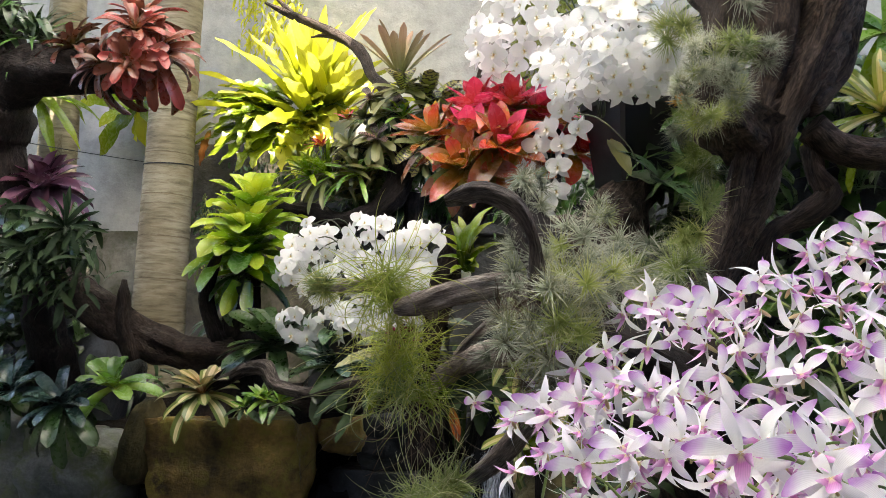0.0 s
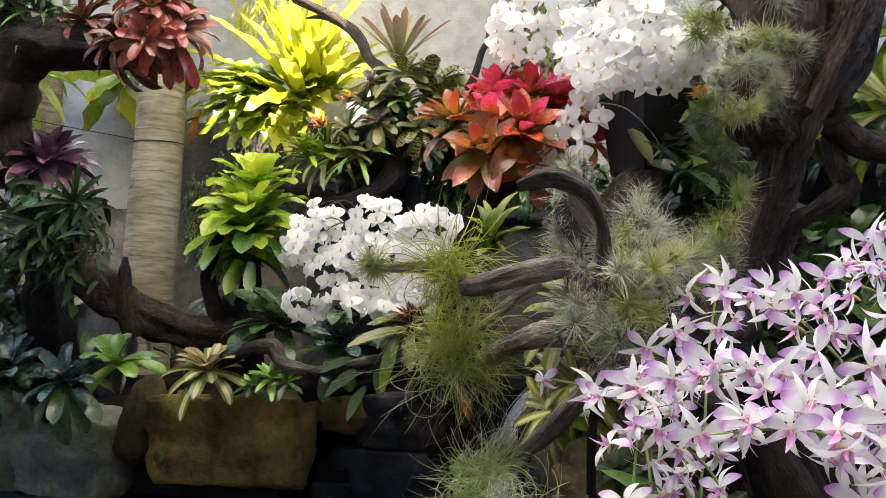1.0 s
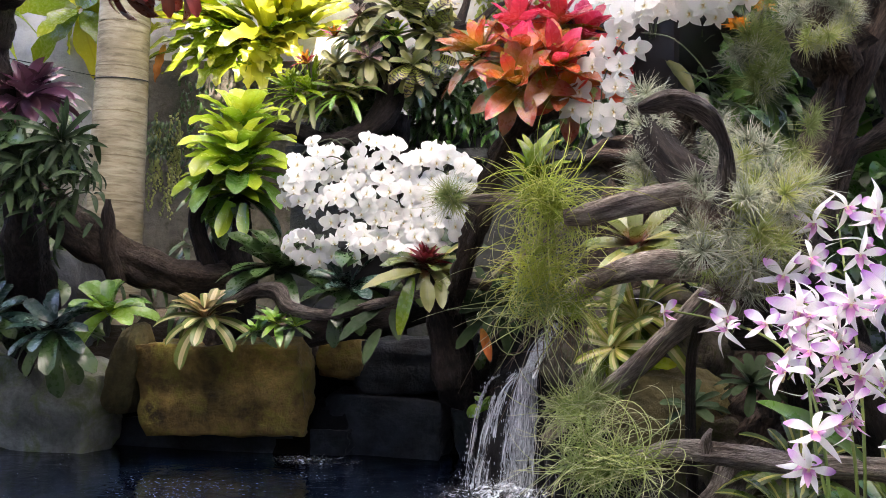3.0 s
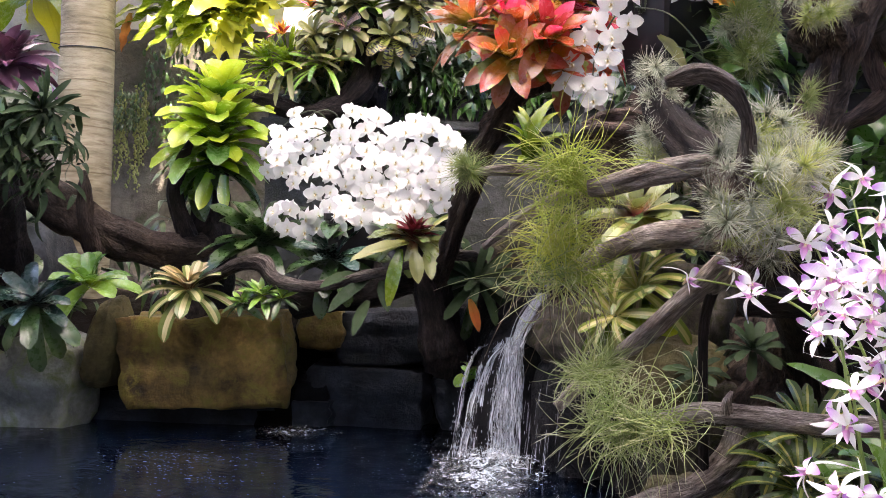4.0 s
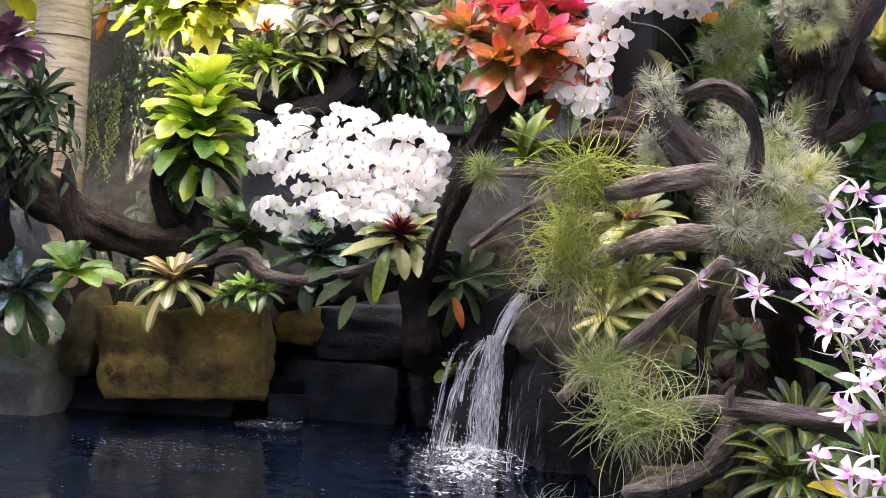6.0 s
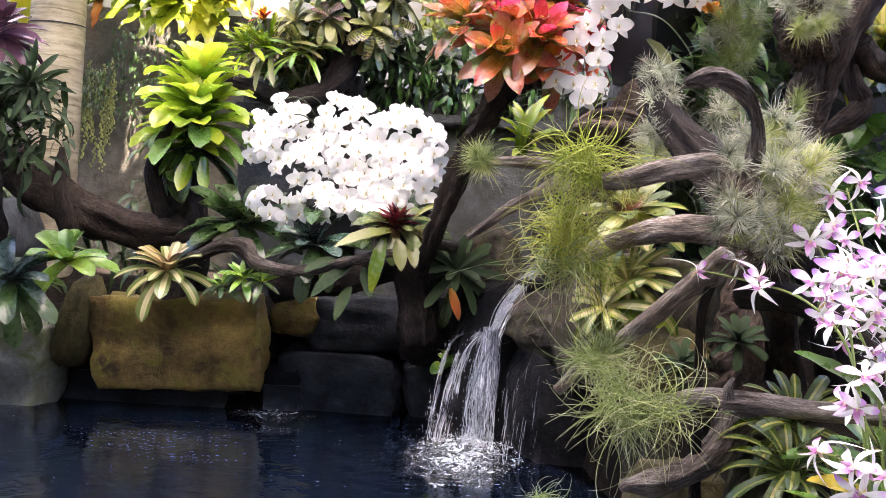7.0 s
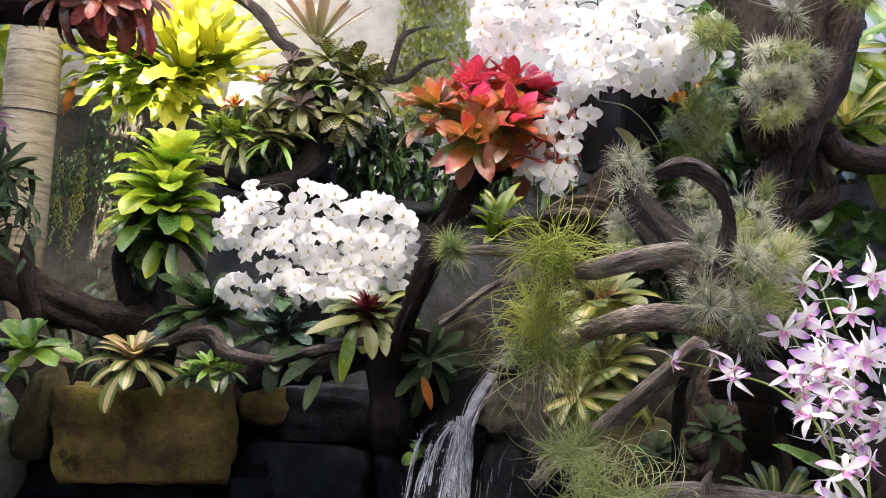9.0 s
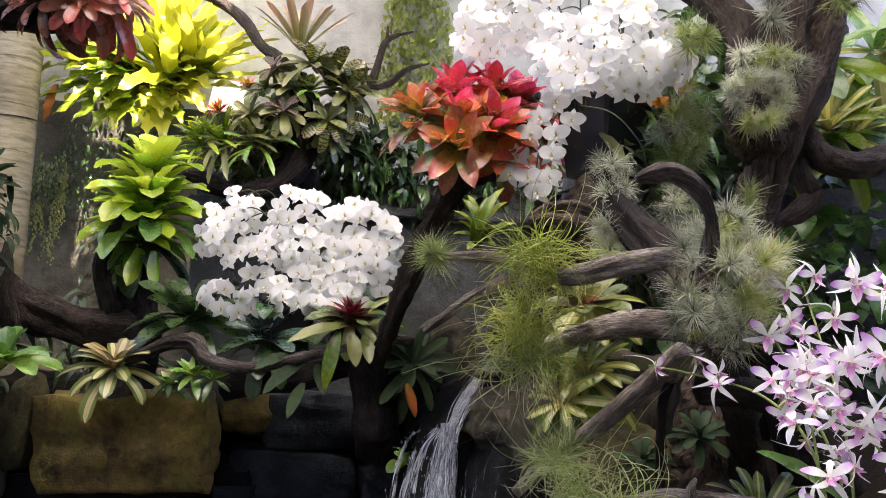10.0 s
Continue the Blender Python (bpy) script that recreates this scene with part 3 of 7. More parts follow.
def foam_material():
    m, t, b = material("white_foam")
    tc = t.nodes.new("ShaderNodeTexCoord")
    n1 = node(t, "ShaderNodeTexNoise", Scale=60.0, Detail=3.0)
    t.links.new(tc.outputs["Object"], n1.inputs["Vector"])
    c = ramp(t, n1.outputs[0], [(0.35, (0.25, 0.29, 0.38)), (0.65, (0.62, 0.66, 0.72))])
    t.links.new(c.outputs[0], b.inputs["Base Color"])
    b.inputs["Roughness"].default_value = 0.25
    return m


M_FOAM = foam_material()


def fall_material():
    m, t, b = material("falling_water")
    uv = t.nodes.new("ShaderNodeUVMap")
    mp = t.nodes.new("ShaderNodeMapping")
    mp.inputs["Scale"].default_value = (5, 4.5, 1)
    t.links.new(uv.outputs[0], mp.inputs[0])
    n1 = node(t, "ShaderNodeTexNoise", Scale=2.0, Detail=5.0, Roughness=0.7)
    t.links.new(mp.outputs[0], n1.inputs["Vector"])
    c = ramp(t, n1.outputs[0], [(0.35, (0.4, 0.44, 0.53)), (0.65, (0.8, 0.83, 0.88))])
    t.links.new(c.outputs[0], b.inputs["Base Color"])
    b.inputs["Roughness"].default_value = 0.12
    b.inputs["IOR"].default_value = 1.33
    a = ramp(t, n1.outputs[0], [(0.4, (0.0, 0.0, 0.0)), (0.5, (0.3, 0.3, 0.3)), (0.64, (0.92, 0.92, 0.92))])
    t.links.new(a.outputs[0], b.inputs["Alpha"])
    return m


M_FALL = fall_material()


def froth_material():
    m, t, b = material("froth")
    uv = t.nodes.new("ShaderNodeUVMap")
    xyz = t.nodes.new("ShaderNodeSeparateXYZ")
    t.links.new(uv.outputs[0], xyz.inputs[0])
    tc = t.nodes.new("ShaderNodeTexCoord")
    mp = t.nodes.new("ShaderNodeMapping")
    mp.inputs["Scale"].default_value = (1.0, 0.55, 1.0)
    t.links.new(tc.outputs["Object"], mp.inputs[0])
    n1 = node(t, "ShaderNodeTexNoise", Scale=26.0, Detail=10.0, Roughness=0.8, Distortion=1.1)
    n2 = node(t, "ShaderNodeTexNoise", Scale=110.0, Detail=3.0)
    for n in (n1, n2):
        t.links.new(mp.outputs[0], n.inputs["Vector"])
    c = ramp(t, n2.outputs[0], [(0.3, (0.42, 0.48, 0.58)), (0.65, (0.78, 0.81, 0.86))])
    t.links.new(c.outputs[0], b.inputs["Base Color"])
    b.inputs["Roughness"].default_value = 0.95
    b.inputs["Specular IOR Level"].default_value = 0.0
    d = math_node(t, "SUBTRACT", n1.outputs[0], math_node(t, "MULTIPLY", xyz.outputs[0], 0.12))
    al = ramp(t, math_node(t, "ADD", d, math_node(t, "MULTIPLY", n2.outputs[0], 0.12)), [(0.44, (0, 0, 0)), (0.54, (0.3, 0.3, 0.3)), (0.66, (0.85, 0.85, 0.85))])
    t.links.new(al.outputs[0], b.inputs["Alpha"])
    bump(t, n2.outputs[0], 0.25, 0.006, b)
    return m


M_FROTH = froth_material()


def broken_water_material():
    m, t, b = material("broken_water")
    tc = t.nodes.new("ShaderNodeTexCoord")
    n1 = node(t, "ShaderNodeTexNoise", Scale=90.0, Detail=4.0)
    t.links.new(tc.outputs["Object"], n1.inputs["Vector"])
    c = ramp(t, n1.outputs[0], [(0.3, (0.45, 0.5, 0.6)), (0.65, (0.8, 0.83, 0.88))])
    t.links.new(c.outputs[0], b.inputs["Base Color"])
    a = ramp(t, n1.outputs[0], [(0.35, (0.25, 0.25, 0.25)), (0.6, (0.75, 0.75, 0.75))])
    t.links.new(a.outputs[0], b.inputs["Alpha"])
    b.inputs["Roughness"].default_value = 0.8
    b.inputs["Specular IOR Level"].default_value = 0.1
    return m


M_FROTH_WHITE = broken_water_material()
SPLASH = Vector((0.55, 2.66, 0.0))


def build_water():
    nx, ny = 120, 90
    xs, ys = np.linspace(-4.1, 1.25, nx), np.linspace(0.13, 3.62, ny)
    verts = []
    for y in ys:
        for x in xs:
            d = math.hypot(x - SPLASH.x, (y - SPLASH.y) * 1.2)
            amp = 0.012 * math.exp(-d * 3.2) + 0.001
            z = amp * math.sin(d * 42) * 0.5 + amp * noise.noise(Vector((x * 22, y * 22, 1.0)))
            verts.append((x, y, z))
    faces = [(j * nx + i, j * nx + i + 1, (j + 1) * nx + i + 1, (j + 1) * nx + i) for j in range(ny - 1) for i in range(nx - 1)]
    ob = new("water", make_mesh("water", verts, faces, [M_WATER]))
    tagged(ob, "dark navy rippled pond water with specks of foam", "water", kind="structure")


def blob(c, r, seed, squash=1.0):
    """A small uneven drop: verts, faces, uvs."""
    v, f = [], []
    n, k = 6, 4
    rnd = random.Random(seed)
    for j in range(k + 1):
        a = math.pi * j / k
        for i in range(n):
            p = 2 * math.pi * i / n
            q = r * (0.75 + 0.5 * rnd.random())
            v.append(Vector((c[0] + q * math.sin(a) * math.cos(p), c[1] + q * math.sin(a) * math.sin(p), c[2] + q * math.cos(a) * squash)))
    for j in range(k):
        for i in range(n):
            f.append((j * n + i, j * n + (i + 1) % n, (j + 1) * n + (i + 1) % n, (j + 1) * n + i))
    return v, f, [(0.5, 0.5)] * len(v)


def build_waterfall():
    rnd = random.Random(5)
    fall = thing("waterfall", (0.62, 2.45, 0.0), "thin white waterfall spilling over a rock lip into the pond", "waterfall")
    off = Vector((0.62, 2.45, 0.0))
    # thin sheet of water sliding over the rock
    rows, uvs, faces = [], [], []
    for i, (x, y, z, w) in enumerate([(0.8, 3.0, 0.68, 0.026), (0.765, 2.88, 0.635, 0.026), (0.715, 2.78, 0.575, 0.024), (0.665, 2.7, 0.52, 0.022), (0.63, 2.64, 0.465, 0.022), (0.603, 2.6, 0.405, 0.024)]):
        for k in range(9):
            u = k / 4 - 1
            rows.append(Vector((x + u * w, y - 0.01 * u, z + 0.014 * noise.noise(Vector((u * 4, i * 1.3, 0))) - 0.012 * u * u)) - off)
            uvs.append((k / 8, i * 0.08))
    for i in range(5):
        for k in range(8):
            faces.append((i * 9 + k, i * 9 + k + 1, (i + 1) * 9 + k + 1, (i + 1) * 9 + k))
    child("chute", make_mesh("chute", rows, faces, [M_FALL], uvs), fall)
    # strands sliding down the chute
    slides = []
    for k in range(46):
        du = rnd.gauss(0, 0.5)
        a0 = rnd.choice((0, 0, 1, 2))
        line = [(0.8, 3.0, 0.69, 0.026), (0.765, 2.88, 0.645, 0.026), (0.715, 2.78, 0.585, 0.024), (0.665, 2.7, 0.53, 0.022), (0.63, 2.64, 0.475, 0.022), (0.603, 2.6, 0.41, 0.02)][a0:]
        slides.append(sweep([Vector((x + du * w + rnd.gauss(0, 0.003), y - 0.012, z + 0.004)) - off for x, y, z, w in line], [rnd.uniform(0.0007, 0.0022) for q in line], 0.02, 5, 0.8, k))
    v, f, u = join_parts(slides)
    tagged(child("stream", make_mesh("stream", v, f, [M_FALL], u), fall), kind="stuff")
    # each sheet: its line from the lip to the pond, its half width above and below, ribbons, loose strands
    sheets = [
        ([(0.6, 2.68, 0.42), (0.6, 2.7, 0.3), (0.594, 2.71, 0.15), (0.588, 2.72, -0.01)], 0.026, 0.036, 54, 22),
        ([(0.59, 2.69, 0.41), (0.566, 2.7, 0.32), (0.55, 2.71, 0.17), (0.54, 2.72, -0.01)], 0.018, 0.028, 26, 12),
        ([(0.565, 2.7, 0.4), (0.51, 2.71, 0.33), (0.475, 2.72, 0.19), (0.44, 2.73, -0.01)], 0.014, 0.028, 14, 10),
        ([(0.55, 2.72, 0.4), (0.46, 2.73, 0.36), (0.42, 2.73, 0.2), (0.39, 2.74, -0.01)], 0.008, 0.018, 1, 9),
    ]
    ribbons, streams, beads = [], [], []
    seed = 0
    for line, wide, wide_low, n_ribbon, n_strand in sheets:
        path, _ = smooth_path(line, [1] * 4, 0.02)
        path = [Vector(p) for p in path]
        for k in range(n_ribbon + n_strand):
            seed += 1
            du, dv = rnd.uniform(-1, 1), rnd.gauss(0, 0.5)
            a0 = 0.0 if k % 2 else rnd.random() * 0.6
            a1 = 1.0 if k % 3 == 0 else min(1.0, a0 + rnd.uniform(0.25, 0.7))
            pts = []
            for i, q in enumerate(path):
                f = i / (len(path) - 1)
                if a0 <= f <= a1:
                    w = wide + (wide_low - wide) * f
                    wob = 0.5 * noise.noise(Vector((seed * 3.7, f * 4, 0)))
                    pts.append(q + Vector(((du + wob) * w, dv * w, 0)) - off)
            if len(pts) < 4:
                continue
            if k < n_ribbon:
                h = rnd.uniform(0.004, 0.012)
                turn = rnd.uniform(-0.5, 0.5)
                side = Vector((math.cos(turn), math.sin(turn), 0))
                verts, uvs = [], []
                for i, q in enumerate(pts):
                    c = 0.55 + 0.45 * math.sin(math.pi * (i + 0.5) / len(pts))
                    for u in (-1, 0, 1):
                        verts.append(q + side * h * c * u + Vector((0, -0.003 * (1 - u * u), 0)))
                        uvs.append((seed * 0.37 + u * h * 14, seed * 0.61 + i * 0.02))
                faces = [(3 * i + j, 3 * i + j + 1, 3 * i + j + 4, 3 * i + j + 3) for i in range(len(pts) - 1) for j in (0, 1)]
                ribbons.append((verts, faces, uvs))
            else:
                r = rnd.uniform(0.0005, 0.0013)
                streams.append(sweep(pts, [r * (0.4 + 1.6 * abs(noise.noise(Vector((seed, i * 0.9, 3))))) for i in range(len(pts))], 0.02, 5, 0.8, seed))
        for k in range(120):
            q = path[rnd.randrange(len(path))]
            f = (0.42 - q.z) / 0.43
            w = (wide + (wide_low - wide) * f) * 1.15
            beads.append(blob(tuple(q + Vector((rnd.gauss(0, 0.75) * w, rnd.gauss(0, 0.5) * w - 0.006, 0)) - off), rnd.uniform(0.0005, 0.0013), k + seed, rnd.uniform(2.0, 7.0)))
    for name, pieces, mat in (("sheet", ribbons, M_FALL), ("stream", streams, M_FALL), ("spray", beads, M_FOAM)):
        v, f, u = join_parts(pieces)
        tagged(child(name, make_mesh(name, v, f, [mat], u), fall), kind="stuff")
    # side trickles under the rock lip
    trickles = []
    for k in range(34):
        x = rnd.choice((0.65, 0.685, 0.71, 0.745)) + rnd.gauss(0, 0.008)
        z0 = rnd.uniform(0.04, 0.34)
        ln = rnd.uniform(0.015, 0.09)
        y = 2.44 + rnd.uniform(-0.02, 0.03)
        trickles.append(sweep([Vector((x, y, z0)) - off, Vector((x - 0.004, y, z0 - ln * 0.5)) - off, Vector((x - 0.006, y, z0 - ln)) - off], [0.0007, 0.0013, 0.0006], 0.03, 5, 0.5, k))
    v, f, u = join_parts(trickles)
    tagged(child("trickle", make_mesh("trickle", v, f, [M_FALL], u), fall), kind="stuff")
    # lacy froth where the water lands, spreading towards the pond front
    rows, uvs, faces = [], [], []
    nr, na = 46, 90
    for i in range(nr + 1):
        r = i / nr
        for k in range(na):
            a = 2 * math.pi * k / na
            edge = 1 + 0.3 * noise.noise(Vector((math.cos(a) * 2, math.sin(a) * 2, 4)))
            x = 0.55 + 0.21 * r * edge * math.cos(a) + (0.12 * r * math.sin(a) if math.sin(a) < 0 else 0.0)
            y = 2.6 + (0.22 if math.sin(a) > 0 else 0.62) * r * edge * math.sin(a)
            z = 0.011 + 0.035 * math.exp(-((x - 0.54) / 0.11) ** 2 - ((y - 2.68) / 0.09) ** 2) + (0.012 * noise.noise(Vector((x * 26, y * 16, 2))) + 0.002 * noise.noise(Vector((x * 60, y * 40, 5)))) * (1 - r) ** 0.5
            rows.append(Vector((x, y, z)) - off)
            uvs.append((r, k / na))
    for i in range(nr):
        for k in range(na):
            faces.append((i * na + k, (i + 1) * na + k, (i + 1) * na + (k + 1) % na, i * na + (k + 1) % na))
    tagged(child("froth", make_mesh("froth", rows, faces, [M_FROTH], uvs), fall), kind="stuff")
    # faint swirl of froth under the stones
    rows, uvs, faces = [], [], []
    for i in range(13):
        for k in range(60):
            a = 2 * math.pi * k / 60
            q = i / 12
            w = 1 + 0.25 * noise.noise(Vector((math.cos(a) * 1.5, math.sin(a) * 1.5, 9)))
            rows.append(Vector((-0.22 + 0.17 * q * w * math.cos(a), 3.04 + 0.14 * q * w * math.sin(a), 0.009 + 0.004 * noise.noise(Vector((q * 9, a * 3, 1))))) - off)
            uvs.append((0.3 + 0.75 * q, k / 60))
    for i in range(12):
        for k in range(60):
            faces.append((i * 60 + k, (i + 1) * 60 + k, (i + 1) * 60 + (k + 1) % 60, i * 60 + (k + 1) % 60))
    tagged(child("froth", make_mesh("froth", rows, faces, [M_FROTH], uvs), fall), kind="stuff")
    # heaps of broken water where the fall lands and in front of it
    heap = []
    for cx, cy, sx, sy, top, n in ((0.56, 2.71, 0.05, 0.04, 0.055, 560), (0.52, 2.7, 0.06, 0.05, 0.025, 300), (0.5, 2.36, 0.045, 0.06, 0.022, 300)):
        for k in range(n):
            gx, gy = rnd.gauss(0, 1), rnd.gauss(0, 1)
            h = top * math.exp(-(gx * gx + gy * gy) * 0.6) * rnd.random() + 0.006
            r = rnd.uniform(0.0006, 0.0026) * (0.5 + math.exp(-(gx * gx + gy * gy)))
            heap.append(blob((cx + gx * sx - off.x, cy + gy * sy - off.y, h), r, k, rnd.uniform(0.5, 1.2)))
    v, f, u = join_parts(heap)
    tagged(child("broken_water", make_mesh("broken_water", v, f, [M_FROTH_WHITE], u), fall), kind="stuff")
    # flying drops
    drops = []
    for k in range(300):
        a, d = rnd.uniform(0, 6.28), abs(rnd.gauss(0, 0.1))
        h = 0.012 + abs(rnd.gauss(0.0, 0.05)) * math.exp(-d * 6)
        drops.append(blob((0.53 + d * 1.2 * math.cos(a) - off.x, 2.64 + d * math.sin(a) - off.y, h), rnd.uniform(0.0005, 0.0018), k, 1.3))
    v, f, u = join_parts(drops)
    tagged(child("splash", make_mesh("splash", v, f, [M_FOAM], u), fall), kind="stuff")


def build_foam():
    rnd = random.Random(8)
    specks = []
    for k in range(460):
        if k < 90:
            a, d = rnd.uniform(0, 6.28), 0.18 + abs(rnd.gauss(0, 0.16))
            x, y = 0.48 + d * math.cos(a), 2.35 + d * math.sin(a) * 1.1
        elif k < 380:
            cx, cy = rnd.choice(((-0.38, 2.5), (-0.5, 2.35), (-0.2, 2.75), (-0.62, 2.5), (-0.3, 2.2)))
            x, y = cx + rnd.gauss(0, 0.09), cy + rnd.gauss(0, 0.05)
        else:
            x, y = rnd.gauss(-0.5, 0.6), rnd.uniform(1.8, 3.0)
        if x > 0.8 or y > 3.2:
            continue
        r = rnd.uniform(0.0005, 0.0016)
        v, f, u = blob((0, 0, 0), r, k, 0.3)
        s, turn = rnd.uniform(1.0, 5.0), rnd.uniform(0, 0.7)
        v = [Vector((x + q.x * s, y + q.y * (1 + turn), 0.006 + q.z)) for q in v]
        specks.append((v, f, u))
    for k in range(420):
        a = rnd.random()
        v, f, u = blob((0.8 + 0.15 * a + rnd.gauss(0, 0.003), 2.93 - 0.2 * a + rnd.gauss(0, 0.014 * math.sin(3.1 * a)), 0.008), rnd.uniform(0.001, 0.004), k, 0.5)
        specks.append((v, f, u))
    v, f, u = join_parts(specks)
    tagged(new("foam", make_mesh("foam", v, f, [M_FOAM], u)), "white foam specks drifting on the dark pond", "foam", kind="stuff")


build_water()


# ---- stones ----
def stone(c, size, turn, seed, mat, label, group="pond edge stones", boxy=0.55, name="stone"):
    """A rounded block with uneven faces, its base at the height of c."""
    n = 16
    verts, index, faces = [], {}, []

    def vert(p):
        key = tuple(round(a, 4) for a in p)
        if key not in index:
            index[key] = len(verts)
            q = Vector(p)
            ball = q.normalized()
            s = q * boxy + ball * (1 - boxy)
            k = 1 + 0.14 * noise.noise(ball * 1.6 + Vector((seed * 7.3, 0, 0))) + 0.035 * noise.noise(ball * 9 + Vector((seed, 0, 0))) + 0.06 * noise.noise(ball * 4 + Vector((0, seed * 3.1, 0)))
            verts.append(Vector((s.x * size[0] / 2 * k, s.y * size[1] / 2 * k, s.z * size[2] / 2 * k)))
        return index[key]

    g = [-1 + 2 * i / n for i in range(n + 1)]
    for ax in range(3):
        for side in (-1, 1):
            for i in range(n):
                for j in range(n):
                    quad = []
                    for a, b in ((i, j), (i + 1, j), (i + 1, j + 1), (i, j + 1)):
                        p = [0, 0, 0]
                        p[ax], p[(ax + 1) % 3], p[(ax + 2) % 3] = side, g[a], g[b]
                        quad.append(vert(p))
                    faces.append(tuple(quad if side > 0 else quad[::-1]))
    ob = new(name, make_mesh(name, verts, faces, [mat]))
    ob.matrix_world = Matrix.Translation((c[0], c[1], c[2] + size[2] / 2)) @ Euler([radians(a) for a in turn]).to_matrix().to_4x4()
    return tagged(ob, label, "stone", group)


stone((-0.6, 3.17, 0.08), (0.64, 0.38, 0.37), (3, -3, 7), 1, M_STONE_BROWN, "large flat ochre-brown stone block with algae at the pond edge", boxy=0.78)
stone((-1.28, 3.12, -0.04), (0.5, 0.44, 0.4), (0, 8, 0), 2, M_STONE_GREY, "large mossy grey boulder at the pond edge")
stone((-1.72, 3.1, -0.05), (0.5, 0.5, 0.45), (0, 0, 20), 3, M_STONE_GREY, "mossy grey boulder at the pond edge")
stone((-0.97, 3.05, 0.14), (0.16, 0.22, 0.36), (0, 12, 10), 4, M_ROCK_OLIVE, "narrow dark upright stone between two boulders", boxy=0.3)
stone((-0.18, 3.3, 0.3), (0.2, 0.22, 0.18), (0, 0, 10), 5, M_STONE_BROWN, "small ochre stone wedged on darker stones")
stone((0.02, 3.38, -0.02), (0.5, 0.3, 0.27), (0, 3, -3), 6, M_STONE_DARK, "broad wet black stone block at the waterline", boxy=0.7)
stone((0.12, 3.4, 0.24), (0.52, 0.3, 0.24), (0, -3, 3), 7, M_STONE_DARK, "long wet black stone laid on the lower course", boxy=0.7)
stone((0.4, 3.36, -0.02), (0.22, 0.26, 0.26), (0, -12, 0), 8, M_STONE_DARK, "small dark tilted stone beside the waterfall", boxy=0.6)
stone((0.48, 3.2, 0.2), (0.26, 0.3, 0.32), (0, 6, 12), 9, M_STONE_SHADED, "dark wet rock under the hanging bromeliad")
stone((-0.28, 3.36, -0.1), (0.3, 0.3, 0.3), (0, 0, 5), 10, M_STONE_SHADED, "dark wet stone in the shade of the bank")
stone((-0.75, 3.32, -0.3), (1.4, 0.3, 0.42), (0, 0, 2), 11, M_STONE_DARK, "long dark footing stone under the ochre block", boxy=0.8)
stone((0.72, 2.98, -0.1), (0.6, 0.5, 0.72), (0, 4, 10), 12, M_STONE_SHADED, "dark rock face behind the waterfall", "waterfall rocks")
stone((0.88, 2.64, 0.38), (0.44, 0.46, 0.17), (10, -12, 20), 13, M_ROCK, "brown-grey mossy rock slab forming the waterfall lip", "waterfall rocks", boxy=0.5)
stone((0.98, 1.84, 0.26), (0.32, 0.24, 0.24), (0, 8, 10), 24, M_ROCK_OLIVE, "smooth olive-brown boulder behind the grassy air plant", "bank rocks", boxy=0.3)
stone((0.9, 2.66, -0.12), (0.44, 0.46, 0.5), (0, 0, 12), 23, M_STONE_SHADED, "wet rock under the overhanging lip, darkened for its shade", "waterfall rocks")
stone((0.88, 3.08, -0.2), (0.5, 0.4, 0.56), (0, 0, 0), 14, M_STONE_SHADED, "wet rock under the waterfall lip, darkened for its shade", "waterfall rocks")
stone((0.9, 3.1, 0.5), (0.22, 0.3, 0.36), (8, -12, 0), 15, M_ROCK, "grey upright rock beside the water chute", "waterfall rocks")
stone((1.16, 1.9, 0.0), (0.44, 0.36, 0.42), (0, 0, 20), 16, M_ROCK, "brown rock under the driftwood roots", "bank rocks")
stone((1.22, 1.55, -0.1), (0.4, 0.34, 0.4), (0, 10, 0), 17, M_ROCK, "low brown rock at the bank", "bank rocks")
stone((1.34, 1.1, -0.1), (0.5, 0.4, 0.3), (0, 0, 30), 18, M_ROCK, "olive-brown rock at the foot of the orchids", "bank rocks")
stone((0.98, 2.05, 0.3), (0.4, 0.4, 0.4), (0, 0, 30), 19, M_ROCK, "shaded brown rock behind the driftwood", "bank rocks")
stone((-1.75, 3.5, 0.1), (0.8, 0.5, 0.75), (0, 0, 8), 20, M_STONE_DARK, "large dark boulder in the shade of the bank", "bank rocks")
stone((1.95, 3.2, 0.2), (1.3, 0.7, 1.55), (0, 0, -6), 21, M_STONE_DARK, "large dark boulder behind the trunk", "bank rocks")
stone((1.38, 3.2, 0.2), (0.6, 0.6, 1.4), (0, 0, 10), 22, M_STONE_DARK, "dark boulder behind the stump", "bank rocks")
stone((0.6, 3.02, 0.44), (0.24, 0.26, 0.36), (6, -8, 14), 25, M_ROCK, "mottled grey rock standing beside the water chute", "waterfall rocks", boxy=0.3)
stone((1.04, 1.56, 0.0), (0.34, 0.26, 0.2), (0, 6, 18), 26, M_ROCK_OLIVE, "low olive-brown rock under the bank bromeliads", "bank rocks", boxy=0.4)
build_waterfall()
build_foam()


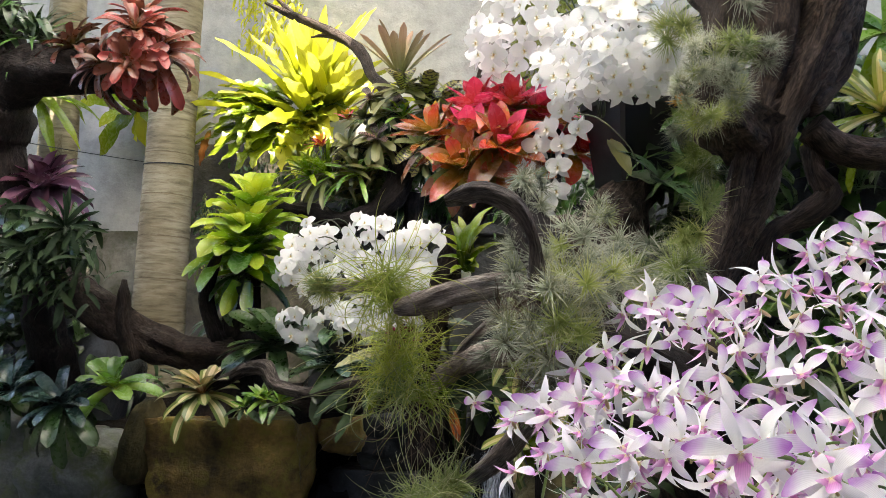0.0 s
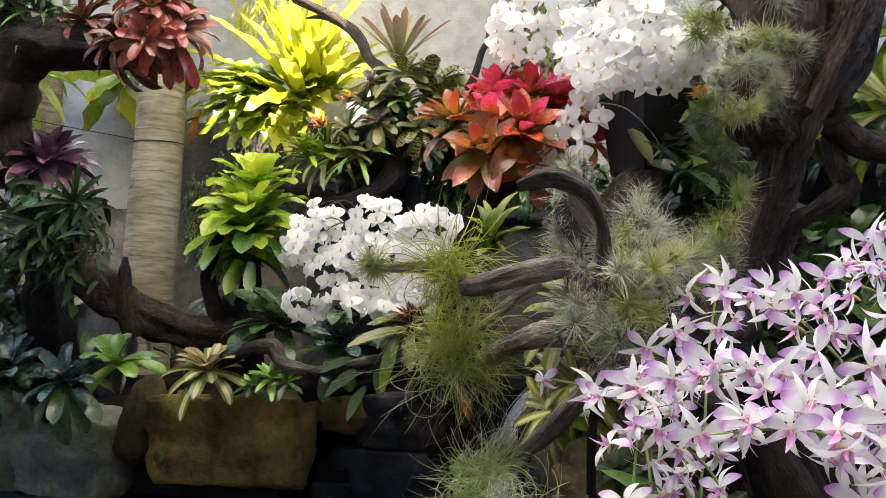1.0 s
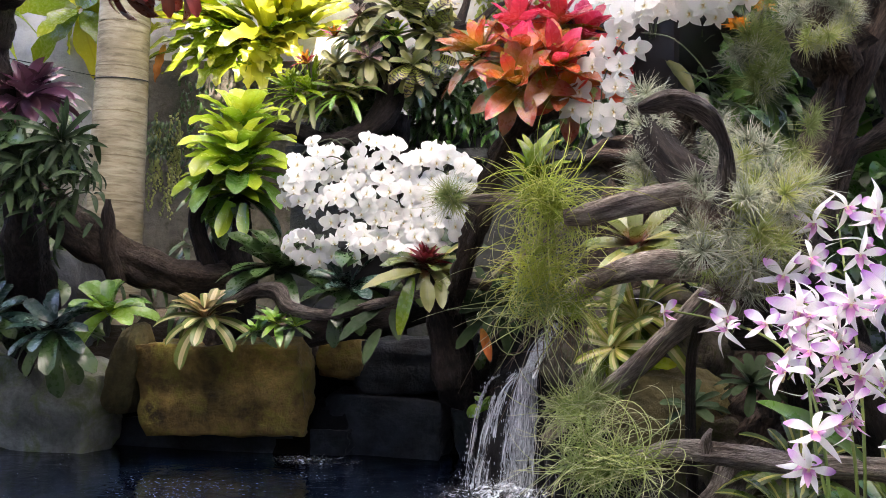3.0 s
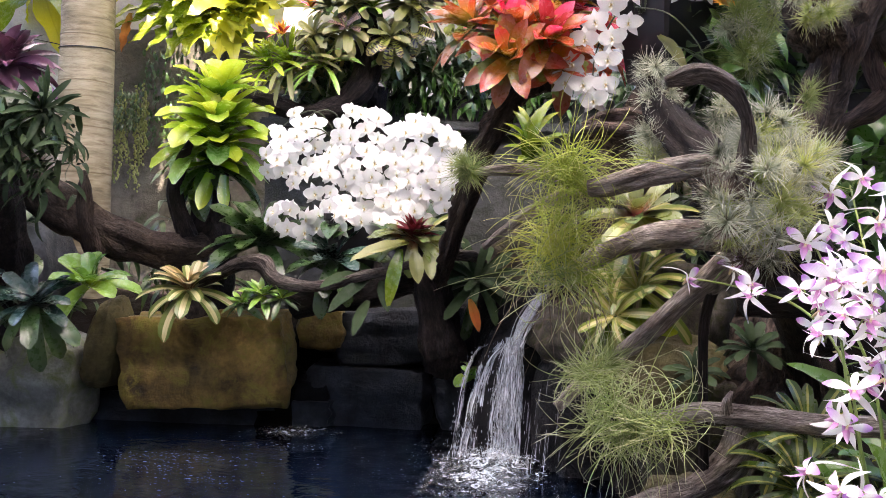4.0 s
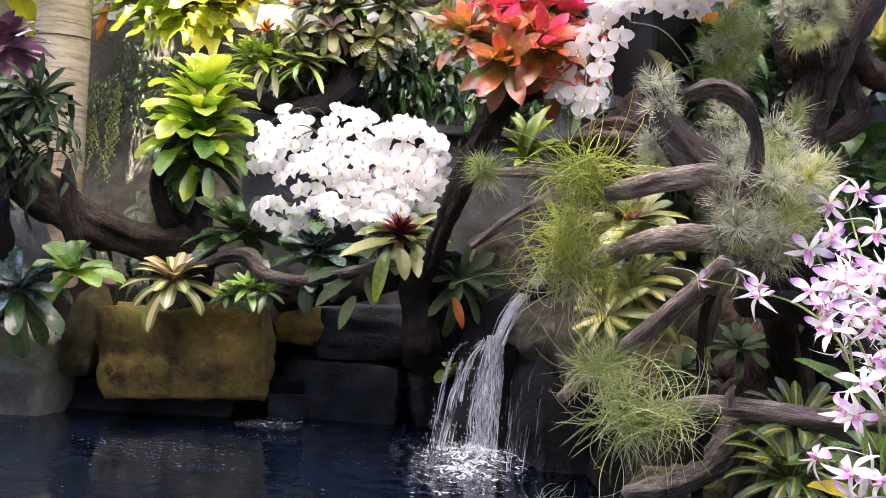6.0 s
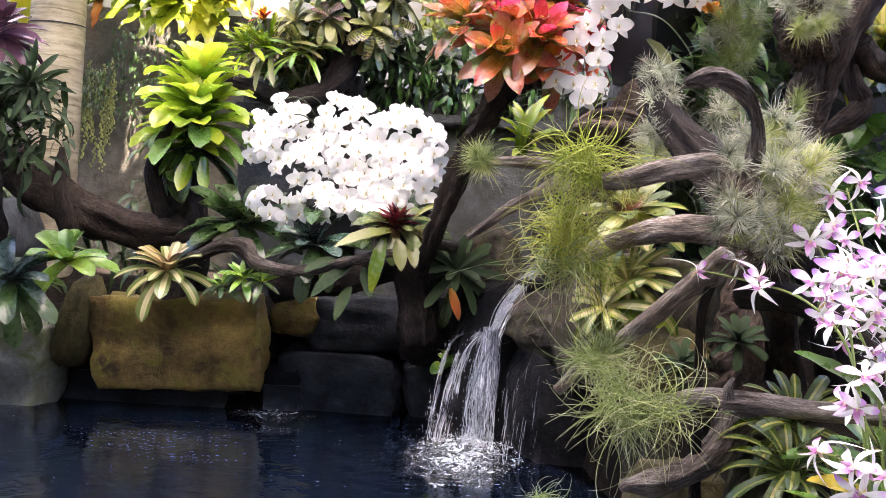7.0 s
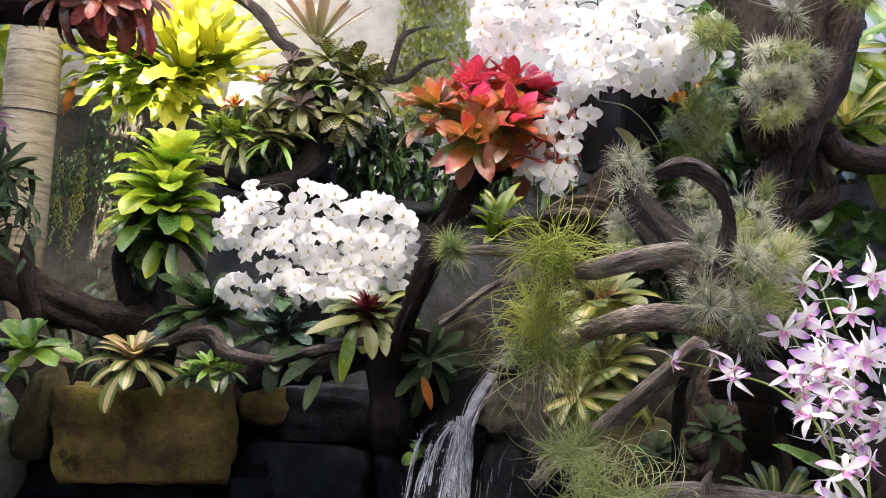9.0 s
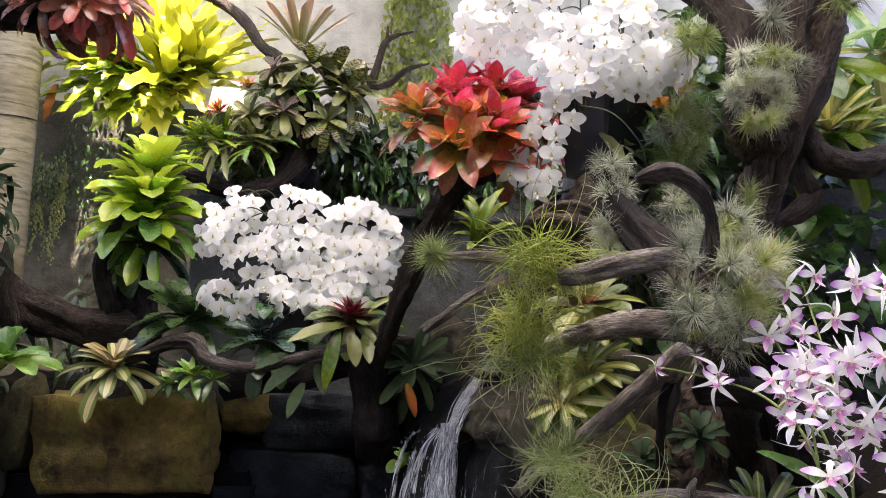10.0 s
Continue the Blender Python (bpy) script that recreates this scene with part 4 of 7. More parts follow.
# ---- leaves ----
def blade(length, width, rise, droop, tip="round", fold=0.18, wave=0.0, segs=9, across=4, seed=0, lobes=0.0, twist=0.0):
    """A leaf along +x from the origin: it starts at the angle rise and bends down by droop (degrees). Verts, faces, uvs."""
    rnd = random.Random(seed)
    ph = rnd.uniform(0, 6.28)
    verts, faces, uvs = [], [], []
    x = z = 0.0
    for i in range(segs + 1):
        s = i / segs
        a = radians(rise - droop * s ** 1.3)
        if i:
            x += math.cos(a) * length / segs
            z += math.sin(a) * length / segs
        if tip == "round":
            w = (0.62 + 0.38 * min(1, s * 1.8)) * (1.0 if s < 0.8 else math.sqrt(max(0.0, 1 - ((s - 0.8) / 0.2) ** 2 * 0.96)))
        elif tip == "soft":
            w = (0.66 + 0.34 * min(1, s * 2.2)) * (1.0 if s < 0.6 else max(0.03, math.cos((s - 0.6) / 0.4 * 1.55)) ** 0.8)
        elif tip == "oval":
            w = max(0.03, math.sin(math.pi * min(1.0, 0.06 + 0.94 * s)) ** 0.7)
        else:
            w = (0.7 + 0.3 * min(1, s * 2.5)) * max(0.02, 1 - s ** 2.2)
        w *= width / 2
        if lobes:
            w *= 1 + lobes * math.sin(s * 46 + ph)
        nx, nz = -math.sin(a), math.cos(a)
        tw = twist * s
        for k in range(across + 1):
            u = k / across * 2 - 1
            h = fold * abs(u) * w * 2 * (1 - 0.5 * s)
            if wave:
                h += wave * width * abs(u) * math.sin(s * 22 + ph + (0.8 if u > 0 else 0))
            y = u * w
            y, h = y * math.cos(tw) - h * math.sin(tw), y * math.sin(tw) + h * math.cos(tw)
            verts.append(Vector((x + nx * h, y, z + nz * h)))
            uvs.append((k / across, s))
    n = across + 1
    for i in range(segs):
        for k in range(across):
            faces.append((i * n + k, (i + 1) * n + k, (i + 1) * n + k + 1, i * n + k + 1))
    return verts, faces, uvs


BLADES = {}


def blade_mesh(mat, *args, **kw):
    key = (mat.name, args, tuple(sorted(kw.items())))
    if key not in BLADES:
        v, f, u = blade(*args, **kw)
        BLADES[key] = make_mesh("leaf", v, f, [mat], u)
    return BLADES[key]


def rosette(plant, centre, axis, n, length, width, mats, inner=75, outer=-5, droop=50, tip="round", fold=0.18, wave=0.0, seed=0, core=0.5, name="leaf", lobes=0.0, segs=9):
    """Leaves in a spiral round an axis: mats from the heart to the outer leaves."""
    width *= 1.22
    rnd = random.Random(seed)
    turn = Matrix.Translation(Vector(centre) - plant.location) @ axis_turn(axis, rnd.uniform(0, 6.28))
    tiers = 5
    for i in range(n):
        s = (i + 0.5) / n
        tier = min(tiers - 1, int(s * tiers))
        q = (tier + 0.5) / tiers
        mat = mats[min(len(mats) - 1, int(s * len(mats)))]
        rise = inner + (outer - inner) * q
        ln = length * (core + (1 - core) * q ** 0.7)
        me = blade_mesh(mat, round(ln, 4), round(width * (0.75 + 0.25 * q), 4), round(rise, 1), droop * (0.5 + 0.5 * q), tip=tip, fold=fold, wave=wave, seed=(seed * 3 + i % 2), lobes=lobes, segs=segs)
        k = rnd.uniform(0.85, 1.12)
        m = turn @ Matrix.Rotation(i * 2.399963 + rnd.uniform(-0.2, 0.2), 4, "Z") @ Matrix.Rotation(rnd.uniform(-0.16, 0.16), 4, "Y") @ Matrix.Rotation(rnd.uniform(-0.2, 0.2), 4, "X") @ Matrix.Translation((length * 0.035, 0, length * 0.12 * (1 - q))) @ Matrix.Scale(k, 4)
        child(name, me, plant, m)


def bromeliad(loc, axis, n, length, width, mats, label, group="bromeliads", name="bromeliad", category="bromeliad", **kw):
    plant = thing(name, loc, label, category, group)
    rosette(plant, loc, axis, int(n * 1.25), length * 1.13, width, mats, **kw)
    return plant


def leaf_between(plant, base, tip, width, mat, seed, droop=25, name="leaf", lobes=0.0, wave=0.03):
    """One broad leaf from its base to its tip, its upper face turned to the light."""
    base, tip = Vector(base), Vector(tip)
    x = (tip - base).normalized()
    z = (Vector((0, -0.6, 0.8)) - x * x.dot(Vector((0, -0.6, 0.8)))).normalized()
    m = Matrix((x, z.cross(x), z)).transposed().to_4x4()
    me = blade_mesh(mat, round((tip - base).length * 1.06, 4), width, droop * 0.5, droop, tip="oval", fold=0.22, wave=wave, segs=20 if lobes else 14, seed=seed, lobes=lobes)
    return child(name, me, plant, Matrix.Translation(base - plant.location) @ m)


# ---- driftwood ----
def limb(parent, name, points, radii, mat, seed=0, rough=0.38, sides=22, step=0.014, twist=1.0, label=""):
    off = parent.location
    v, f, u = sweep([Vector(p) - off for p in points], radii, step, sides, rough, seed, twist)
    return child(name, make_mesh(name, v, f, [mat], u), parent, None, label)


left_tree = thing("driftwood_tree", (-1.15, 2.6, 0.25), "dark gnarled driftwood trunk with an arched limb carrying bromeliads", "driftwood")
limb(left_tree, "trunk", [(-1.36, 3.1, 0.2), (-1.32, 2.95, 0.5), (-1.24, 2.7, 0.85), (-1.2, 2.58, 1.05), (-1.24, 2.5, 1.25), (-1.29, 2.45, 1.52)], [0.1, 0.085, 0.075, 0.075, 0.075, 0.075], M_WOOD_SHADED, 1)
limb(left_tree, "arched_limb", [(-1.3, 2.45, 1.46), (-1.26, 2.42, 1.62), (-1.12, 2.38, 1.69), (-0.98, 2.36, 1.68), (-0.82, 2.36, 1.66), (-0.7, 2.38, 1.65), (-0.62, 2.42, 1.68)], [0.11, 0.11, 0.1, 0.085, 0.06, 0.045, 0.025], M_WOOD_SHADED, 2)
limb(left_tree, "limb", [(-1.36, 2.5, 1.2), (-1.42, 2.48, 1.6), (-1.5, 2.48, 2.1)], [0.12, 0.17, 0.17], M_WOOD_SHADED, 3)

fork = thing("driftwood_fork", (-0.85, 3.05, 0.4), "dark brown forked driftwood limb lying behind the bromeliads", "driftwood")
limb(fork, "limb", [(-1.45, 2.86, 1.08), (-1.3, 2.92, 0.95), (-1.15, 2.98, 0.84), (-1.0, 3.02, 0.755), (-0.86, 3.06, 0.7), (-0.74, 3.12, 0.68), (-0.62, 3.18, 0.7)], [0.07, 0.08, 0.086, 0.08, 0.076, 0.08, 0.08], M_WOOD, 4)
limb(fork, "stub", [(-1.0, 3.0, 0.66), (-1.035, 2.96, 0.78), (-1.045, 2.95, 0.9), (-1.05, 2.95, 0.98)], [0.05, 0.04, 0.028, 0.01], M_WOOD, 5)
limb(fork, "trunk", [(-0.66, 3.2, 0.3), (-0.645, 3.2, 0.66), (-0.635, 3.2, 0.88), (-0.62, 3.25, 1.15)], [0.15, 0.115, 0.072, 0.045], M_WOOD_SHADED, 6)
limb(fork, "spur", [(-0.69, 3.12, 0.74), (-0.735, 3.07, 0.9), (-0.71, 3.05, 1.02), (-0.665, 3.04, 1.12)], [0.04, 0.03, 0.026, 0.012], M_WOOD_SHADED, 7)

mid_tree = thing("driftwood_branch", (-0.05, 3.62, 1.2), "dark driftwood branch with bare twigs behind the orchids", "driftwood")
limb(mid_tree, "limb", [(-0.62, 3.46, 1.37), (-0.45, 3.48, 1.335), (-0.32, 3.48, 1.305), (-0.18, 3.49, 1.335), (-0.085, 3.5, 1.42), (-0.06, 3.53, 1.53), (-0.08, 3.57, 1.7), (-0.1, 3.6, 1.88)], [0.022, 0.036, 0.04, 0.045, 0.058, 0.06, 0.05, 0.035], M_WOOD_SHADED, 8)
limb(mid_tree, "post", [(-0.03, 3.64, 0.4), (-0.04, 3.64, 1.0), (-0.03, 3.63, 1.45)], [0.06, 0.055, 0.05], M_WOOD_SHADED, 9)
limb(mid_tree, "branch", [(-0.1, 3.65, 1.85), (-0.2, 3.68, 1.96), (-0.31, 3.78, 2.06), (-0.42, 3.92, 2.22), (-0.55, 4.0, 2.33), (-0.72, 4.0, 2.42), (-0.86, 4.0, 2.48), (-1.02, 4.0, 2.56)], [0.035, 0.03, 0.026, 0.026, 0.03, 0.025, 0.022, 0.008], M_WOOD, 10, rough=0.4)
limb(mid_tree, "twig", [(-0.55, 4.0, 2.33), (-0.66, 4.0, 2.36), (-0.74, 3.99, 2.35)], [0.018, 0.013, 0.005], M_WOOD, 11)
limb(mid_tree, "twig", [(-0.84, 4.0, 2.47), (-0.9, 4.0, 2.53), (-0.98, 4.0, 2.6)], [0.016, 0.012, 0.006], M_WOOD, 12)
limb(mid_tree, "branch", [(-0.03, 3.62, 1.65), (0.1, 3.6, 1.77), (0.2, 3.63, 1.84), (0.24, 3.67, 1.95), (0.28, 3.7, 2.1), (0.4, 3.75, 2.17)], [0.035, 0.028, 0.024, 0.018, 0.013, 0.005], M_WOOD, 13)
limb(mid_tree, "twig", [(0.2, 3.63, 1.84), (0.3, 3.65, 1.88), (0.38, 3.65, 1.95), (0.48, 3.66, 1.99)], [0.02, 0.018, 0.012, 0.005], M_WOOD, 14)
limb(mid_tree, "twig", [(0.28, 3.7, 2.09), (0.28, 3.71, 2.17)], [0.012, 0.006], M_WOOD, 15)

root = thing("driftwood_root", (-0.1, 2.72, 0.4), "thin grey twisted driftwood root along the bank edge", "driftwood")
limb(root, "root", [(-0.62, 2.9, 0.54), (-0.48, 2.8, 0.6), (-0.38, 2.77, 0.645), (-0.3, 2.76, 0.645), (-0.24, 2.73, 0.59), (-0.08, 2.69, 0.575), (0.08, 2.66, 0.615), (0.27, 2.66, 0.665), (0.42, 2.72, 0.7), (0.5, 2.85, 0.66)], [0.012, 0.02, 0.028, 0.032, 0.025, 0.021, 0.019, 0.019, 0.02, 0.026], M_WOOD_MID, 16, rough=0.6)
limb(root, "root", [(0.25, 2.72, 0.6), (0.05, 2.8, 0.55), (-0.2, 2.85, 0.5)], [0.04, 0.05, 0.05], M_WOOD_SHADED, 17)
limb(root, "prop", [(0.35, 2.75, 0.35), (0.3, 2.7, 0.55), (0.27, 2.67, 0.66)], [0.07, 0.05, 0.03], M_WOOD_SHADED, 18)

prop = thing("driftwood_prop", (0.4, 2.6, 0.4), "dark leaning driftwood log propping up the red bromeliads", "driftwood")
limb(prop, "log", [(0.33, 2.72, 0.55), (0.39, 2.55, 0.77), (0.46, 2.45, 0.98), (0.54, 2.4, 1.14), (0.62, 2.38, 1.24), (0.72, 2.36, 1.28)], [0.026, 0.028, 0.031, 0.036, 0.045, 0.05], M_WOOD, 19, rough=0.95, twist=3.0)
limb(prop, "base", [(0.36, 2.9, 0.3), (0.35, 2.8, 0.45), (0.34, 2.7, 0.6)], [0.08, 0.06, 0.035], M_WOOD_SHADED, 20)

stump = thing("driftwood_stump", (0.9, 2.15, 0.4), "massive brown driftwood stump under a black planter", "driftwood")
limb(stump, "body", [(0.95, 2.3, 0.35), (0.92, 2.28, 0.7), (0.93, 2.28, 0.98), (1.03, 2.4, 1.24)], [0.152, 0.125, 0.1, 0.08], M_WOOD_BROWN, 21, rough=0.45, sides=22)
limb(stump, "arm", [(0.99, 2.14, 0.98), (0.91, 2.08, 1.045), (0.83, 2.07, 1.06), (0.77, 2.1, 1.05)], [0.075, 0.066, 0.056, 0.03], M_WOOD_BROWN, 22, rough=0.8)
limb(stump, "root", [(0.86, 2.3, 0.94), (0.75, 2.38, 0.905), (0.705, 2.4, 0.88), (0.62, 2.41, 0.828), (0.55, 2.43, 0.77), (0.49, 2.47, 0.72)], [0.03, 0.026, 0.022, 0.02, 0.016, 0.012], M_WOOD_GREY, 44, rough=0.6)

right_tree = thing("driftwood_tree", (1.3, 1.85, 0.35), "large twisted brown driftwood trunk covered with silvery air plants", "driftwood")
limb(right_tree, "trunk", [(1.2, 1.75, 0.3), (1.22, 1.78, 0.7), (1.29, 1.84, 0.98), (1.335, 1.85, 1.086), (1.365, 1.86, 1.18), (1.39, 1.87, 1.275), (1.44, 1.9, 1.39), (1.49, 1.93, 1.5), (1.54, 1.95, 1.7), (1.56, 1.96, 1.95)], [0.1, 0.075, 0.058, 0.052, 0.054, 0.064, 0.08, 0.088, 0.092, 0.095], M_WOOD_BROWN, 23, rough=0.4, sides=22, twist=4)
limb(right_tree, "limb", [(1.46, 1.9, 1.45), (1.36, 1.92, 1.58), (1.28, 1.96, 1.66), (1.2, 2.0, 1.75), (1.1, 2.05, 1.9)], [0.0624, 0.0585, 0.0546, 0.0546, 0.0468], M_WOOD_BROWN, 24, rough=0.4, sides=18)
limb(right_tree, "limb", [(1.47, 1.9, 1.36), (1.535, 1.96, 1.42), (1.58, 1.99, 1.5), (1.6, 2.0, 1.7), (1.6, 2.0, 1.95)], [0.05, 0.036, 0.032, 0.036, 0.04], M_WOOD_BROWN, 25, rough=0.4)
limb(right_tree, "limb", [(1.5, 1.92, 1.3), (1.56, 1.96, 1.26), (1.68, 2.0, 1.25), (1.86, 2.1, 1.33), (2.1, 2.2, 1.45)], [0.039, 0.039, 0.039, 0.0429, 0.0468], M_WOOD_BROWN, 26)
limb(right_tree, "root", [(1.5, 1.98, 1.27), (1.515, 1.97, 1.19), (1.54, 1.97, 1.145), (1.5, 1.96, 1.1), (1.45, 1.95, 1.07), (1.4, 1.93, 1.03), (1.33, 1.88, 0.85)], [0.0273, 0.0273, 0.0351, 0.0328, 0.0234, 0.0234, 0.039], M_WOOD_BROWN, 27, rough=0.45)
limb(right_tree, "knot", [(1.33, 1.84, 1.28), (1.28, 1.75, 1.3), (1.256, 1.67, 1.31)], [0.085, 0.075, 0.05], M_WOOD_BROWN, 63, rough=0.6)
limb(right_tree, "stub", [(1.535, 1.95, 1.16), (1.51, 1.94, 1.2), (1.5, 1.93, 1.245)], [0.0273, 0.0172, 0.0062], M_WOOD_BROWN, 28)

limb(right_tree, "strand", [(1.2, 1.72, 0.4), (1.24, 1.76, 0.8), (1.31, 1.8, 1.05), (1.335, 1.81, 1.2), (1.37, 1.83, 1.34), (1.42, 1.85, 1.5), (1.44, 1.86, 1.85)], [0.06, 0.04, 0.026, 0.026, 0.034, 0.05, 0.06], M_WOOD_BROWN, 60, rough=0.5)
limb(right_tree, "strand", [(1.34, 1.82, 1.0), (1.38, 1.82, 1.15), (1.42, 1.83, 1.28), (1.48, 1.85, 1.42), (1.55, 1.88, 1.6)], [0.016, 0.022, 0.03, 0.04, 0.05], M_WOOD_BROWN, 61, rough=0.5)
limb(right_tree, "strand", [(1.3, 1.8, 1.3), (1.28, 1.82, 1.42), (1.3, 1.86, 1.56), (1.24, 1.92, 1.68), (1.16, 1.98, 1.76)], [0.03, 0.045, 0.05, 0.05, 0.045], M_WOOD, 62, rough=0.5)

front = thing("driftwood_roots", (1.05, 1.35, 0.2), "weathered grey-brown driftwood root plate with spreading branches", "driftwood")
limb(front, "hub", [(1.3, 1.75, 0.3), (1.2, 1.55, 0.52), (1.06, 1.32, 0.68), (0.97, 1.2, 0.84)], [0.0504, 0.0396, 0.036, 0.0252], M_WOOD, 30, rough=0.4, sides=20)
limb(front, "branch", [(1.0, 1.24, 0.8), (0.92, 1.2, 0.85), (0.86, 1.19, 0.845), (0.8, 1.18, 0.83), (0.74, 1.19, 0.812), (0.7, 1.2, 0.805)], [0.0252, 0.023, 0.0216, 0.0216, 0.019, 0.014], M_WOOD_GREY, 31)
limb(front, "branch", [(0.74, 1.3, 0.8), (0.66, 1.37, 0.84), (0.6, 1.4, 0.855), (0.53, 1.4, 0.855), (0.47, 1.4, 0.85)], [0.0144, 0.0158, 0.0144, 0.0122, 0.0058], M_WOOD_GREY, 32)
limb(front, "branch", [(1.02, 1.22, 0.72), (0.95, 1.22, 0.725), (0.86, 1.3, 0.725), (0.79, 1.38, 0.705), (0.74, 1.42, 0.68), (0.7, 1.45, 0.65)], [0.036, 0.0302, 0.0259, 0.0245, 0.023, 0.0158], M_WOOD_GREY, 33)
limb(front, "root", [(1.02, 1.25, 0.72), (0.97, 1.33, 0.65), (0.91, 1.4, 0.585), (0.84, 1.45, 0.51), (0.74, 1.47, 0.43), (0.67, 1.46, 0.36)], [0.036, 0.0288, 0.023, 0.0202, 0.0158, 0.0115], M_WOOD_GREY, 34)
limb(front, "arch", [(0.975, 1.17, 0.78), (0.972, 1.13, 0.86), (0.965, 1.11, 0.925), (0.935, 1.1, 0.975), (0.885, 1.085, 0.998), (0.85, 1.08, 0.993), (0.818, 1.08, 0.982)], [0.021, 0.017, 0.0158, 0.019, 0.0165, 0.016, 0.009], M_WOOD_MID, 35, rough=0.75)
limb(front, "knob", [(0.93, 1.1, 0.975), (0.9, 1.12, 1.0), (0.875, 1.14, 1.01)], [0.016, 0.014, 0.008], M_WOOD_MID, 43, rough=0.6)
limb(front, "stub", [(1.0, 1.3, 0.78), (0.96, 1.42, 0.89), (0.9, 1.5, 0.98), (0.86, 1.58, 1.09)], [0.046, 0.044, 0.04, 0.026], M_WOOD_SHADED, 36, rough=0.6)
limb(front, "stem", [(0.98, 1.34, 0.66), (0.955, 1.35, 0.58), (0.95, 1.35, 0.5), (0.96, 1.36, 0.3), (0.97, 1.38, 0.12)], [0.0144, 0.0115, 0.0101, 0.0108, 0.0144], M_WOOD_SHADED, 37)
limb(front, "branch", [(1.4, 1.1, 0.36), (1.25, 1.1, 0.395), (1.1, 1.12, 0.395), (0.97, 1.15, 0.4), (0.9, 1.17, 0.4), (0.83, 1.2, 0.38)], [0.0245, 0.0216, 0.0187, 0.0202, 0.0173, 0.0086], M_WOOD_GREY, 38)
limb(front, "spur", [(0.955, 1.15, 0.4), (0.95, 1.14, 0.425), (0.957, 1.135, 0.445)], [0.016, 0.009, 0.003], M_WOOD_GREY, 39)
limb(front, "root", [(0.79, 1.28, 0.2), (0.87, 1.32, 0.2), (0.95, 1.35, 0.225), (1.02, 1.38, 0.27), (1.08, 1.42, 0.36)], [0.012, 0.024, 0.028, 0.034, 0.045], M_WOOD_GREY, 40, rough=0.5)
limb(front, "root", [(1.35, 1.4, 0.4), (1.25, 1.36, 0.56), (1.12, 1.34, 0.6), (1.02, 1.33, 0.6)], [0.0504, 0.0396, 0.0324, 0.0288], M_WOOD_SHADED, 41)
limb(front, "root", [(1.05, 1.3, 0.75), (1.15, 1.4, 0.72), (1.3, 1.6, 0.62), (1.4, 1.7, 0.4)], [0.0504, 0.0432, 0.0432, 0.0576], M_WOOD_SHADED, 42)

# ---- palm ----
palm = thing("palm", (-1.53, 4.0, 0.4), "smooth ringed tan palm trunk with a wire tied round it", "palm")
pts = [(-1.53, 4.0, 0.4 + 0.35 * k) for k in range(10)]
v, f, u = sweep([Vector(p) - palm.location for p in pts], [0.15, 0.142, 0.137, 0.132, 0.128, 0.125, 0.122, 0.12, 0.118, 0.116], 0.02, 28, 0.03, 2)
v = [Vector((p.x * (1 + 0.018 * (math.sin(p.z * 48) > 0.93)), p.y * (1 + 0.018 * (math.sin(p.z * 48) > 0.93)), p.z)) for p in v]
child("trunk", make_mesh("trunk", v, f, [M_PALM], u), palm)
ring = [(0.132 * math.cos(a), 0.132 * math.sin(a), 1.28 + 0.01 * math.sin(a)) for a in np.linspace(0, 6.28, 20)]
v, f, u = sweep(ring, [0.003] * 20, 0.03, 6)
child("wire", make_mesh("wire", v, f, [M_POT], u), palm)
wire = new("wire", make_mesh("wire", *sweep([(-1.61, 3.94, 1.685), (-1.9, 3.5, 1.68), (-2.2, 3.05, 1.69), (-1.5, 2.5, 1.6)][:3], [0.0025] * 3, 0.05, 6)[:2], [M_POT]))
tagged(wire, "thin black tie wire stretched from the palm trunk", "wire")
pole = thing("palm", (-2.45, 4.3, 0.4), "sunlit pale palm trunk close to the wall", "palm")
v, f, u = sweep([(0, 0, 0), (-0.02, 0, 1.2), (-0.04, 0, 2.9)], [0.13, 0.115, 0.105], 0.03, 24, 0.05, 5)
child("trunk", make_mesh("trunk", v, f, [M_PALM], u), pole)
for k in range(7):
    a = 3.6 + 0.34 * k
    z = 1.15 + 0.17 * (k * 3 % 7)
    r = 0.122
    strip = [((r + 0.012 * j * j / 9) * math.cos(a + w), (r + 0.012 * j * j / 9) * math.sin(a + w), z + 0.05 * j) for j in range(5) for w in (-0.16 + 0.03 * j, 0.16 - 0.02 * j)]
    child("bark_strip", make_mesh("bark_strip", strip, [(2 * j, 2 * j + 1, 2 * j + 3, 2 * j + 2) for j in range(4)], [M_PALM], [(j % 2, j * 0.05) for j in range(10)]), pole)

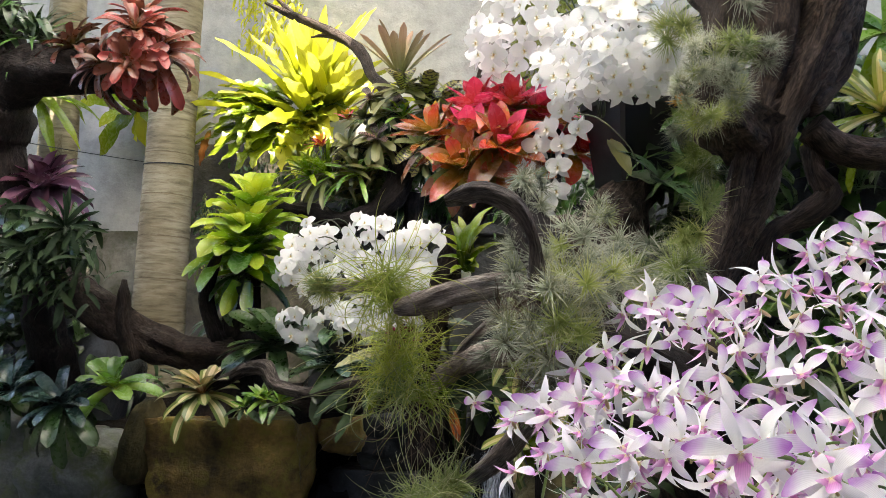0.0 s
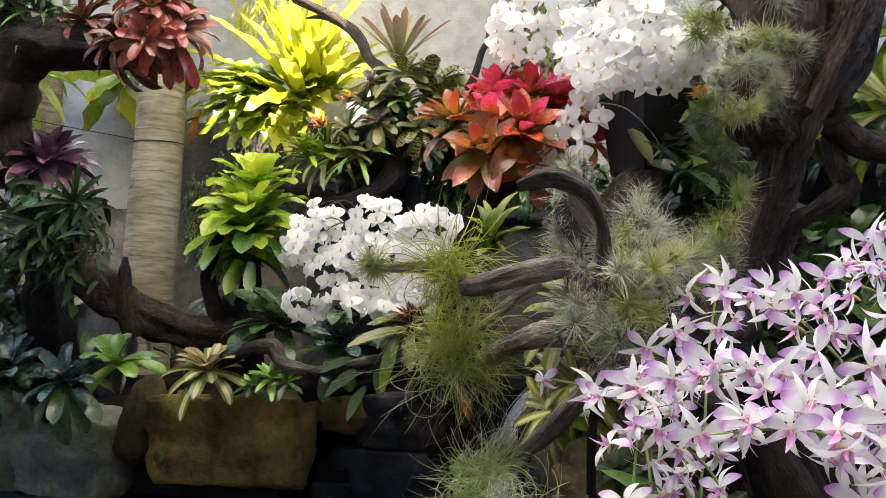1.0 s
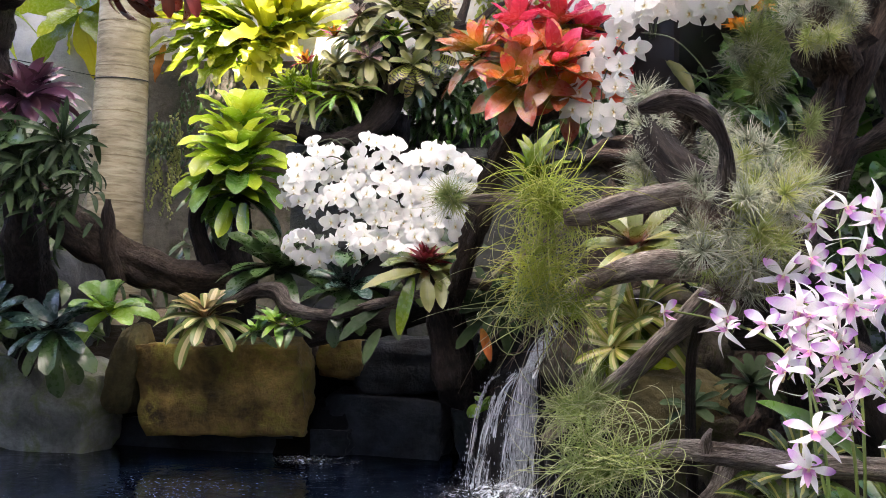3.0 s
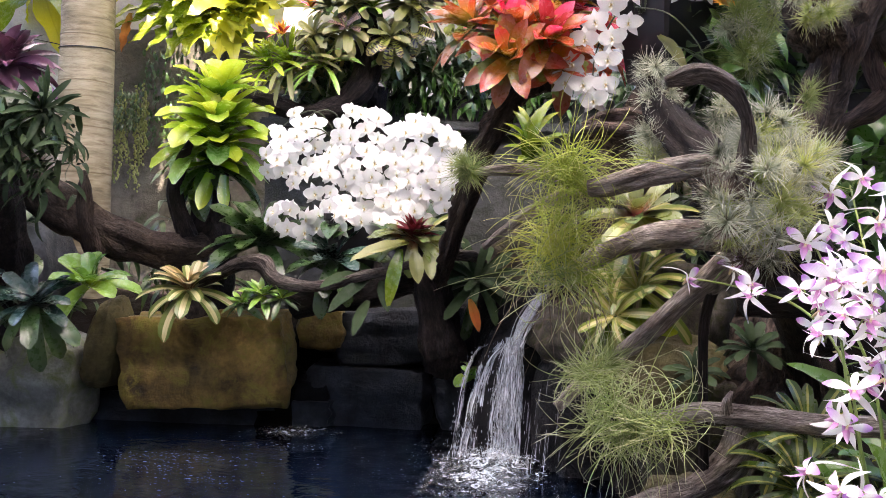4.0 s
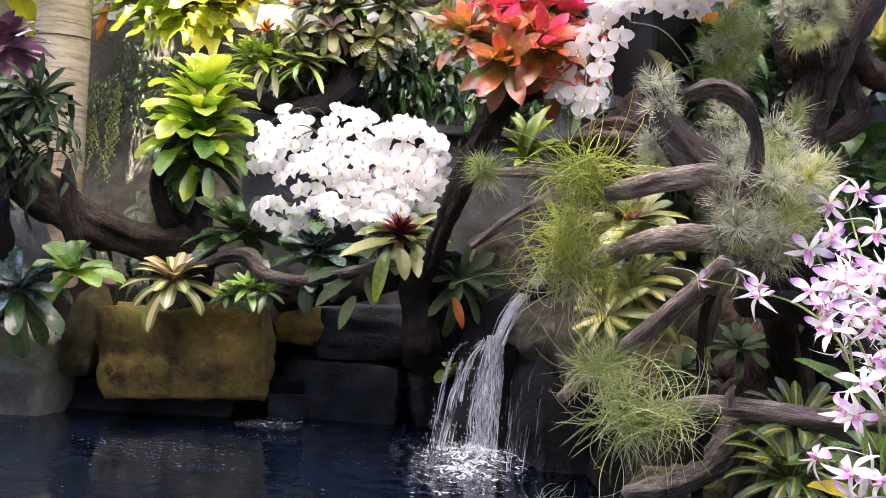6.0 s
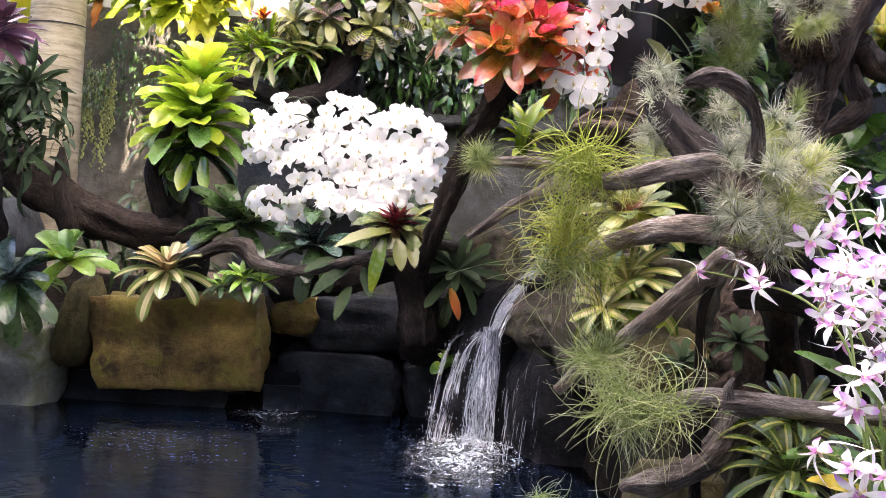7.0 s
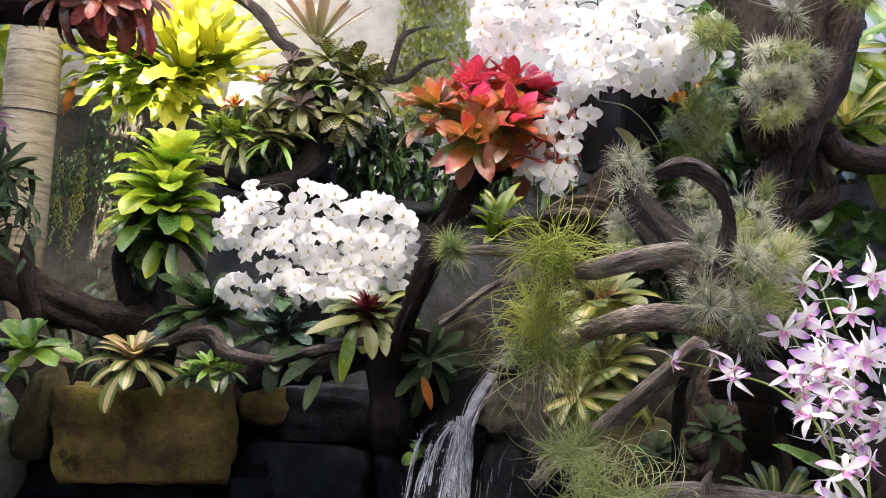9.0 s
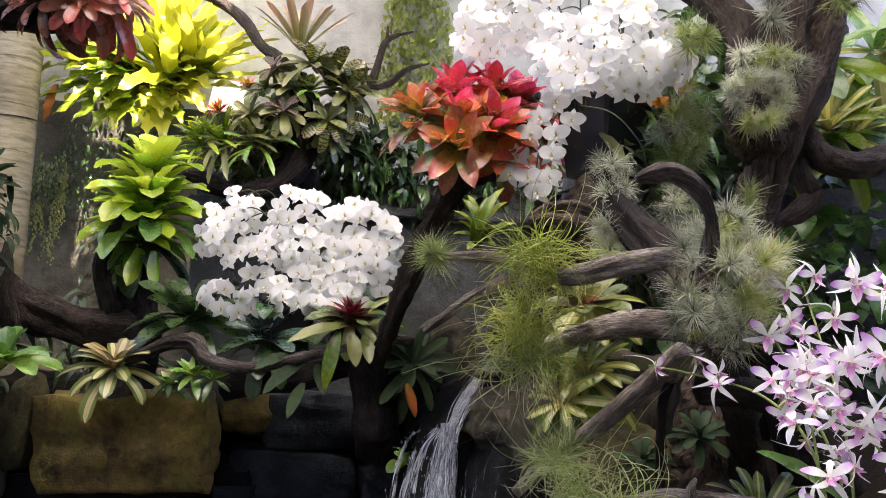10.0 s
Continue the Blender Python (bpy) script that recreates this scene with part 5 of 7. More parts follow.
# ---- bromeliads ----
bromeliad((-1.15, 2.54, 1.28), (0.1, -0.45, 0.9), 34, 0.19, 0.06, [M_PURPLE], "glossy purple bromeliad rosette on a driftwood trunk", inner=78, outer=-20, droop=50, tip="soft", fold=0.3, wave=0.02, seed=1)
for k, (c, ax, ln, mats) in enumerate([((-0.72, 2.28, 1.66), (-0.3, -0.55, 0.35), 0.2, [M_MAROON_DK]), ((-0.58, 2.34, 1.7), (0.2, -0.6, 0.5), 0.22, [M_MAROON]), ((-0.68, 2.4, 1.84), (0.0, -0.3, 0.95), 0.22, [M_MAROON]), ((-0.92, 2.36, 1.75), (-0.4, -0.3, 0.8), 0.19, [M_MAROON_DK]), ((-0.64, 2.3, 1.77), (0.2, -0.6, 0.7), 0.2, [M_MAROON]), ((-0.62, 2.26, 1.66), (0.15, -0.8, -0.1), 0.17, [M_MAROON])]):
    bromeliad(c, ax, 30, ln * 0.86, 0.034, mats, "maroon-red strap-leaved bromeliad hanging from the arched limb", "maroon bromeliads on the limb", inner=70, outer=-45, droop=80, fold=0.3, seed=10 + k)

lime = thing("bromeliad", (-0.62, 3.22, 1.1), "large lime-green bromeliad with broad glossy leaves on a driftwood fork", "bromeliad", "bromeliads")
rosette(lime, (-0.62, 3.22, 1.3), (0.03, -0.2, 1), 15, 0.25, 0.088, [M_LIME_IN, M_LIME], inner=84, outer=34, droop=58, seed=20, tip="round", fold=0.22, wave=0.03, core=0.62)
rosette(lime, (-0.6, 3.17, 1.19), (0.06, -0.3, 1), 20, 0.29, 0.08, [M_LIME_IN, M_LIME, M_LIME], inner=72, outer=14, droop=62, seed=21, tip="round", fold=0.22, wave=0.03, core=0.6)
rosette(lime, (-0.6, 3.16, 1.1), (0.02, -0.35, 1), 28, 0.3, 0.075, [M_LIME, M_LIME, M_GREEN], inner=56, outer=-5, droop=60, seed=26, tip="round", fold=0.22, wave=0.03, core=0.65)
rosette(lime, (-0.7, 3.2, 1.1), (-0.5, -0.2, 0.8), 12, 0.21, 0.065, [M_LIME, M_GREEN], inner=60, outer=5, droop=65, seed=24, tip="round", fold=0.22, wave=0.03)
rosette(lime, (-0.62, 3.18, 1.02), (0.0, -0.3, 1), 26, 0.27, 0.055, [M_LIME, M_CANE_LEAF, M_DKGREEN], inner=30, outer=-22, droop=55, seed=22, tip="soft", fold=0.24)
rosette(lime, (-0.68, 3.14, 0.93), (-0.5, -0.5, 0.3), 12, 0.18, 0.045, [M_GREEN, M_DKGREEN], inner=30, outer=-35, droop=50, seed=25, tip="soft", fold=0.24)
for place, axis in (((-0.585, 3.05, 1.0), (-0.22, -0.25, -1)), ((-0.535, 3.05, 0.995), (0.05, -0.25, -1))):
    rosette(lime, place, axis, 1, 0.19, 0.055, [M_LIME], inner=88, outer=88, droop=10, seed=int(-place[0] * 1000), tip="soft", fold=0.2)

tower = [
    ((-0.1, 3.58, 1.98), (0, -0.1, 1), 0.27, 0.034, [M_BRONZE], 16, 84, 42, 14, "bronze-green upright bromeliad"),
    ((0.04, 3.5, 1.8), (0.3, -0.25, 1), 0.22, 0.055, [M_BANDED], 14, 84, 30, 22, "dark-banded green bromeliad with broad upright leaves"),
    ((-0.19, 3.47, 1.85), (-0.4, -0.5, 0.6), 0.11, 0.034, [M_BANDED_PK, M_OLIVE], 14, 60, -40, 50, "small brown-banded bromeliad"),
    ((-0.13, 3.4, 1.64), (-0.1, -0.7, 0.7), 0.13, 0.036, [M_BANDED_PK, M_OLIVE, M_OLIVE, M_OLIVE], 22, 60, -45, 60, "grey-green bromeliad with a pinkish banded heart"),
    ((-0.03, 3.42, 1.75), (0.1, -0.3, 0.9), 0.11, 0.018, [M_LIME, M_GREEN], 16, 80, 10, 35, "small pale green narrow bromeliad"),
    ((0.13, 3.48, 1.68), (0.5, -0.7, 0.1), 0.13, 0.038, [M_BANDED, M_BANDED, M_OLIVE], 16, 60, -45, 50, "dark-banded bromeliad hanging sideways"),
    ((-0.22, 3.48, 1.76), (-0.4, -0.4, 0.7), 0.14, 0.036, [M_OLIVE, M_DKGREEN], 14, 60, -10, 45, "olive bromeliad with broad leaves"),
    ((-0.38, 3.5, 1.5), (-0.4, -0.4, 0.9), 0.26, 0.021, [M_FERN_LOW, M_OLIVE], 32, 80, 5, 60, "yellow-green strap-leaved bromeliad"),
    ((-0.24, 3.46, 1.5), (-0.2, -0.5, 0.9), 0.21, 0.02, [M_OLIVE, M_GREEN], 28, 78, 0, 60, "olive-green strap-leaved bromeliad"),
    ((0.06, 3.48, 1.56), (0.4, -0.7, 0.3), 0.12, 0.026, [M_OLIVE, M_DKGREEN], 18, 60, -50, 40, "dark green hanging bromeliad"),
    ((0.16, 3.55, 1.8), (0.9, -0.3, 0.5), 0.18, 0.04, [M_OLIVE], 8, 50, 0, 20, "olive bromeliad with long spreading leaves"),
    ((-0.03, 3.42, 1.86), (0.0, -0.5, 0.9), 0.16, 0.036, [M_BANDED, M_OLIVE], 18, 75, -10, 45, "olive banded bromeliad"),
    ((0.05, 3.42, 1.62), (0.2, -0.8, 0.5), 0.13, 0.034, [M_OLIVE, M_BANDED, M_OLIVE], 20, 60, -45, 55, "grey-green bromeliad with drooping leaves"),
    ((-0.27, 3.44, 1.63), (-0.4, -0.7, 0.6), 0.13, 0.03, [M_OLIVE, M_OLIVE, M_DKGREEN], 18, 60, -40, 55, "grey-green bromeliad with short leaves"),
    ((-0.1, 3.43, 1.76), (-0.1, -0.7, 0.5), 0.12, 0.032, [M_OLIVE, M_DKGREEN], 16, 60, -40, 50, "olive bromeliad with short leaves"),
    ((0.12, 3.46, 1.77), (0.4, -0.5, 0.7), 0.14, 0.036, [M_BANDED, M_OLIVE], 16, 70, -20, 45, "olive banded bromeliad with arching leaves"),
    ((-0.48, 3.5, 1.5), (-0.5, -0.3, 0.9), 0.2, 0.02, [M_FERN_LOW, M_LIME], 24, 80, 10, 60, "yellow-green strap-leaved bromeliad"),
]
for k, (c, ax, ln, w, mats, n, up, low, bend, lab) in enumerate(tower):
    bromeliad(c, ax, n, ln, w, mats, lab + " on the driftwood branch", "bromeliads on the middle branch", inner=up, outer=low, droop=bend, fold=0.25, seed=30 + k)
reds = [((0.56, 2.32, 1.36), (-0.1, -0.6, 0.85), 0.2), ((0.44, 2.36, 1.38), (-0.35, -0.45, 0.85), 0.19), ((0.67, 2.4, 1.48), (0.05, -0.35, 0.95), 0.19), ((0.56, 2.26, 1.27), (-0.2, -0.85, 0.3), 0.19), ((0.74, 2.44, 1.45), (0.2, -0.45, 0.9), 0.18), ((0.55, 2.42, 1.47), (-0.15, -0.3, 0.95), 0.18), ((0.66, 2.28, 1.33), (0.15, -0.7, 0.7), 0.19), ((0.69, 2.32, 1.27), (0.15, -0.8, 0.3), 0.17), ((0.85, 2.5, 1.36), (0.5, -0.4, 0.7), 0.17)]
for k, (c, ax, ln) in enumerate(reds):
    bromeliad((c[0], c[1], c[2] + 0.01), ax, 15, ln * 0.82, 0.055, [M_RED_IN, M_RED_IN, M_RED_IN, M_RED] if k in (2, 4, 5, 8) else [M_RED_IN, M_RED, M_RED, M_RED_SIDE] if k in (0, 6) else [M_RED, M_RED_SIDE, M_RED_SIDE, M_RED_OUT], "bright red and orange bromeliad with broad pointed leaves", "red bromeliads", inner=80, outer=-12, droop=30, tip="soft", fold=0.22, wave=0.02, seed=50 + k, core=0.6)

bromeliad((-0.92, 2.75, 0.54), (0.05, -0.4, 1), 13, 0.165, 0.054, [M_GREEN], "fresh green open bromeliad rosette at the pond edge", inner=80, outer=0, droop=48, fold=0.3, seed=60)
bromeliad((-0.58, 2.82, 0.53), (0.05, -0.4, 1), 22, 0.175, 0.046, [M_STRIPED_IN, M_STRIPED, M_STRIPED], "cream and green striped bromeliad with an orange heart", inner=72, outer=-15, droop=65, seed=61)
bromeliad((-1.07, 2.66, 0.47), (-0.05, -0.5, 0.9), 26, 0.21, 0.05, [M_BLUEGREEN, M_DKGREEN], "dark blue-green bromeliad hanging over the boulders", inner=60, outer=-35, droop=60, seed=62)
bromeliad((-1.35, 2.7, 0.5), (-0.05, -0.5, 0.9), 24, 0.21, 0.05, [M_BLUEGREEN, M_DKGREEN], "dark blue-green bromeliad hanging over the boulders", inner=60, outer=-35, droop=60, seed=63)
bromeliad((-0.29, 2.74, 0.53), (0, -0.4, 1), 14, 0.1, 0.024, [M_GREEN], "small bright green leafy plant under the root", name="leafy_plant", category="plant", inner=70, outer=-15, droop=35, tip="oval", seed=64)
bromeliad((-0.22, 2.72, 0.52), (0.2, -0.5, 0.9), 12, 0.085, 0.022, [M_GREEN, M_DKGREEN], "small bright green leafy plant under the root", name="leafy_plant", category="plant", inner=70, outer=-25, droop=35, tip="oval", seed=164)
bromeliad((-0.36, 2.73, 0.5), (-0.2, -0.5, 0.8), 12, 0.08, 0.022, [M_GREEN, M_DKGREEN], "small bright green leafy plant under the root", name="leafy_plant", category="plant", inner=70, outer=-25, droop=35, tip="oval", seed=165)
bromeliad((-0.36, 2.98, 0.72), (0, -0.4, 1), 20, 0.25, 0.065, [M_DKGREEN], "dark green broad-leaved bromeliad under the orchids", inner=70, outer=-10, droop=50, seed=65)
bromeliad((-0.05, 2.82, 0.66), (-0.1, -0.5, 0.9), 20, 0.2, 0.05, [M_BLUEGREEN, M_DKGREEN], "grey-green strap-leaved bromeliad below the orchid pots", inner=60, outer=-15, droop=50, seed=66)
crimson = bromeliad((0.24, 2.72, 0.74), (0.05, -0.4, 1), 18, 0.15, 0.042, [M_TRICOLOR], "olive bromeliad with a dark crimson heart", inner=50, outer=-15, droop=60, seed=67, core=0.5)
rosette(crimson, (0.24, 2.7, 0.755), (0.15, -0.25, 1), 30, 0.095, 0.026, [M_CRIMSON], inner=86, outer=30, droop=35, tip="pointed", fold=0.3, seed=167, core=0.6)
drooping = thing("bromeliad", (0.12, 2.68, 0.58), "drooping olive-green bromeliad leaves over the stones", "bromeliad", "bromeliads")
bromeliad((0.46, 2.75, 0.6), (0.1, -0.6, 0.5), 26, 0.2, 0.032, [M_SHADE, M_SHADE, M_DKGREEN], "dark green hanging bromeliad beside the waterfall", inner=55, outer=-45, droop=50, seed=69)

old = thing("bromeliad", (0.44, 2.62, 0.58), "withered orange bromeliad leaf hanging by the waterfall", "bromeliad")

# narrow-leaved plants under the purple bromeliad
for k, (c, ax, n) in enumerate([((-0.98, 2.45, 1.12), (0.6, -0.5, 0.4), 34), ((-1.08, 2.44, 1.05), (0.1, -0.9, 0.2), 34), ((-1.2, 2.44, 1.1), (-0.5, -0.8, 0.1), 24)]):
    bromeliad(c, ax, n * 0.8, 0.16, 0.02, [M_SHADE, M_DKGREEN], "narrow-leaved green epiphyte darkened for shade, hanging from the trunk", "epiphytes on the trunk", name="epiphyte", category="plant", inner=75, outer=-40, droop=75, tip="soft", fold=0.3, seed=70 + k, core=0.7)
bromeliad((-1.14, 2.42, 1.15), (-0.1, -0.8, 0.2), 12, 0.12, 0.06, [M_ORCHID_LEAF], "round dark green leaves hanging on the trunk", "epiphytes on the trunk", name="epiphyte", category="plant", inner=60, outer=-60, droop=45, tip="oval", seed=76)

# bird's nest fern and its lower fronds
fern = thing("birds_nest_fern", (-0.91, 4.4, 1.95), "large sunlit yellow-green fern with long wavy fronds", "fern")
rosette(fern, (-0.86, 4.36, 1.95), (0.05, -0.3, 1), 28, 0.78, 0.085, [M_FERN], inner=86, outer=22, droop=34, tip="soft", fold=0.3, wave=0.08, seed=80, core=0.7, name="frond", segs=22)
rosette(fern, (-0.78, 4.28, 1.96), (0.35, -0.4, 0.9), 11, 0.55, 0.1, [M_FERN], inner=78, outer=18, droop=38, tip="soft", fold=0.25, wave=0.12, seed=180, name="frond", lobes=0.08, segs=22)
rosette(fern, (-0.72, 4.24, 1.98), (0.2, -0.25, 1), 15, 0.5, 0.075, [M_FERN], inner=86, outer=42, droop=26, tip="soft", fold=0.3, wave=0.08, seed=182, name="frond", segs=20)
right_tips = [(-0.53, 4.2, 2.29), (-0.54, 4.12, 2.18), (-0.6, 4.1, 2.07), (-0.56, 4.1, 1.99), (-0.59, 4.05, 1.91), (-0.645, 4.05, 1.86), (-0.74, 4.02, 1.79), (-0.806, 4.0, 1.74), (-0.89, 4.05, 1.78), (-0.66, 4.0, 1.98), (-0.7, 4.02, 1.9), (-0.6, 4.0, 1.78), (-0.7, 3.98, 1.7), (-0.78, 3.98, 1.62), (-0.86, 4.0, 1.64), (-0.93, 4.02, 1.68), (-0.66, 4.02, 1.82), (-0.75, 3.98, 1.76)]
left_tips = [(-1.295, 4.15, 2.144), (-1.4, 4.1, 2.02), (-1.443, 4.1, 1.93), (-1.31, 4.05, 1.864), (-1.21, 4.05, 1.83), (-1.12, 4.0, 1.784), (-1.04, 4.0, 1.84), (-1.36, 4.15, 2.08), (-1.48, 4.1, 2.04), (-1.2, 4.0, 1.94), (-1.1, 4.0, 1.9), (-1.3, 4.05, 1.95), (-1.16, 4.1, 2.08), (-1.42, 4.1, 1.8), (-1.32, 4.05, 1.72), (-1.22, 4.02, 1.68), (-1.12, 4.0, 1.64), (-1.03, 4.0, 1.66), (-1.45, 4.12, 1.86), (-1.26, 4.02, 1.78), (-1.06, 3.98, 1.75)]
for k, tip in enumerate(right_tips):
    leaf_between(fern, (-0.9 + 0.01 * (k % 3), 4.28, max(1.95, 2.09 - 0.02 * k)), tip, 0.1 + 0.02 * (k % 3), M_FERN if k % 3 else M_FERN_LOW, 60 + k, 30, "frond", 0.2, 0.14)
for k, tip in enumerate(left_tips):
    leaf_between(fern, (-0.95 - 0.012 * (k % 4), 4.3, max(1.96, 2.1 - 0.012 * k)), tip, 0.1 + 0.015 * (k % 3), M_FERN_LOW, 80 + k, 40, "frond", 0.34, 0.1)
for k, tip in enumerate([(-0.912, 4.3, 2.6), (-0.773, 4.28, 2.55), (-1.0, 4.3, 2.56), (-0.68, 4.25, 2.49), (-0.6, 4.22, 2.38)]):
    leaf_between(fern, (-0.91, 4.34, 2.02), tip, 0.09, M_FERN, 100 + k, 22, "frond", 0.06, 0.12)
for k, (base, tip) in enumerate([((-1.36, 4.12, 1.9), (-1.385, 4.08, 1.7)), ((-0.97, 4.2, 2.02), (-0.96, 4.12, 1.92))]):
    leaf_between(fern, base, tip, 0.05, M_FERN_OLD, 110 + k, 20, "frond", 0.1, 0.1)
side_fern = thing("fern", (-2.0, 4.35, 2.1), "pale green fern with hanging lobed fronds on the wall", "fern")
rosette(side_fern, (-1.98, 4.4, 2.15), (0.1, -0.8, 0.2), 12, 0.5, 0.13, [M_FERN_LOW, M_FERN], inner=40, outer=-60, droop=40, tip="oval", fold=0.1, wave=0.06, seed=84, name="frond", lobes=0.22)
left_fern = thing("fern", (-2.35, 4.0, 2.1), "bright green fern behind the dark trunk", "fern")
rosette(left_fern, (-2.4, 4.0, 2.1), (0.1, -0.6, 0.6), 22, 0.45, 0.06, [M_FERN_LOW], inner=60, outer=-30, droop=60, tip="pointed", wave=0.05, seed=85, name="frond", lobes=0.2)
top_fern = thing("fern", (-1.2, 2.6, 1.9), "dark green narrow ferns on top of the arched limb", "fern")
rosette(top_fern, (-1.15, 2.44, 1.82), (0.0, -0.5, 1), 40, 0.26, 0.025, [M_DKGREEN, M_POTHOS], inner=70, outer=-10, droop=60, tip="pointed", seed=86, name="frond", lobes=0.2)
rosette(top_fern, (-1.3, 2.38, 1.88), (0.0, -0.5, 1), 40, 0.26, 0.03, [M_POTHOS, M_DKGREEN], inner=70, outer=-10, droop=60, tip="pointed", seed=87, name="frond", lobes=0.2)


# ---- flowers ----
def petal(length, width, angle, cup=0.2, shape=0.75, point=1.0, lift=0.0, curl=0.0, segs=5, across=4, twist=0.0, hook=0.0):
    """A petal in the xy plane, from the origin towards the angle (degrees from +y), facing +z."""
    verts, faces, uvs = [], [], []
    c, s = math.cos(radians(angle)), math.sin(radians(angle))
    for i in range(segs + 1):
        v = i / segs
        w = width / 2 * max(0.05, math.sin(math.pi * min(0.98, 0.07 + 0.91 * v) ** shape) ** point)
        for k in range(across + 1):
            u = k / across * 2 - 1
            x, y = u * w, v * length
            z = lift * v * length - cup * (v * v * length * 0.8) + cup * 0.6 * u * u * w - curl * length * v ** 3
            tw = twist * v * v
            z += x * math.sin(tw)
            x *= math.cos(tw)
            x += hook * length * v * v
            verts.append(Vector((x * c - y * s, x * s + y * c, z)))
            uvs.append((k / across, v))
    n = across + 1
    for i in range(segs):
        for k in range(across):
            faces.append((i * n + k, i * n + k + 1, (i + 1) * n + k + 1, (i + 1) * n + k))
    return verts, faces, uvs


def move(piece, by):
    return [v + Vector(by) for v in piece[0]], piece[1], piece[2]


def moth_flower(seed):
    r = random.Random(seed)
    j = lambda: r.uniform(-7, 7)
    c = r.uniform(-0.1, 0.28)
    back = [petal(0.046, 0.028, j(), c + 0.1), petal(0.045, 0.026, 134 + j(), c + 0.1), petal(0.045, 0.026, -134 + j(), c + 0.1)]
    front = [move(petal(0.046, 0.045, 74 + j(), c, 0.85, 0.55), (0, 0.002, 0.004)), move(petal(0.046, 0.045, -74 + j(), c, 0.85, 0.55), (0, 0.002, 0.004))]
    v, f, u = join_parts(back + front)
    lip = [move(petal(0.017, 0.012, 180, -0.6, 0.8), (0, -0.002, 0.006)), move(petal(0.009, 0.009, 110, -1.2), (0, 0, 0.006)), move(petal(0.009, 0.009, -110, -1.2), (0, 0, 0.006)), move(petal(0.009, 0.008, 0, -1.5), (0, 0, 0.006))]
    lv, lf, lu = join_parts(lip)
    return make_mesh("flower", v, f, [M_WHITE], u), make_mesh("lip", lv, lf, [M_LIP], lu)


def cane_flower(seed):
    r = random.Random(seed)
    j = lambda: r.uniform(-16, 16)
    w = r.uniform(0.85, 1.15)
    sweep_back = r.uniform(-0.7, 0.9)
    wide = [petal(0.047, 0.0195 * w, side * r.uniform(50, 78), sweep_back * 0.5, 1.6, 0.7, 0.2, r.uniform(-0.2, 0.35), 8, 4, r.uniform(-0.6, 0.6), -side * r.uniform(0.0, 0.25)) for side in (1, -1)]
    thin = [petal(0.045, 0.0125, j(), r.uniform(0.1, 1.0), 1.15, 0.75, 0.1, r.uniform(0.2, 1.1), 8, 4, r.uniform(-1.1, 1.1), r.uniform(-0.5, 0.5))]
    thin += [petal(0.045, 0.0135, side * r.uniform(132, 160), r.uniform(-0.4, 0.6), 1.15, 0.75, 0.1, r.uniform(-0.4, 1.0), 8, 4, r.uniform(-1.1, 1.1), side * r.uniform(-0.2, 0.6)) for side in (1, -1)]
    a, b = join_parts(wide), join_parts(thin)
    v, f, u = join_parts([move(a, (0, 0, 0.002)), b])
    ids = [0] * len(a[1]) + [1] * len(b[1])
    lip = [move(petal(0.026, 0.015, 180, -0.8, 0.8, 0.8, 0.3), (0, 0, 0.003)), move(petal(0.014, 0.013, 115, -1.4), (0, 0, 0.003)), move(petal(0.014, 0.013, -115, -1.4), (0, 0, 0.003))]
    spur = sweep([(0, 0, 0.002), (0, -0.006, -0.008), (0, -0.01, -0.014)], [0.003, 0.003, 0.0015], 0.006, 6)
    lv, lf, lu = join_parts(lip + [spur])
    return make_mesh("flower", v, f, [M_PINK, M_PALE], u, ids), make_mesh("lip", lv, lf, [M_MAGENTA], lu)


MOTH = [moth_flower(k) for k in range(7)]
CANE = [cane_flower(k) for k in range(14)]


def put_flower(plant, kinds, place, facing, rnd, scale, roll=0.3):
    z = Vector(facing).normalized()
    x = Vector((0, 0, 1)).cross(z)
    x = x.normalized() if x.length > 0.05 else Vector((1, 0, 0))
    y = z.cross(x)
    m = Matrix((x, y, z)).transposed().to_4x4()
    m = Matrix.Translation(Vector(place) - plant.location) @ m @ Matrix.Rotation(rnd.uniform(-roll, roll), 4, "Z") @ Matrix.Scale(scale, 4)
    fl, lip = kinds[rnd.randrange(len(kinds))]
    ob = child("flower", fl, plant, m)
    child("lip", lip, ob)
    return ob


def stem(plant, points, r0, r1, mat, name="stem", sides=6):
    n = len(points)
    v, f, u = sweep([Vector(p) - plant.location for p in points], [r0 + (r1 - r0) * k / (n - 1) for k in range(n)], 0.02, sides)
    return child(name, make_mesh(name, v, f, [mat], u), plant)


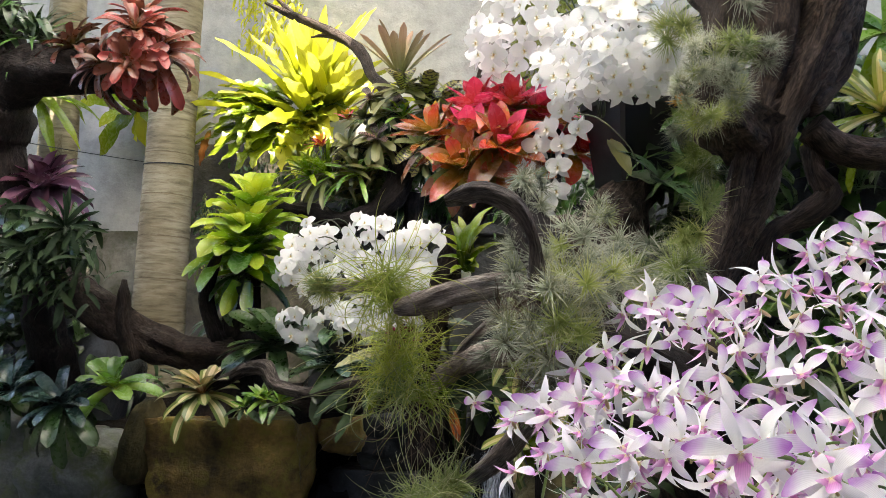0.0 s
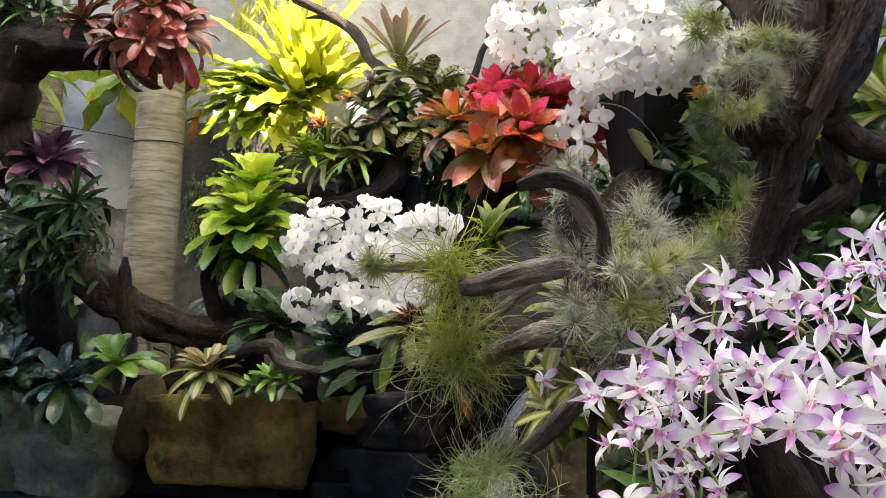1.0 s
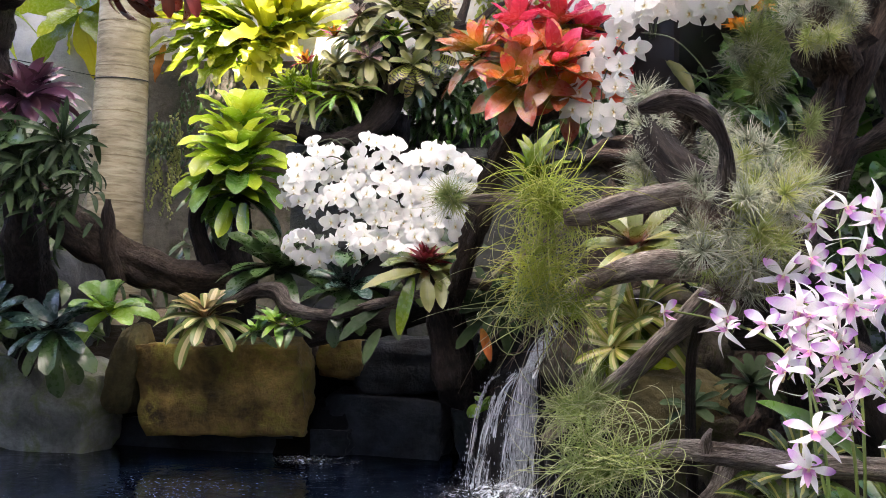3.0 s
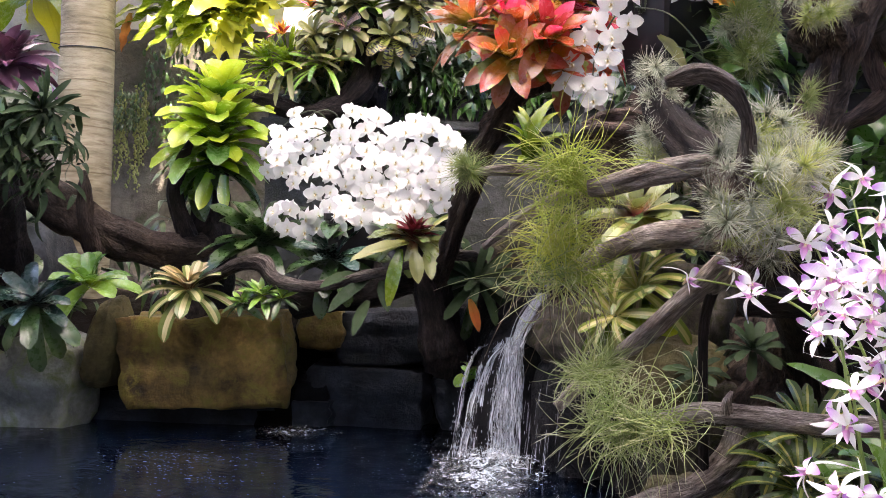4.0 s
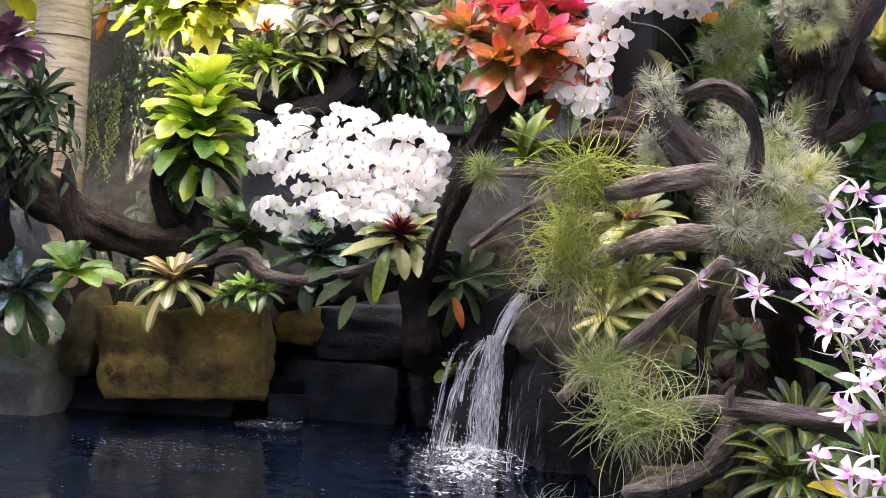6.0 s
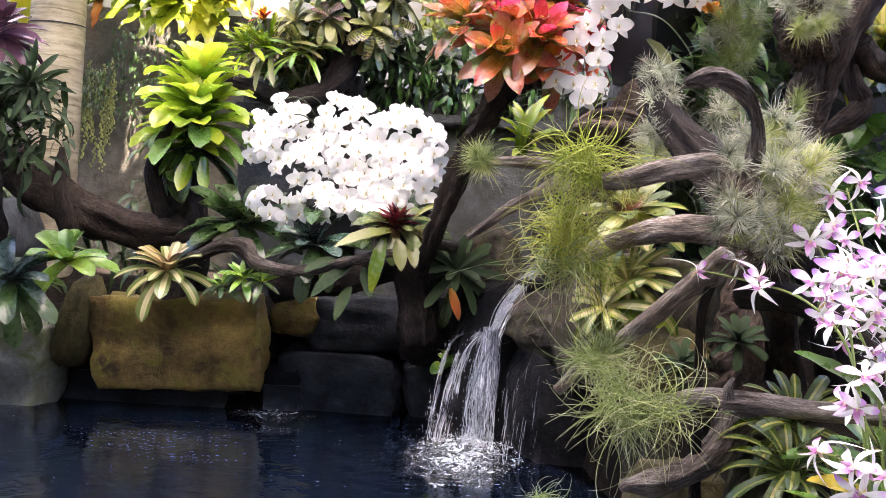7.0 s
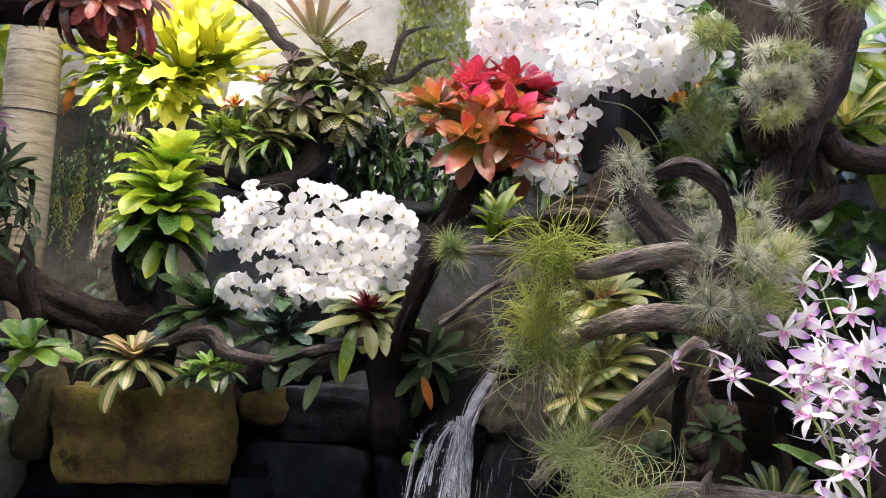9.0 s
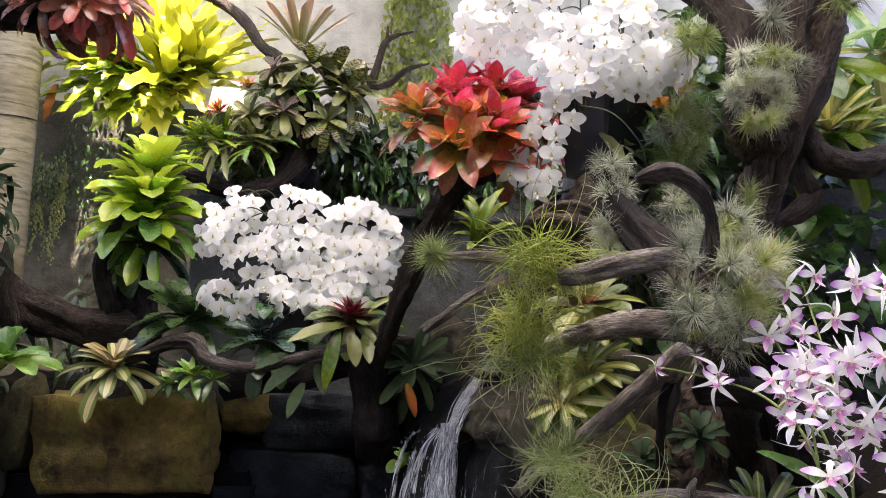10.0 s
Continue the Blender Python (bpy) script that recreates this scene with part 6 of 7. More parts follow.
def flower_mass(plant, lobes, gap, rnd, scale, front=(0, -1, 0.05), base=None):
    """Moth orchid flowers over rounded lobes; each arching stem serves the flowers next to its tip."""
    placed = []
    for c, r, n in lobes:
        c = Vector(c)
        tries = 0
        got = 0
        while got < n and tries < 4000:
            tries += 1
            d = Vector((rnd.gauss(0, 1), rnd.gauss(0, 1), rnd.gauss(0, 1))).normalized()
            if d.y > 0.35 or d.z < -0.8:
                continue
            k = rnd.uniform(0.68, 1.12)
            p = c + Vector((d.x * r[0] * k, d.y * r[1] * k, d.z * r[2] * k))
            if any((p - q).length < gap for q, _ in placed):
                continue
            placed.append((p, d))
            got += 1
    for p, d in placed:
        face = Vector((d.x * 0.7, d.y * 0.5, d.z * 0.35)) + Vector(front) + Vector((rnd.gauss(0, 0.45), rnd.uniform(-0.2, 0.3), rnd.gauss(-0.05, 0.32)))
        put_flower(plant, MOTH, p, face, rnd, scale * rnd.uniform(0.86, 1.1))
    for k in range(0, len(placed), 7):
        p, d = placed[k]
        b = Vector(base) + Vector((rnd.uniform(-0.08, 0.08), rnd.uniform(-0.04, 0.04), 0))
        top = b.lerp(p, 0.6) + Vector((0, 0.05, 0.22 * min(1, (p - b).length * 2)))
        stem(plant, [b, b.lerp(top, 0.5) + Vector((0, 0.02, 0.06)), top, p.lerp(top, 0.35) + Vector((0, 0.02, 0.03)), p + Vector((0, 0.012, 0))], 0.0035, 0.0018, M_STEM_DK)
    return placed


def square_ring(bm, half, z):
    ring = []
    for sx, sy in ((-1, -1), (1, -1), (1, 1), (-1, 1)):
        for ox, oy in ((0.9, 1), (1, 0.9)) if sx * sy < 0 else ((1, 0.9), (0.9, 1)):
            ring.append(bm.verts.new((sx * half * ox, sy * half * oy, z)))
    return ring


def square_shell(name, prof, mat, parent, caps):
    bm = bmesh.new()
    rings = [square_ring(bm, half / 2, z) for half, z in prof]
    for a, b in zip(rings, rings[1:]):
        for k in range(8):
            bm.faces.new((a[k], a[(k + 1) % 8], b[(k + 1) % 8], b[k]))
    if caps:
        bm.faces.new(rings[0][::-1])
        bm.faces.new(rings[-1])
    bmesh.ops.recalc_face_normals(bm, faces=bm.faces)
    me = bpy.data.meshes.new(name)
    bm.to_mesh(me)
    bm.free()
    me.materials.append(mat)
    return child(name, me, parent)


def planter(loc, top, foot, height, label, turn=8):
    """A square tapered pot with a rim and soil."""
    pot = thing("planter", loc, label, "planter", "black planters")
    pot.rotation_euler = (0, 0, radians(turn))
    square_shell("body", [(foot, 0), (top, height), (top * 0.93, height), (foot * 0.93, 0.02)], M_POT, pot, True)
    square_shell("rim", [(top * 1.01, height - 0.012), (top * 1.07, height - 0.008), (top * 1.07, height + 0.014), (top * 0.95, height + 0.014), (top * 0.94, height - 0.01)], M_POT, pot, False)
    square_shell("soil", [(top * 0.92, height - 0.06), (top * 0.92, height - 0.03)], M_SOIL, pot, True)
    return pot


planter((1.04, 2.42, 1.25), 0.235, 0.17, 0.25, "black tapered square plastic planter on the stump", 36)
planter((0.7, 2.62, 1.3), 0.24, 0.18, 0.24, "black tapered square plastic planter behind the red bromeliads")
planter((0.0, 2.9, 0.62), 0.2, 0.15, 0.2, "black tapered plastic planter under the white orchids")
planter((0.24, 2.94, 0.62), 0.2, 0.15, 0.2, "black tapered plastic planter under the white orchids")

rnd = random.Random(11)
low_orchid = thing("moth_orchid", (0.08, 2.88, 0.8), "dense mass of white moth orchids in black pots", "orchid", "white moth orchids")
flower_mass(low_orchid, [((-0.24, 2.94, 1.09), (0.1, 0.08, 0.11), 17), ((-0.28, 2.9, 1.02), (0.06, 0.06, 0.07), 7), ((-0.1, 2.9, 0.97), (0.12, 0.08, 0.09), 14), ((-0.2, 2.84, 0.81), (0.1, 0.06, 0.055), 11), ((0.02, 2.94, 1.12), (0.12, 0.09, 0.11), 21), ((0.04, 2.88, 1.0), (0.16, 0.09, 0.08), 18), ((0.22, 2.93, 1.11), (0.14, 0.09, 0.075), 18), ((0.34, 2.92, 1.04), (0.05, 0.07, 0.1), 8), ((0.24, 2.9, 1.0), (0.1, 0.07, 0.07), 9), ((0.05, 2.84, 0.87), (0.11, 0.05, 0.075), 10), ((0.2, 2.84, 0.89), (0.07, 0.05, 0.08), 6), ((-0.06, 2.84, 0.84), (0.04, 0.03, 0.05), 3), ((0.04, 2.8, 0.81), (0.1, 0.04, 0.05), 8), ((0.2, 2.8, 0.82), (0.08, 0.04, 0.06), 6), ((0.3, 2.82, 0.92), (0.06, 0.04, 0.07), 6)], 0.043, rnd, 0.95, base=(0.08, 2.94, 0.8))
for k, x in enumerate((-0.06, 0.05, 0.2, 0.3)):
    rosette(low_orchid, (x, 2.86, 0.8), (0, -0.4, 1), 6, 0.2, 0.07, [M_ORCHID_LEAF], inner=40, outer=0, droop=50, tip="oval", seed=90 + k)
high_orchid = thing("moth_orchid", (0.95, 2.16, 1.42), "cascade of white moth orchids in a black planter", "orchid", "white moth orchids")
flower_mass(high_orchid, [((0.68, 2.36, 1.72), (0.13, 0.12, 0.16), 26), ((0.62, 2.4, 1.64), (0.07, 0.07, 0.07), 7), ((0.86, 2.3, 1.76), (0.17, 0.16, 0.22), 33), ((1.02, 2.1, 1.6), (0.14, 0.13, 0.15), 27), ((1.1, 2.06, 1.52), (0.07, 0.08, 0.07), 7), ((0.91, 2.18, 1.56), (0.12, 0.09, 0.1), 14), ((1.06, 2.12, 1.53), (0.12, 0.08, 0.08), 14), ((1.0, 2.12, 1.48), (0.15, 0.06, 0.05), 12), ((1.03, 2.2, 1.84), (0.12, 0.12, 0.14), 14), ((1.15, 2.1, 1.52), (0.07, 0.06, 0.06), 8)], 0.048, rnd, 0.98, base=(1.02, 2.36, 1.45))
hang = [(0.846, 2.23, 1.442), (0.804, 2.24, 1.389), (0.899, 2.22, 1.383), (0.772, 2.24, 1.336), (0.852, 2.22, 1.336), (0.74, 2.25, 1.266), (0.841, 2.22, 1.272), (0.719, 2.26, 1.213), (0.772, 2.24, 1.203), (0.836, 2.23, 1.203), (0.804, 2.23, 1.155), (0.91, 2.24, 1.484)]
for p in hang:
    put_flower(high_orchid, MOTH, p, (rnd.uniform(-0.5, 0.3), -1, rnd.uniform(-0.3, 0.1)), rnd, rnd.uniform(0.92, 1.06))
stem(high_orchid, [(1.02, 2.36, 1.45), (0.97, 2.16, 1.56), (0.94, 2.26, 1.52), (0.87, 2.26, 1.43), (0.81, 2.26, 1.31), (0.8, 2.26, 1.18)], 0.0035, 0.002, M_STEM_DK)
stem(high_orchid, [(0.9, 2.1, 1.4), (0.98, 2.02, 1.36), (1.06, 2.02, 1.28), (1.08, 2.02, 1.22)], 0.002, 0.0015, M_STEM_DK, "tie")
rosette(high_orchid, (1.03, 2.4, 1.47), (0, 0.2, 1), 6, 0.2, 0.075, [M_ORCHID_LEAF], inner=40, outer=-10, droop=60, tip="oval", seed=95)
dark_leaf = thing("moth_orchid", (1.14, 2.16, 1.18), "broad dark green orchid leaves on the shaded stump", "orchid")
rosette(dark_leaf, (1.12, 2.12, 1.2), (0.3, -0.4, 0.8), 3, 0.2, 0.075, [M_ORCHID_LEAF], inner=20, outer=-5, droop=40, tip="oval", seed=96)


# ---- cane orchids ----
def cane_spray(plant, points, start, n, rnd, scale=1.0, reach=0.045, spread=1.0):
    """A flower stem with flowers standing off on thin stalks round it."""
    stem(plant, points, 0.003, 0.0018, M_STEM)
    path, _ = smooth_path(points, [1] * len(points), 0.01)
    path = [Vector(p) for p in path]
    for k in range(n):
        s = start + (1 - start) * (k + rnd.uniform(-0.2, 0.2)) / max(1, n - 1)
        i = int(max(0, min(0.999, s)) * (len(path) - 1))
        p = path[i]
        t = (path[min(i + 2, len(path) - 1)] - path[max(i - 2, 0)]).normalized()
        side = t.cross(Vector((0, 0, 1)))
        side = side.normalized() if side.length > 0.05 else Vector((1, 0, 0))
        a = (k % 3 - 1) * 1.25 + rnd.uniform(-0.5, 0.5)
        d = (side * math.sin(a) * (1 if side.x > 0 else -1) * spread + Vector((0, -0.75, 0.35)) * math.cos(a) + Vector((0, -0.25, 0.1))).normalized()
        q = p + d * reach * rnd.uniform(0.8, 1.3) + Vector((0, 0, -0.006))
        face = d * 0.9 + Vector((-0.1, -0.5, -0.15)) + Vector((rnd.gauss(0, 1.0), rnd.uniform(-0.2, 0.8), rnd.gauss(0, 0.6)))
        put_flower(plant, CANE, q, face, rnd, scale * rnd.uniform(0.88, 1.12), 0.45)
        stem(plant, [p, p.lerp(q, 0.5) + Vector((0, 0, 0.008)), q - face.normalized() * 0.012], 0.0013, 0.0013, M_STEM, "flower_stalk", 5)


canes = thing("cane_orchid", (1.2, 0.8, 0.12), "cane orchid with arching sprays of white and pink-tipped flowers", "orchid")
rnd = random.Random(21)
SPRAYS = [
    ([(1.08, 0.8, 0.12), (1.07, 0.82, 0.35), (1.06, 0.88, 0.52), (1.03, 1.0, 0.6), (0.96, 1.12, 0.63), (0.87, 1.16, 0.645)], 0.42, 10),
    ([(1.09, 0.78, 0.12), (1.06, 0.78, 0.36), (1.04, 0.8, 0.47), (1.04, 0.84, 0.56), (1.06, 0.95, 0.66)], 0.55, 8),
    ([(1.12, 0.85, 0.12), (1.13, 0.88, 0.4), (1.14, 0.95, 0.58), (1.15, 1.05, 0.7), (1.17, 1.18, 0.82)], 0.5, 11),
    ([(1.12, 0.84, 0.12), (1.12, 0.9, 0.45), (1.1, 1.0, 0.6), (1.08, 1.08, 0.7), (1.08, 1.14, 0.74)], 0.6, 9),
    ([(1.02, 0.72, 0.1), (1.03, 0.74, 0.25), (1.01, 0.75, 0.36), (0.97, 0.75, 0.38)], 0.6, 7),
    ([(1.3, 0.6, 0.1), (1.31, 0.62, 0.4), (1.28, 0.66, 0.6), (1.2, 0.76, 0.68), (1.1, 0.86, 0.66), (1.0, 0.92, 0.63)], 0.38, 16),
    ([(1.32, 0.6, 0.1), (1.34, 0.64, 0.45), (1.32, 0.72, 0.65), (1.26, 0.86, 0.76), (1.18, 1.02, 0.8)], 0.42, 15),
    ([(1.34, 0.55, 0.1), (1.36, 0.55, 0.4), (1.33, 0.54, 0.56), (1.24, 0.58, 0.62), (1.12, 0.66, 0.6)], 0.42, 13),
    ([(1.36, 0.56, 0.1), (1.4, 0.58, 0.45), (1.4, 0.64, 0.66), (1.36, 0.76, 0.78), (1.3, 0.9, 0.83)], 0.45, 12),
    ([(1.4, 0.62, 0.1), (1.46, 0.7, 0.5), (1.48, 0.84, 0.72), (1.46, 1.0, 0.84), (1.42, 1.15, 0.92)], 0.5, 12),
    ([(1.42, 0.66, 0.1), (1.5, 0.8, 0.6), (1.54, 0.98, 0.84), (1.52, 1.12, 0.95)], 0.6, 9),
    ([(1.37, 0.48, 0.1), (1.4, 0.44, 0.42), (1.38, 0.44, 0.58), (1.32, 0.48, 0.66)], 0.55, 8),
    ([(1.2, 0.8, 0.1), (1.2, 0.8, 0.4), (1.14, 0.84, 0.54), (1.06, 0.86, 0.58)], 0.5, 8),
    ([(1.42, 0.4, 0.1), (1.44, 0.36, 0.4), (1.4, 0.34, 0.58), (1.33, 0.38, 0.64), (1.26, 0.46, 0.64)], 0.5, 9),
    ([(1.46, 0.5, 0.1), (1.5, 0.5, 0.45), (1.48, 0.54, 0.66), (1.42, 0.62, 0.75)], 0.5, 9),
]
for pts, start, n in SPRAYS:
    close = pts[0][1] < 0.7
    cane_spray(canes, pts, start, int(n * (1.75 if close else 1.0)), rnd, 0.88 if close else 0.81)
for k, (c, ax, ln) in enumerate([((1.12, 0.84, 0.12), (0.1, -0.2, 1), 0.24), ((1.18, 0.9, 0.14), (0.2, -0.3, 1), 0.3), ((1.3, 0.7, 0.15), (0, -0.2, 1), 0.36), ((1.42, 0.66, 0.15), (0.2, -0.2, 1), 0.36)]):
    rosette(canes, c, ax, 9, ln, 0.045, [M_CANE_LEAF], inner=80, outer=20, droop=55, tip="oval", seed=100 + k)


for k, (base, tip, w, mat) in enumerate([((0.23, 2.66, 0.73), (0.05, 2.58, 0.663), 0.055, M_OLIVE), ((0.205, 2.64, 0.71), (0.175, 2.59, 0.516), 0.05, M_FERN_LOW), ((0.254, 2.62, 0.7), (0.272, 2.58, 0.599), 0.05, M_OLIVE), ((0.293, 2.64, 0.7), (0.317, 2.58, 0.611), 0.045, M_OLIVE), ((0.3, 2.68, 0.745), (0.418, 2.62, 0.735), 0.04, M_OLIVE), ((0.3, 2.7, 0.78), (0.394, 2.66, 0.835), 0.035, M_VARIEG), ((0.2, 2.7, 0.75), (0.09, 2.66, 0.745), 0.045, M_TRICOLOR)]):
    leaf_between(crimson, base, tip, w, mat, 20 + k, 30)
for k, (base, tip, w) in enumerate([((0.094, 2.68, 0.6), (-0.021, 2.58, 0.492), 0.055), ((0.143, 2.66, 0.6), (0.173, 2.58, 0.501), 0.05), ((0.1, 2.64, 0.53), (0.061, 2.58, 0.418), 0.042), ((0.05, 2.7, 0.62), (-0.06, 2.62, 0.57), 0.05)]):
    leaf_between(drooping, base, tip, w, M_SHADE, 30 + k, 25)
leaf_between(old, (0.444, 2.62, 0.548), (0.478, 2.6, 0.445), 0.034, M_FERN_OLD, 40, 10)
leaf_between(dark_leaf, (1.035, 2.3, 1.265), (1.2, 2.27, 1.185), 0.075, M_ORCHID_LEAF, 7)
leaf_between(dark_leaf, (0.985, 2.22, 1.35), (1.05, 2.15, 1.235), 0.045, M_OLIVE, 8)
leaf_between(canes, (1.15, 0.95, 0.43), (0.995, 0.93, 0.51), 0.04, M_CANE_LEAF, 1)
leaf_between(canes, (1.1, 0.84, 0.29), (0.965, 0.78, 0.33), 0.038, M_YELLOW_LEAF, 2)
leaf_between(canes, (1.13, 0.86, 0.3), (1.075, 0.82, 0.41), 0.05, M_CANE_LEAF, 3)
leaf_between(canes, (1.08, 0.9, 0.25), (1.01, 0.86, 0.38), 0.035, M_CANE_LEAF, 4)
leaf_between(canes, (1.1, 0.82, 0.24), (1.0, 0.76, 0.26), 0.03, M_CANE_LEAF, 5, 40)


# ---- air plants ----
def tuft_mesh(seed, n, length, width, mat, spread=1.25, droop=0.35):
    r = random.Random(seed)
    pieces = []
    for k in range(n):
        a = k * 2.399963 + r.uniform(-0.3, 0.3)
        e = spread * math.sqrt((k + 0.5) / n)
        ln = length * r.uniform(0.7, 1.1)
        d = Vector((math.cos(a) * math.sin(e), math.sin(a) * math.sin(e), math.cos(e)))
        out = Vector((math.cos(a), math.sin(a), 0))
        side = d.cross(out)
        side = side.normalized() if side.length > 0.05 else Vector((-math.sin(a), math.cos(a), 0))
        verts, uvs = [], []
        bend = r.uniform(-0.35, droop + 0.35)
        sway = Vector((r.gauss(0, 1), r.gauss(0, 1), r.gauss(0, 1))) * 0.32
        for i in range(5):
            s = i / 4
            p = d * ln * s + ((out * 0.6 - Vector((0, 0, 0.5))) * bend + sway) * ln * s * s
            w = width * (1 - s) ** 0.8 / 2 + 0.0002
            verts += [p - side * w, p + d.cross(side) * w * 0.7, p + side * w]
            uvs += [(0, s), (0.5, s), (1, s)]
        faces = []
        for i in range(4):
            for j in range(2):
                faces.append((3 * i + j, 3 * i + j + 1, 3 * i + j + 4, 3 * i + j + 3))
        pieces.append((verts, faces, uvs))
    v, f, u = join_parts(pieces)
    return make_mesh("tuft", v, f, [mat], u)


TUFTS = {"silver": [tuft_mesh(k, 76, 0.048, 0.0027, M_AIR, 1.5) for k in range(4)], "light": [tuft_mesh(10 + k, 72, 0.05, 0.0026, M_AIR_LT, 1.45) for k in range(3)], "fine": [tuft_mesh(20 + k, 90, 0.044, 0.0018, M_AIR, 1.65) for k in range(3)], "olive": [tuft_mesh(30 + k, 90, 0.05, 0.0019, M_AIR_OLIVE, 1.65) for k in range(3)], "dry": [tuft_mesh(40 + k, 60, 0.05, 0.0016, M_ROOTS, 1.7, 0.8) for k in range(2)]}


def air_clump(core, n, kinds, label, seed, radius=0.03, scale=1.0, front=0.35):
    """Tufts standing out all round a line of core points with radii."""
    r = random.Random(seed)
    base = Vector(core[0][:3])
    plant = thing("air_plant", base, label, "air plant", "air plants")
    for k in range(n):
        i = r.randrange(len(core))
        c = Vector(core[i][:3])
        if i + 1 < len(core):
            c = c.lerp(Vector(core[i + 1][:3]), r.random())
        d = Vector((r.gauss(0, 1), r.gauss(0, 1) - front * 2, r.gauss(0, 1) + 0.15)).normalized()
        p = c + d * radius * r.uniform(0.6, 1.3)
        kind = TUFTS[kinds[r.randrange(len(kinds))]]
        m = Matrix.Translation(p - base) @ axis_turn(d, r.uniform(0, 6.28)) @ Matrix.Scale(scale * r.uniform(0.65, 1.15), 4)
        child("tuft", kind[r.randrange(len(kind))], plant, m)
    return plant


SILVER = "silvery spiky air plants clustered on driftwood"
air_clump([(0.93, 1.14, 0.8), (0.99, 1.12, 0.79), (1.04, 1.14, 0.82), (1.08, 1.18, 0.84)], 32, ["silver", "silver", "light"], SILVER, 1, 0.045, 0.9)
air_clump([(0.92, 1.13, 0.76), (0.98, 1.12, 0.72), (1.03, 1.13, 0.75)], 34, ["silver", "silver", "silver", "light", "dry"], SILVER + " around a root hub", 2, 0.05, 0.9)
air_clump([(0.9, 1.16, 0.85), (0.98, 1.16, 0.88), (1.02, 1.18, 0.92)], 9, ["light", "silver", "silver"], "pale yellow-green spiky air plants on a driftwood hub", 3, 0.025, 0.85)
air_clump([(1.07, 1.2, 0.85), (1.12, 1.22, 0.88)], 6, ["light", "silver"], SILVER, 4, 0.025, 0.95)
air_clump([(0.87, 1.57, 1.11), (0.88, 1.55, 1.04), (0.89, 1.53, 0.96)], 38, ["fine", "fine", "silver"], "frosted silver air plants on a driftwood stub", 5, 0.036, 0.8)
air_clump([(0.89, 1.53, 0.94), (0.88, 1.53, 0.88)], 7, ["light", "fine"], "pale air plants below a driftwood stub", 6, 0.03)
KNOT = [(1.254 + 0.062 * math.cos(a), 1.64, 1.311 + 0.06 * math.sin(a)) for a in np.linspace(0, 2 * math.pi, 15)]
air_clump(KNOT, 58, ["fine", "fine", "silver", "light"], "ring of silvery air plants round a knot of the trunk", 7, 0.014, 0.72, 0.15)
air_clump([(1.225, 1.6, 1.26), (1.26, 1.6, 1.255)], 4, ["light"], "yellow-green air plants below the ring on the knot", 19, 0.012, 0.75)
air_clump([(1.237, 1.7, 1.42), (1.3, 1.68, 1.43), (1.37, 1.7, 1.42)], 28, ["olive", "fine", "light", "fine"], SILVER, 8, 0.028, 0.8)
air_clump([(1.31, 1.75, 1.5), (1.32, 1.76, 1.56), (1.35, 1.77, 1.66)], 9, ["silver", "olive"], SILVER, 9, 0.035)
air_clump([(1.2, 2.22, 1.34), (1.23, 2.22, 1.42), (1.28, 2.22, 1.47), (1.28, 2.22, 1.38), (1.23, 2.22, 1.28), (1.27, 2.22, 1.31)], 44, ["olive", "olive", "fine"], "dense olive-grey air plants hanging on the trunk", 10, 0.05, 1.0)
air_clump([(1.27, 1.72, 1.12), (1.23, 1.7, 1.06), (1.21, 1.7, 1.02)], 9, ["light", "olive"], "yellow-green air plants at the foot of the trunk", 12, 0.025, 0.85)
air_clump([(1.12, 1.95, 1.04), (1.16, 1.85, 0.98), (1.2, 1.75, 0.92)], 18, ["silver", "olive", "fine"], "silvery air plants between the trunk and the stump", 13, 0.045, 0.9)
air_clump([(1.08, 1.6, 0.9), (1.14, 1.55, 0.86)], 8, ["silver", "fine"], SILVER, 14, 0.03, 0.75)
air_clump([(1.5, 1.78, 1.62), (1.56, 1.8, 1.68)], 10, ["olive", "dry"], "olive tufted air plants high on the trunk", 15, 0.04)
air_clump([(0.47, 1.4, 0.86)], 7, ["olive", "light"], "small spiky air plant at a branch tip", 16, 0.01, 0.9)
air_clump([(0.7, 1.4, 0.43), (0.76, 1.4, 0.46)], 6, ["olive", "light"], "small spiky air plants on a root tip", 17, 0.012, 1.1)
air_clump([(1.15, 1.92, 1.545), (1.195, 1.92, 1.56)], 6, ["olive", "light"], "green spiky air plants beside the white orchids", 18, 0.03, 1.35)
air_clump([(1.0, 1.56, 0.99), (1.045, 1.56, 1.03), (1.075, 1.56, 0.98), (1.04, 1.56, 0.91)], 16, ["silver", "light", "fine"], "pale air plants between the arch and the trunk", 20, 0.03, 0.8)


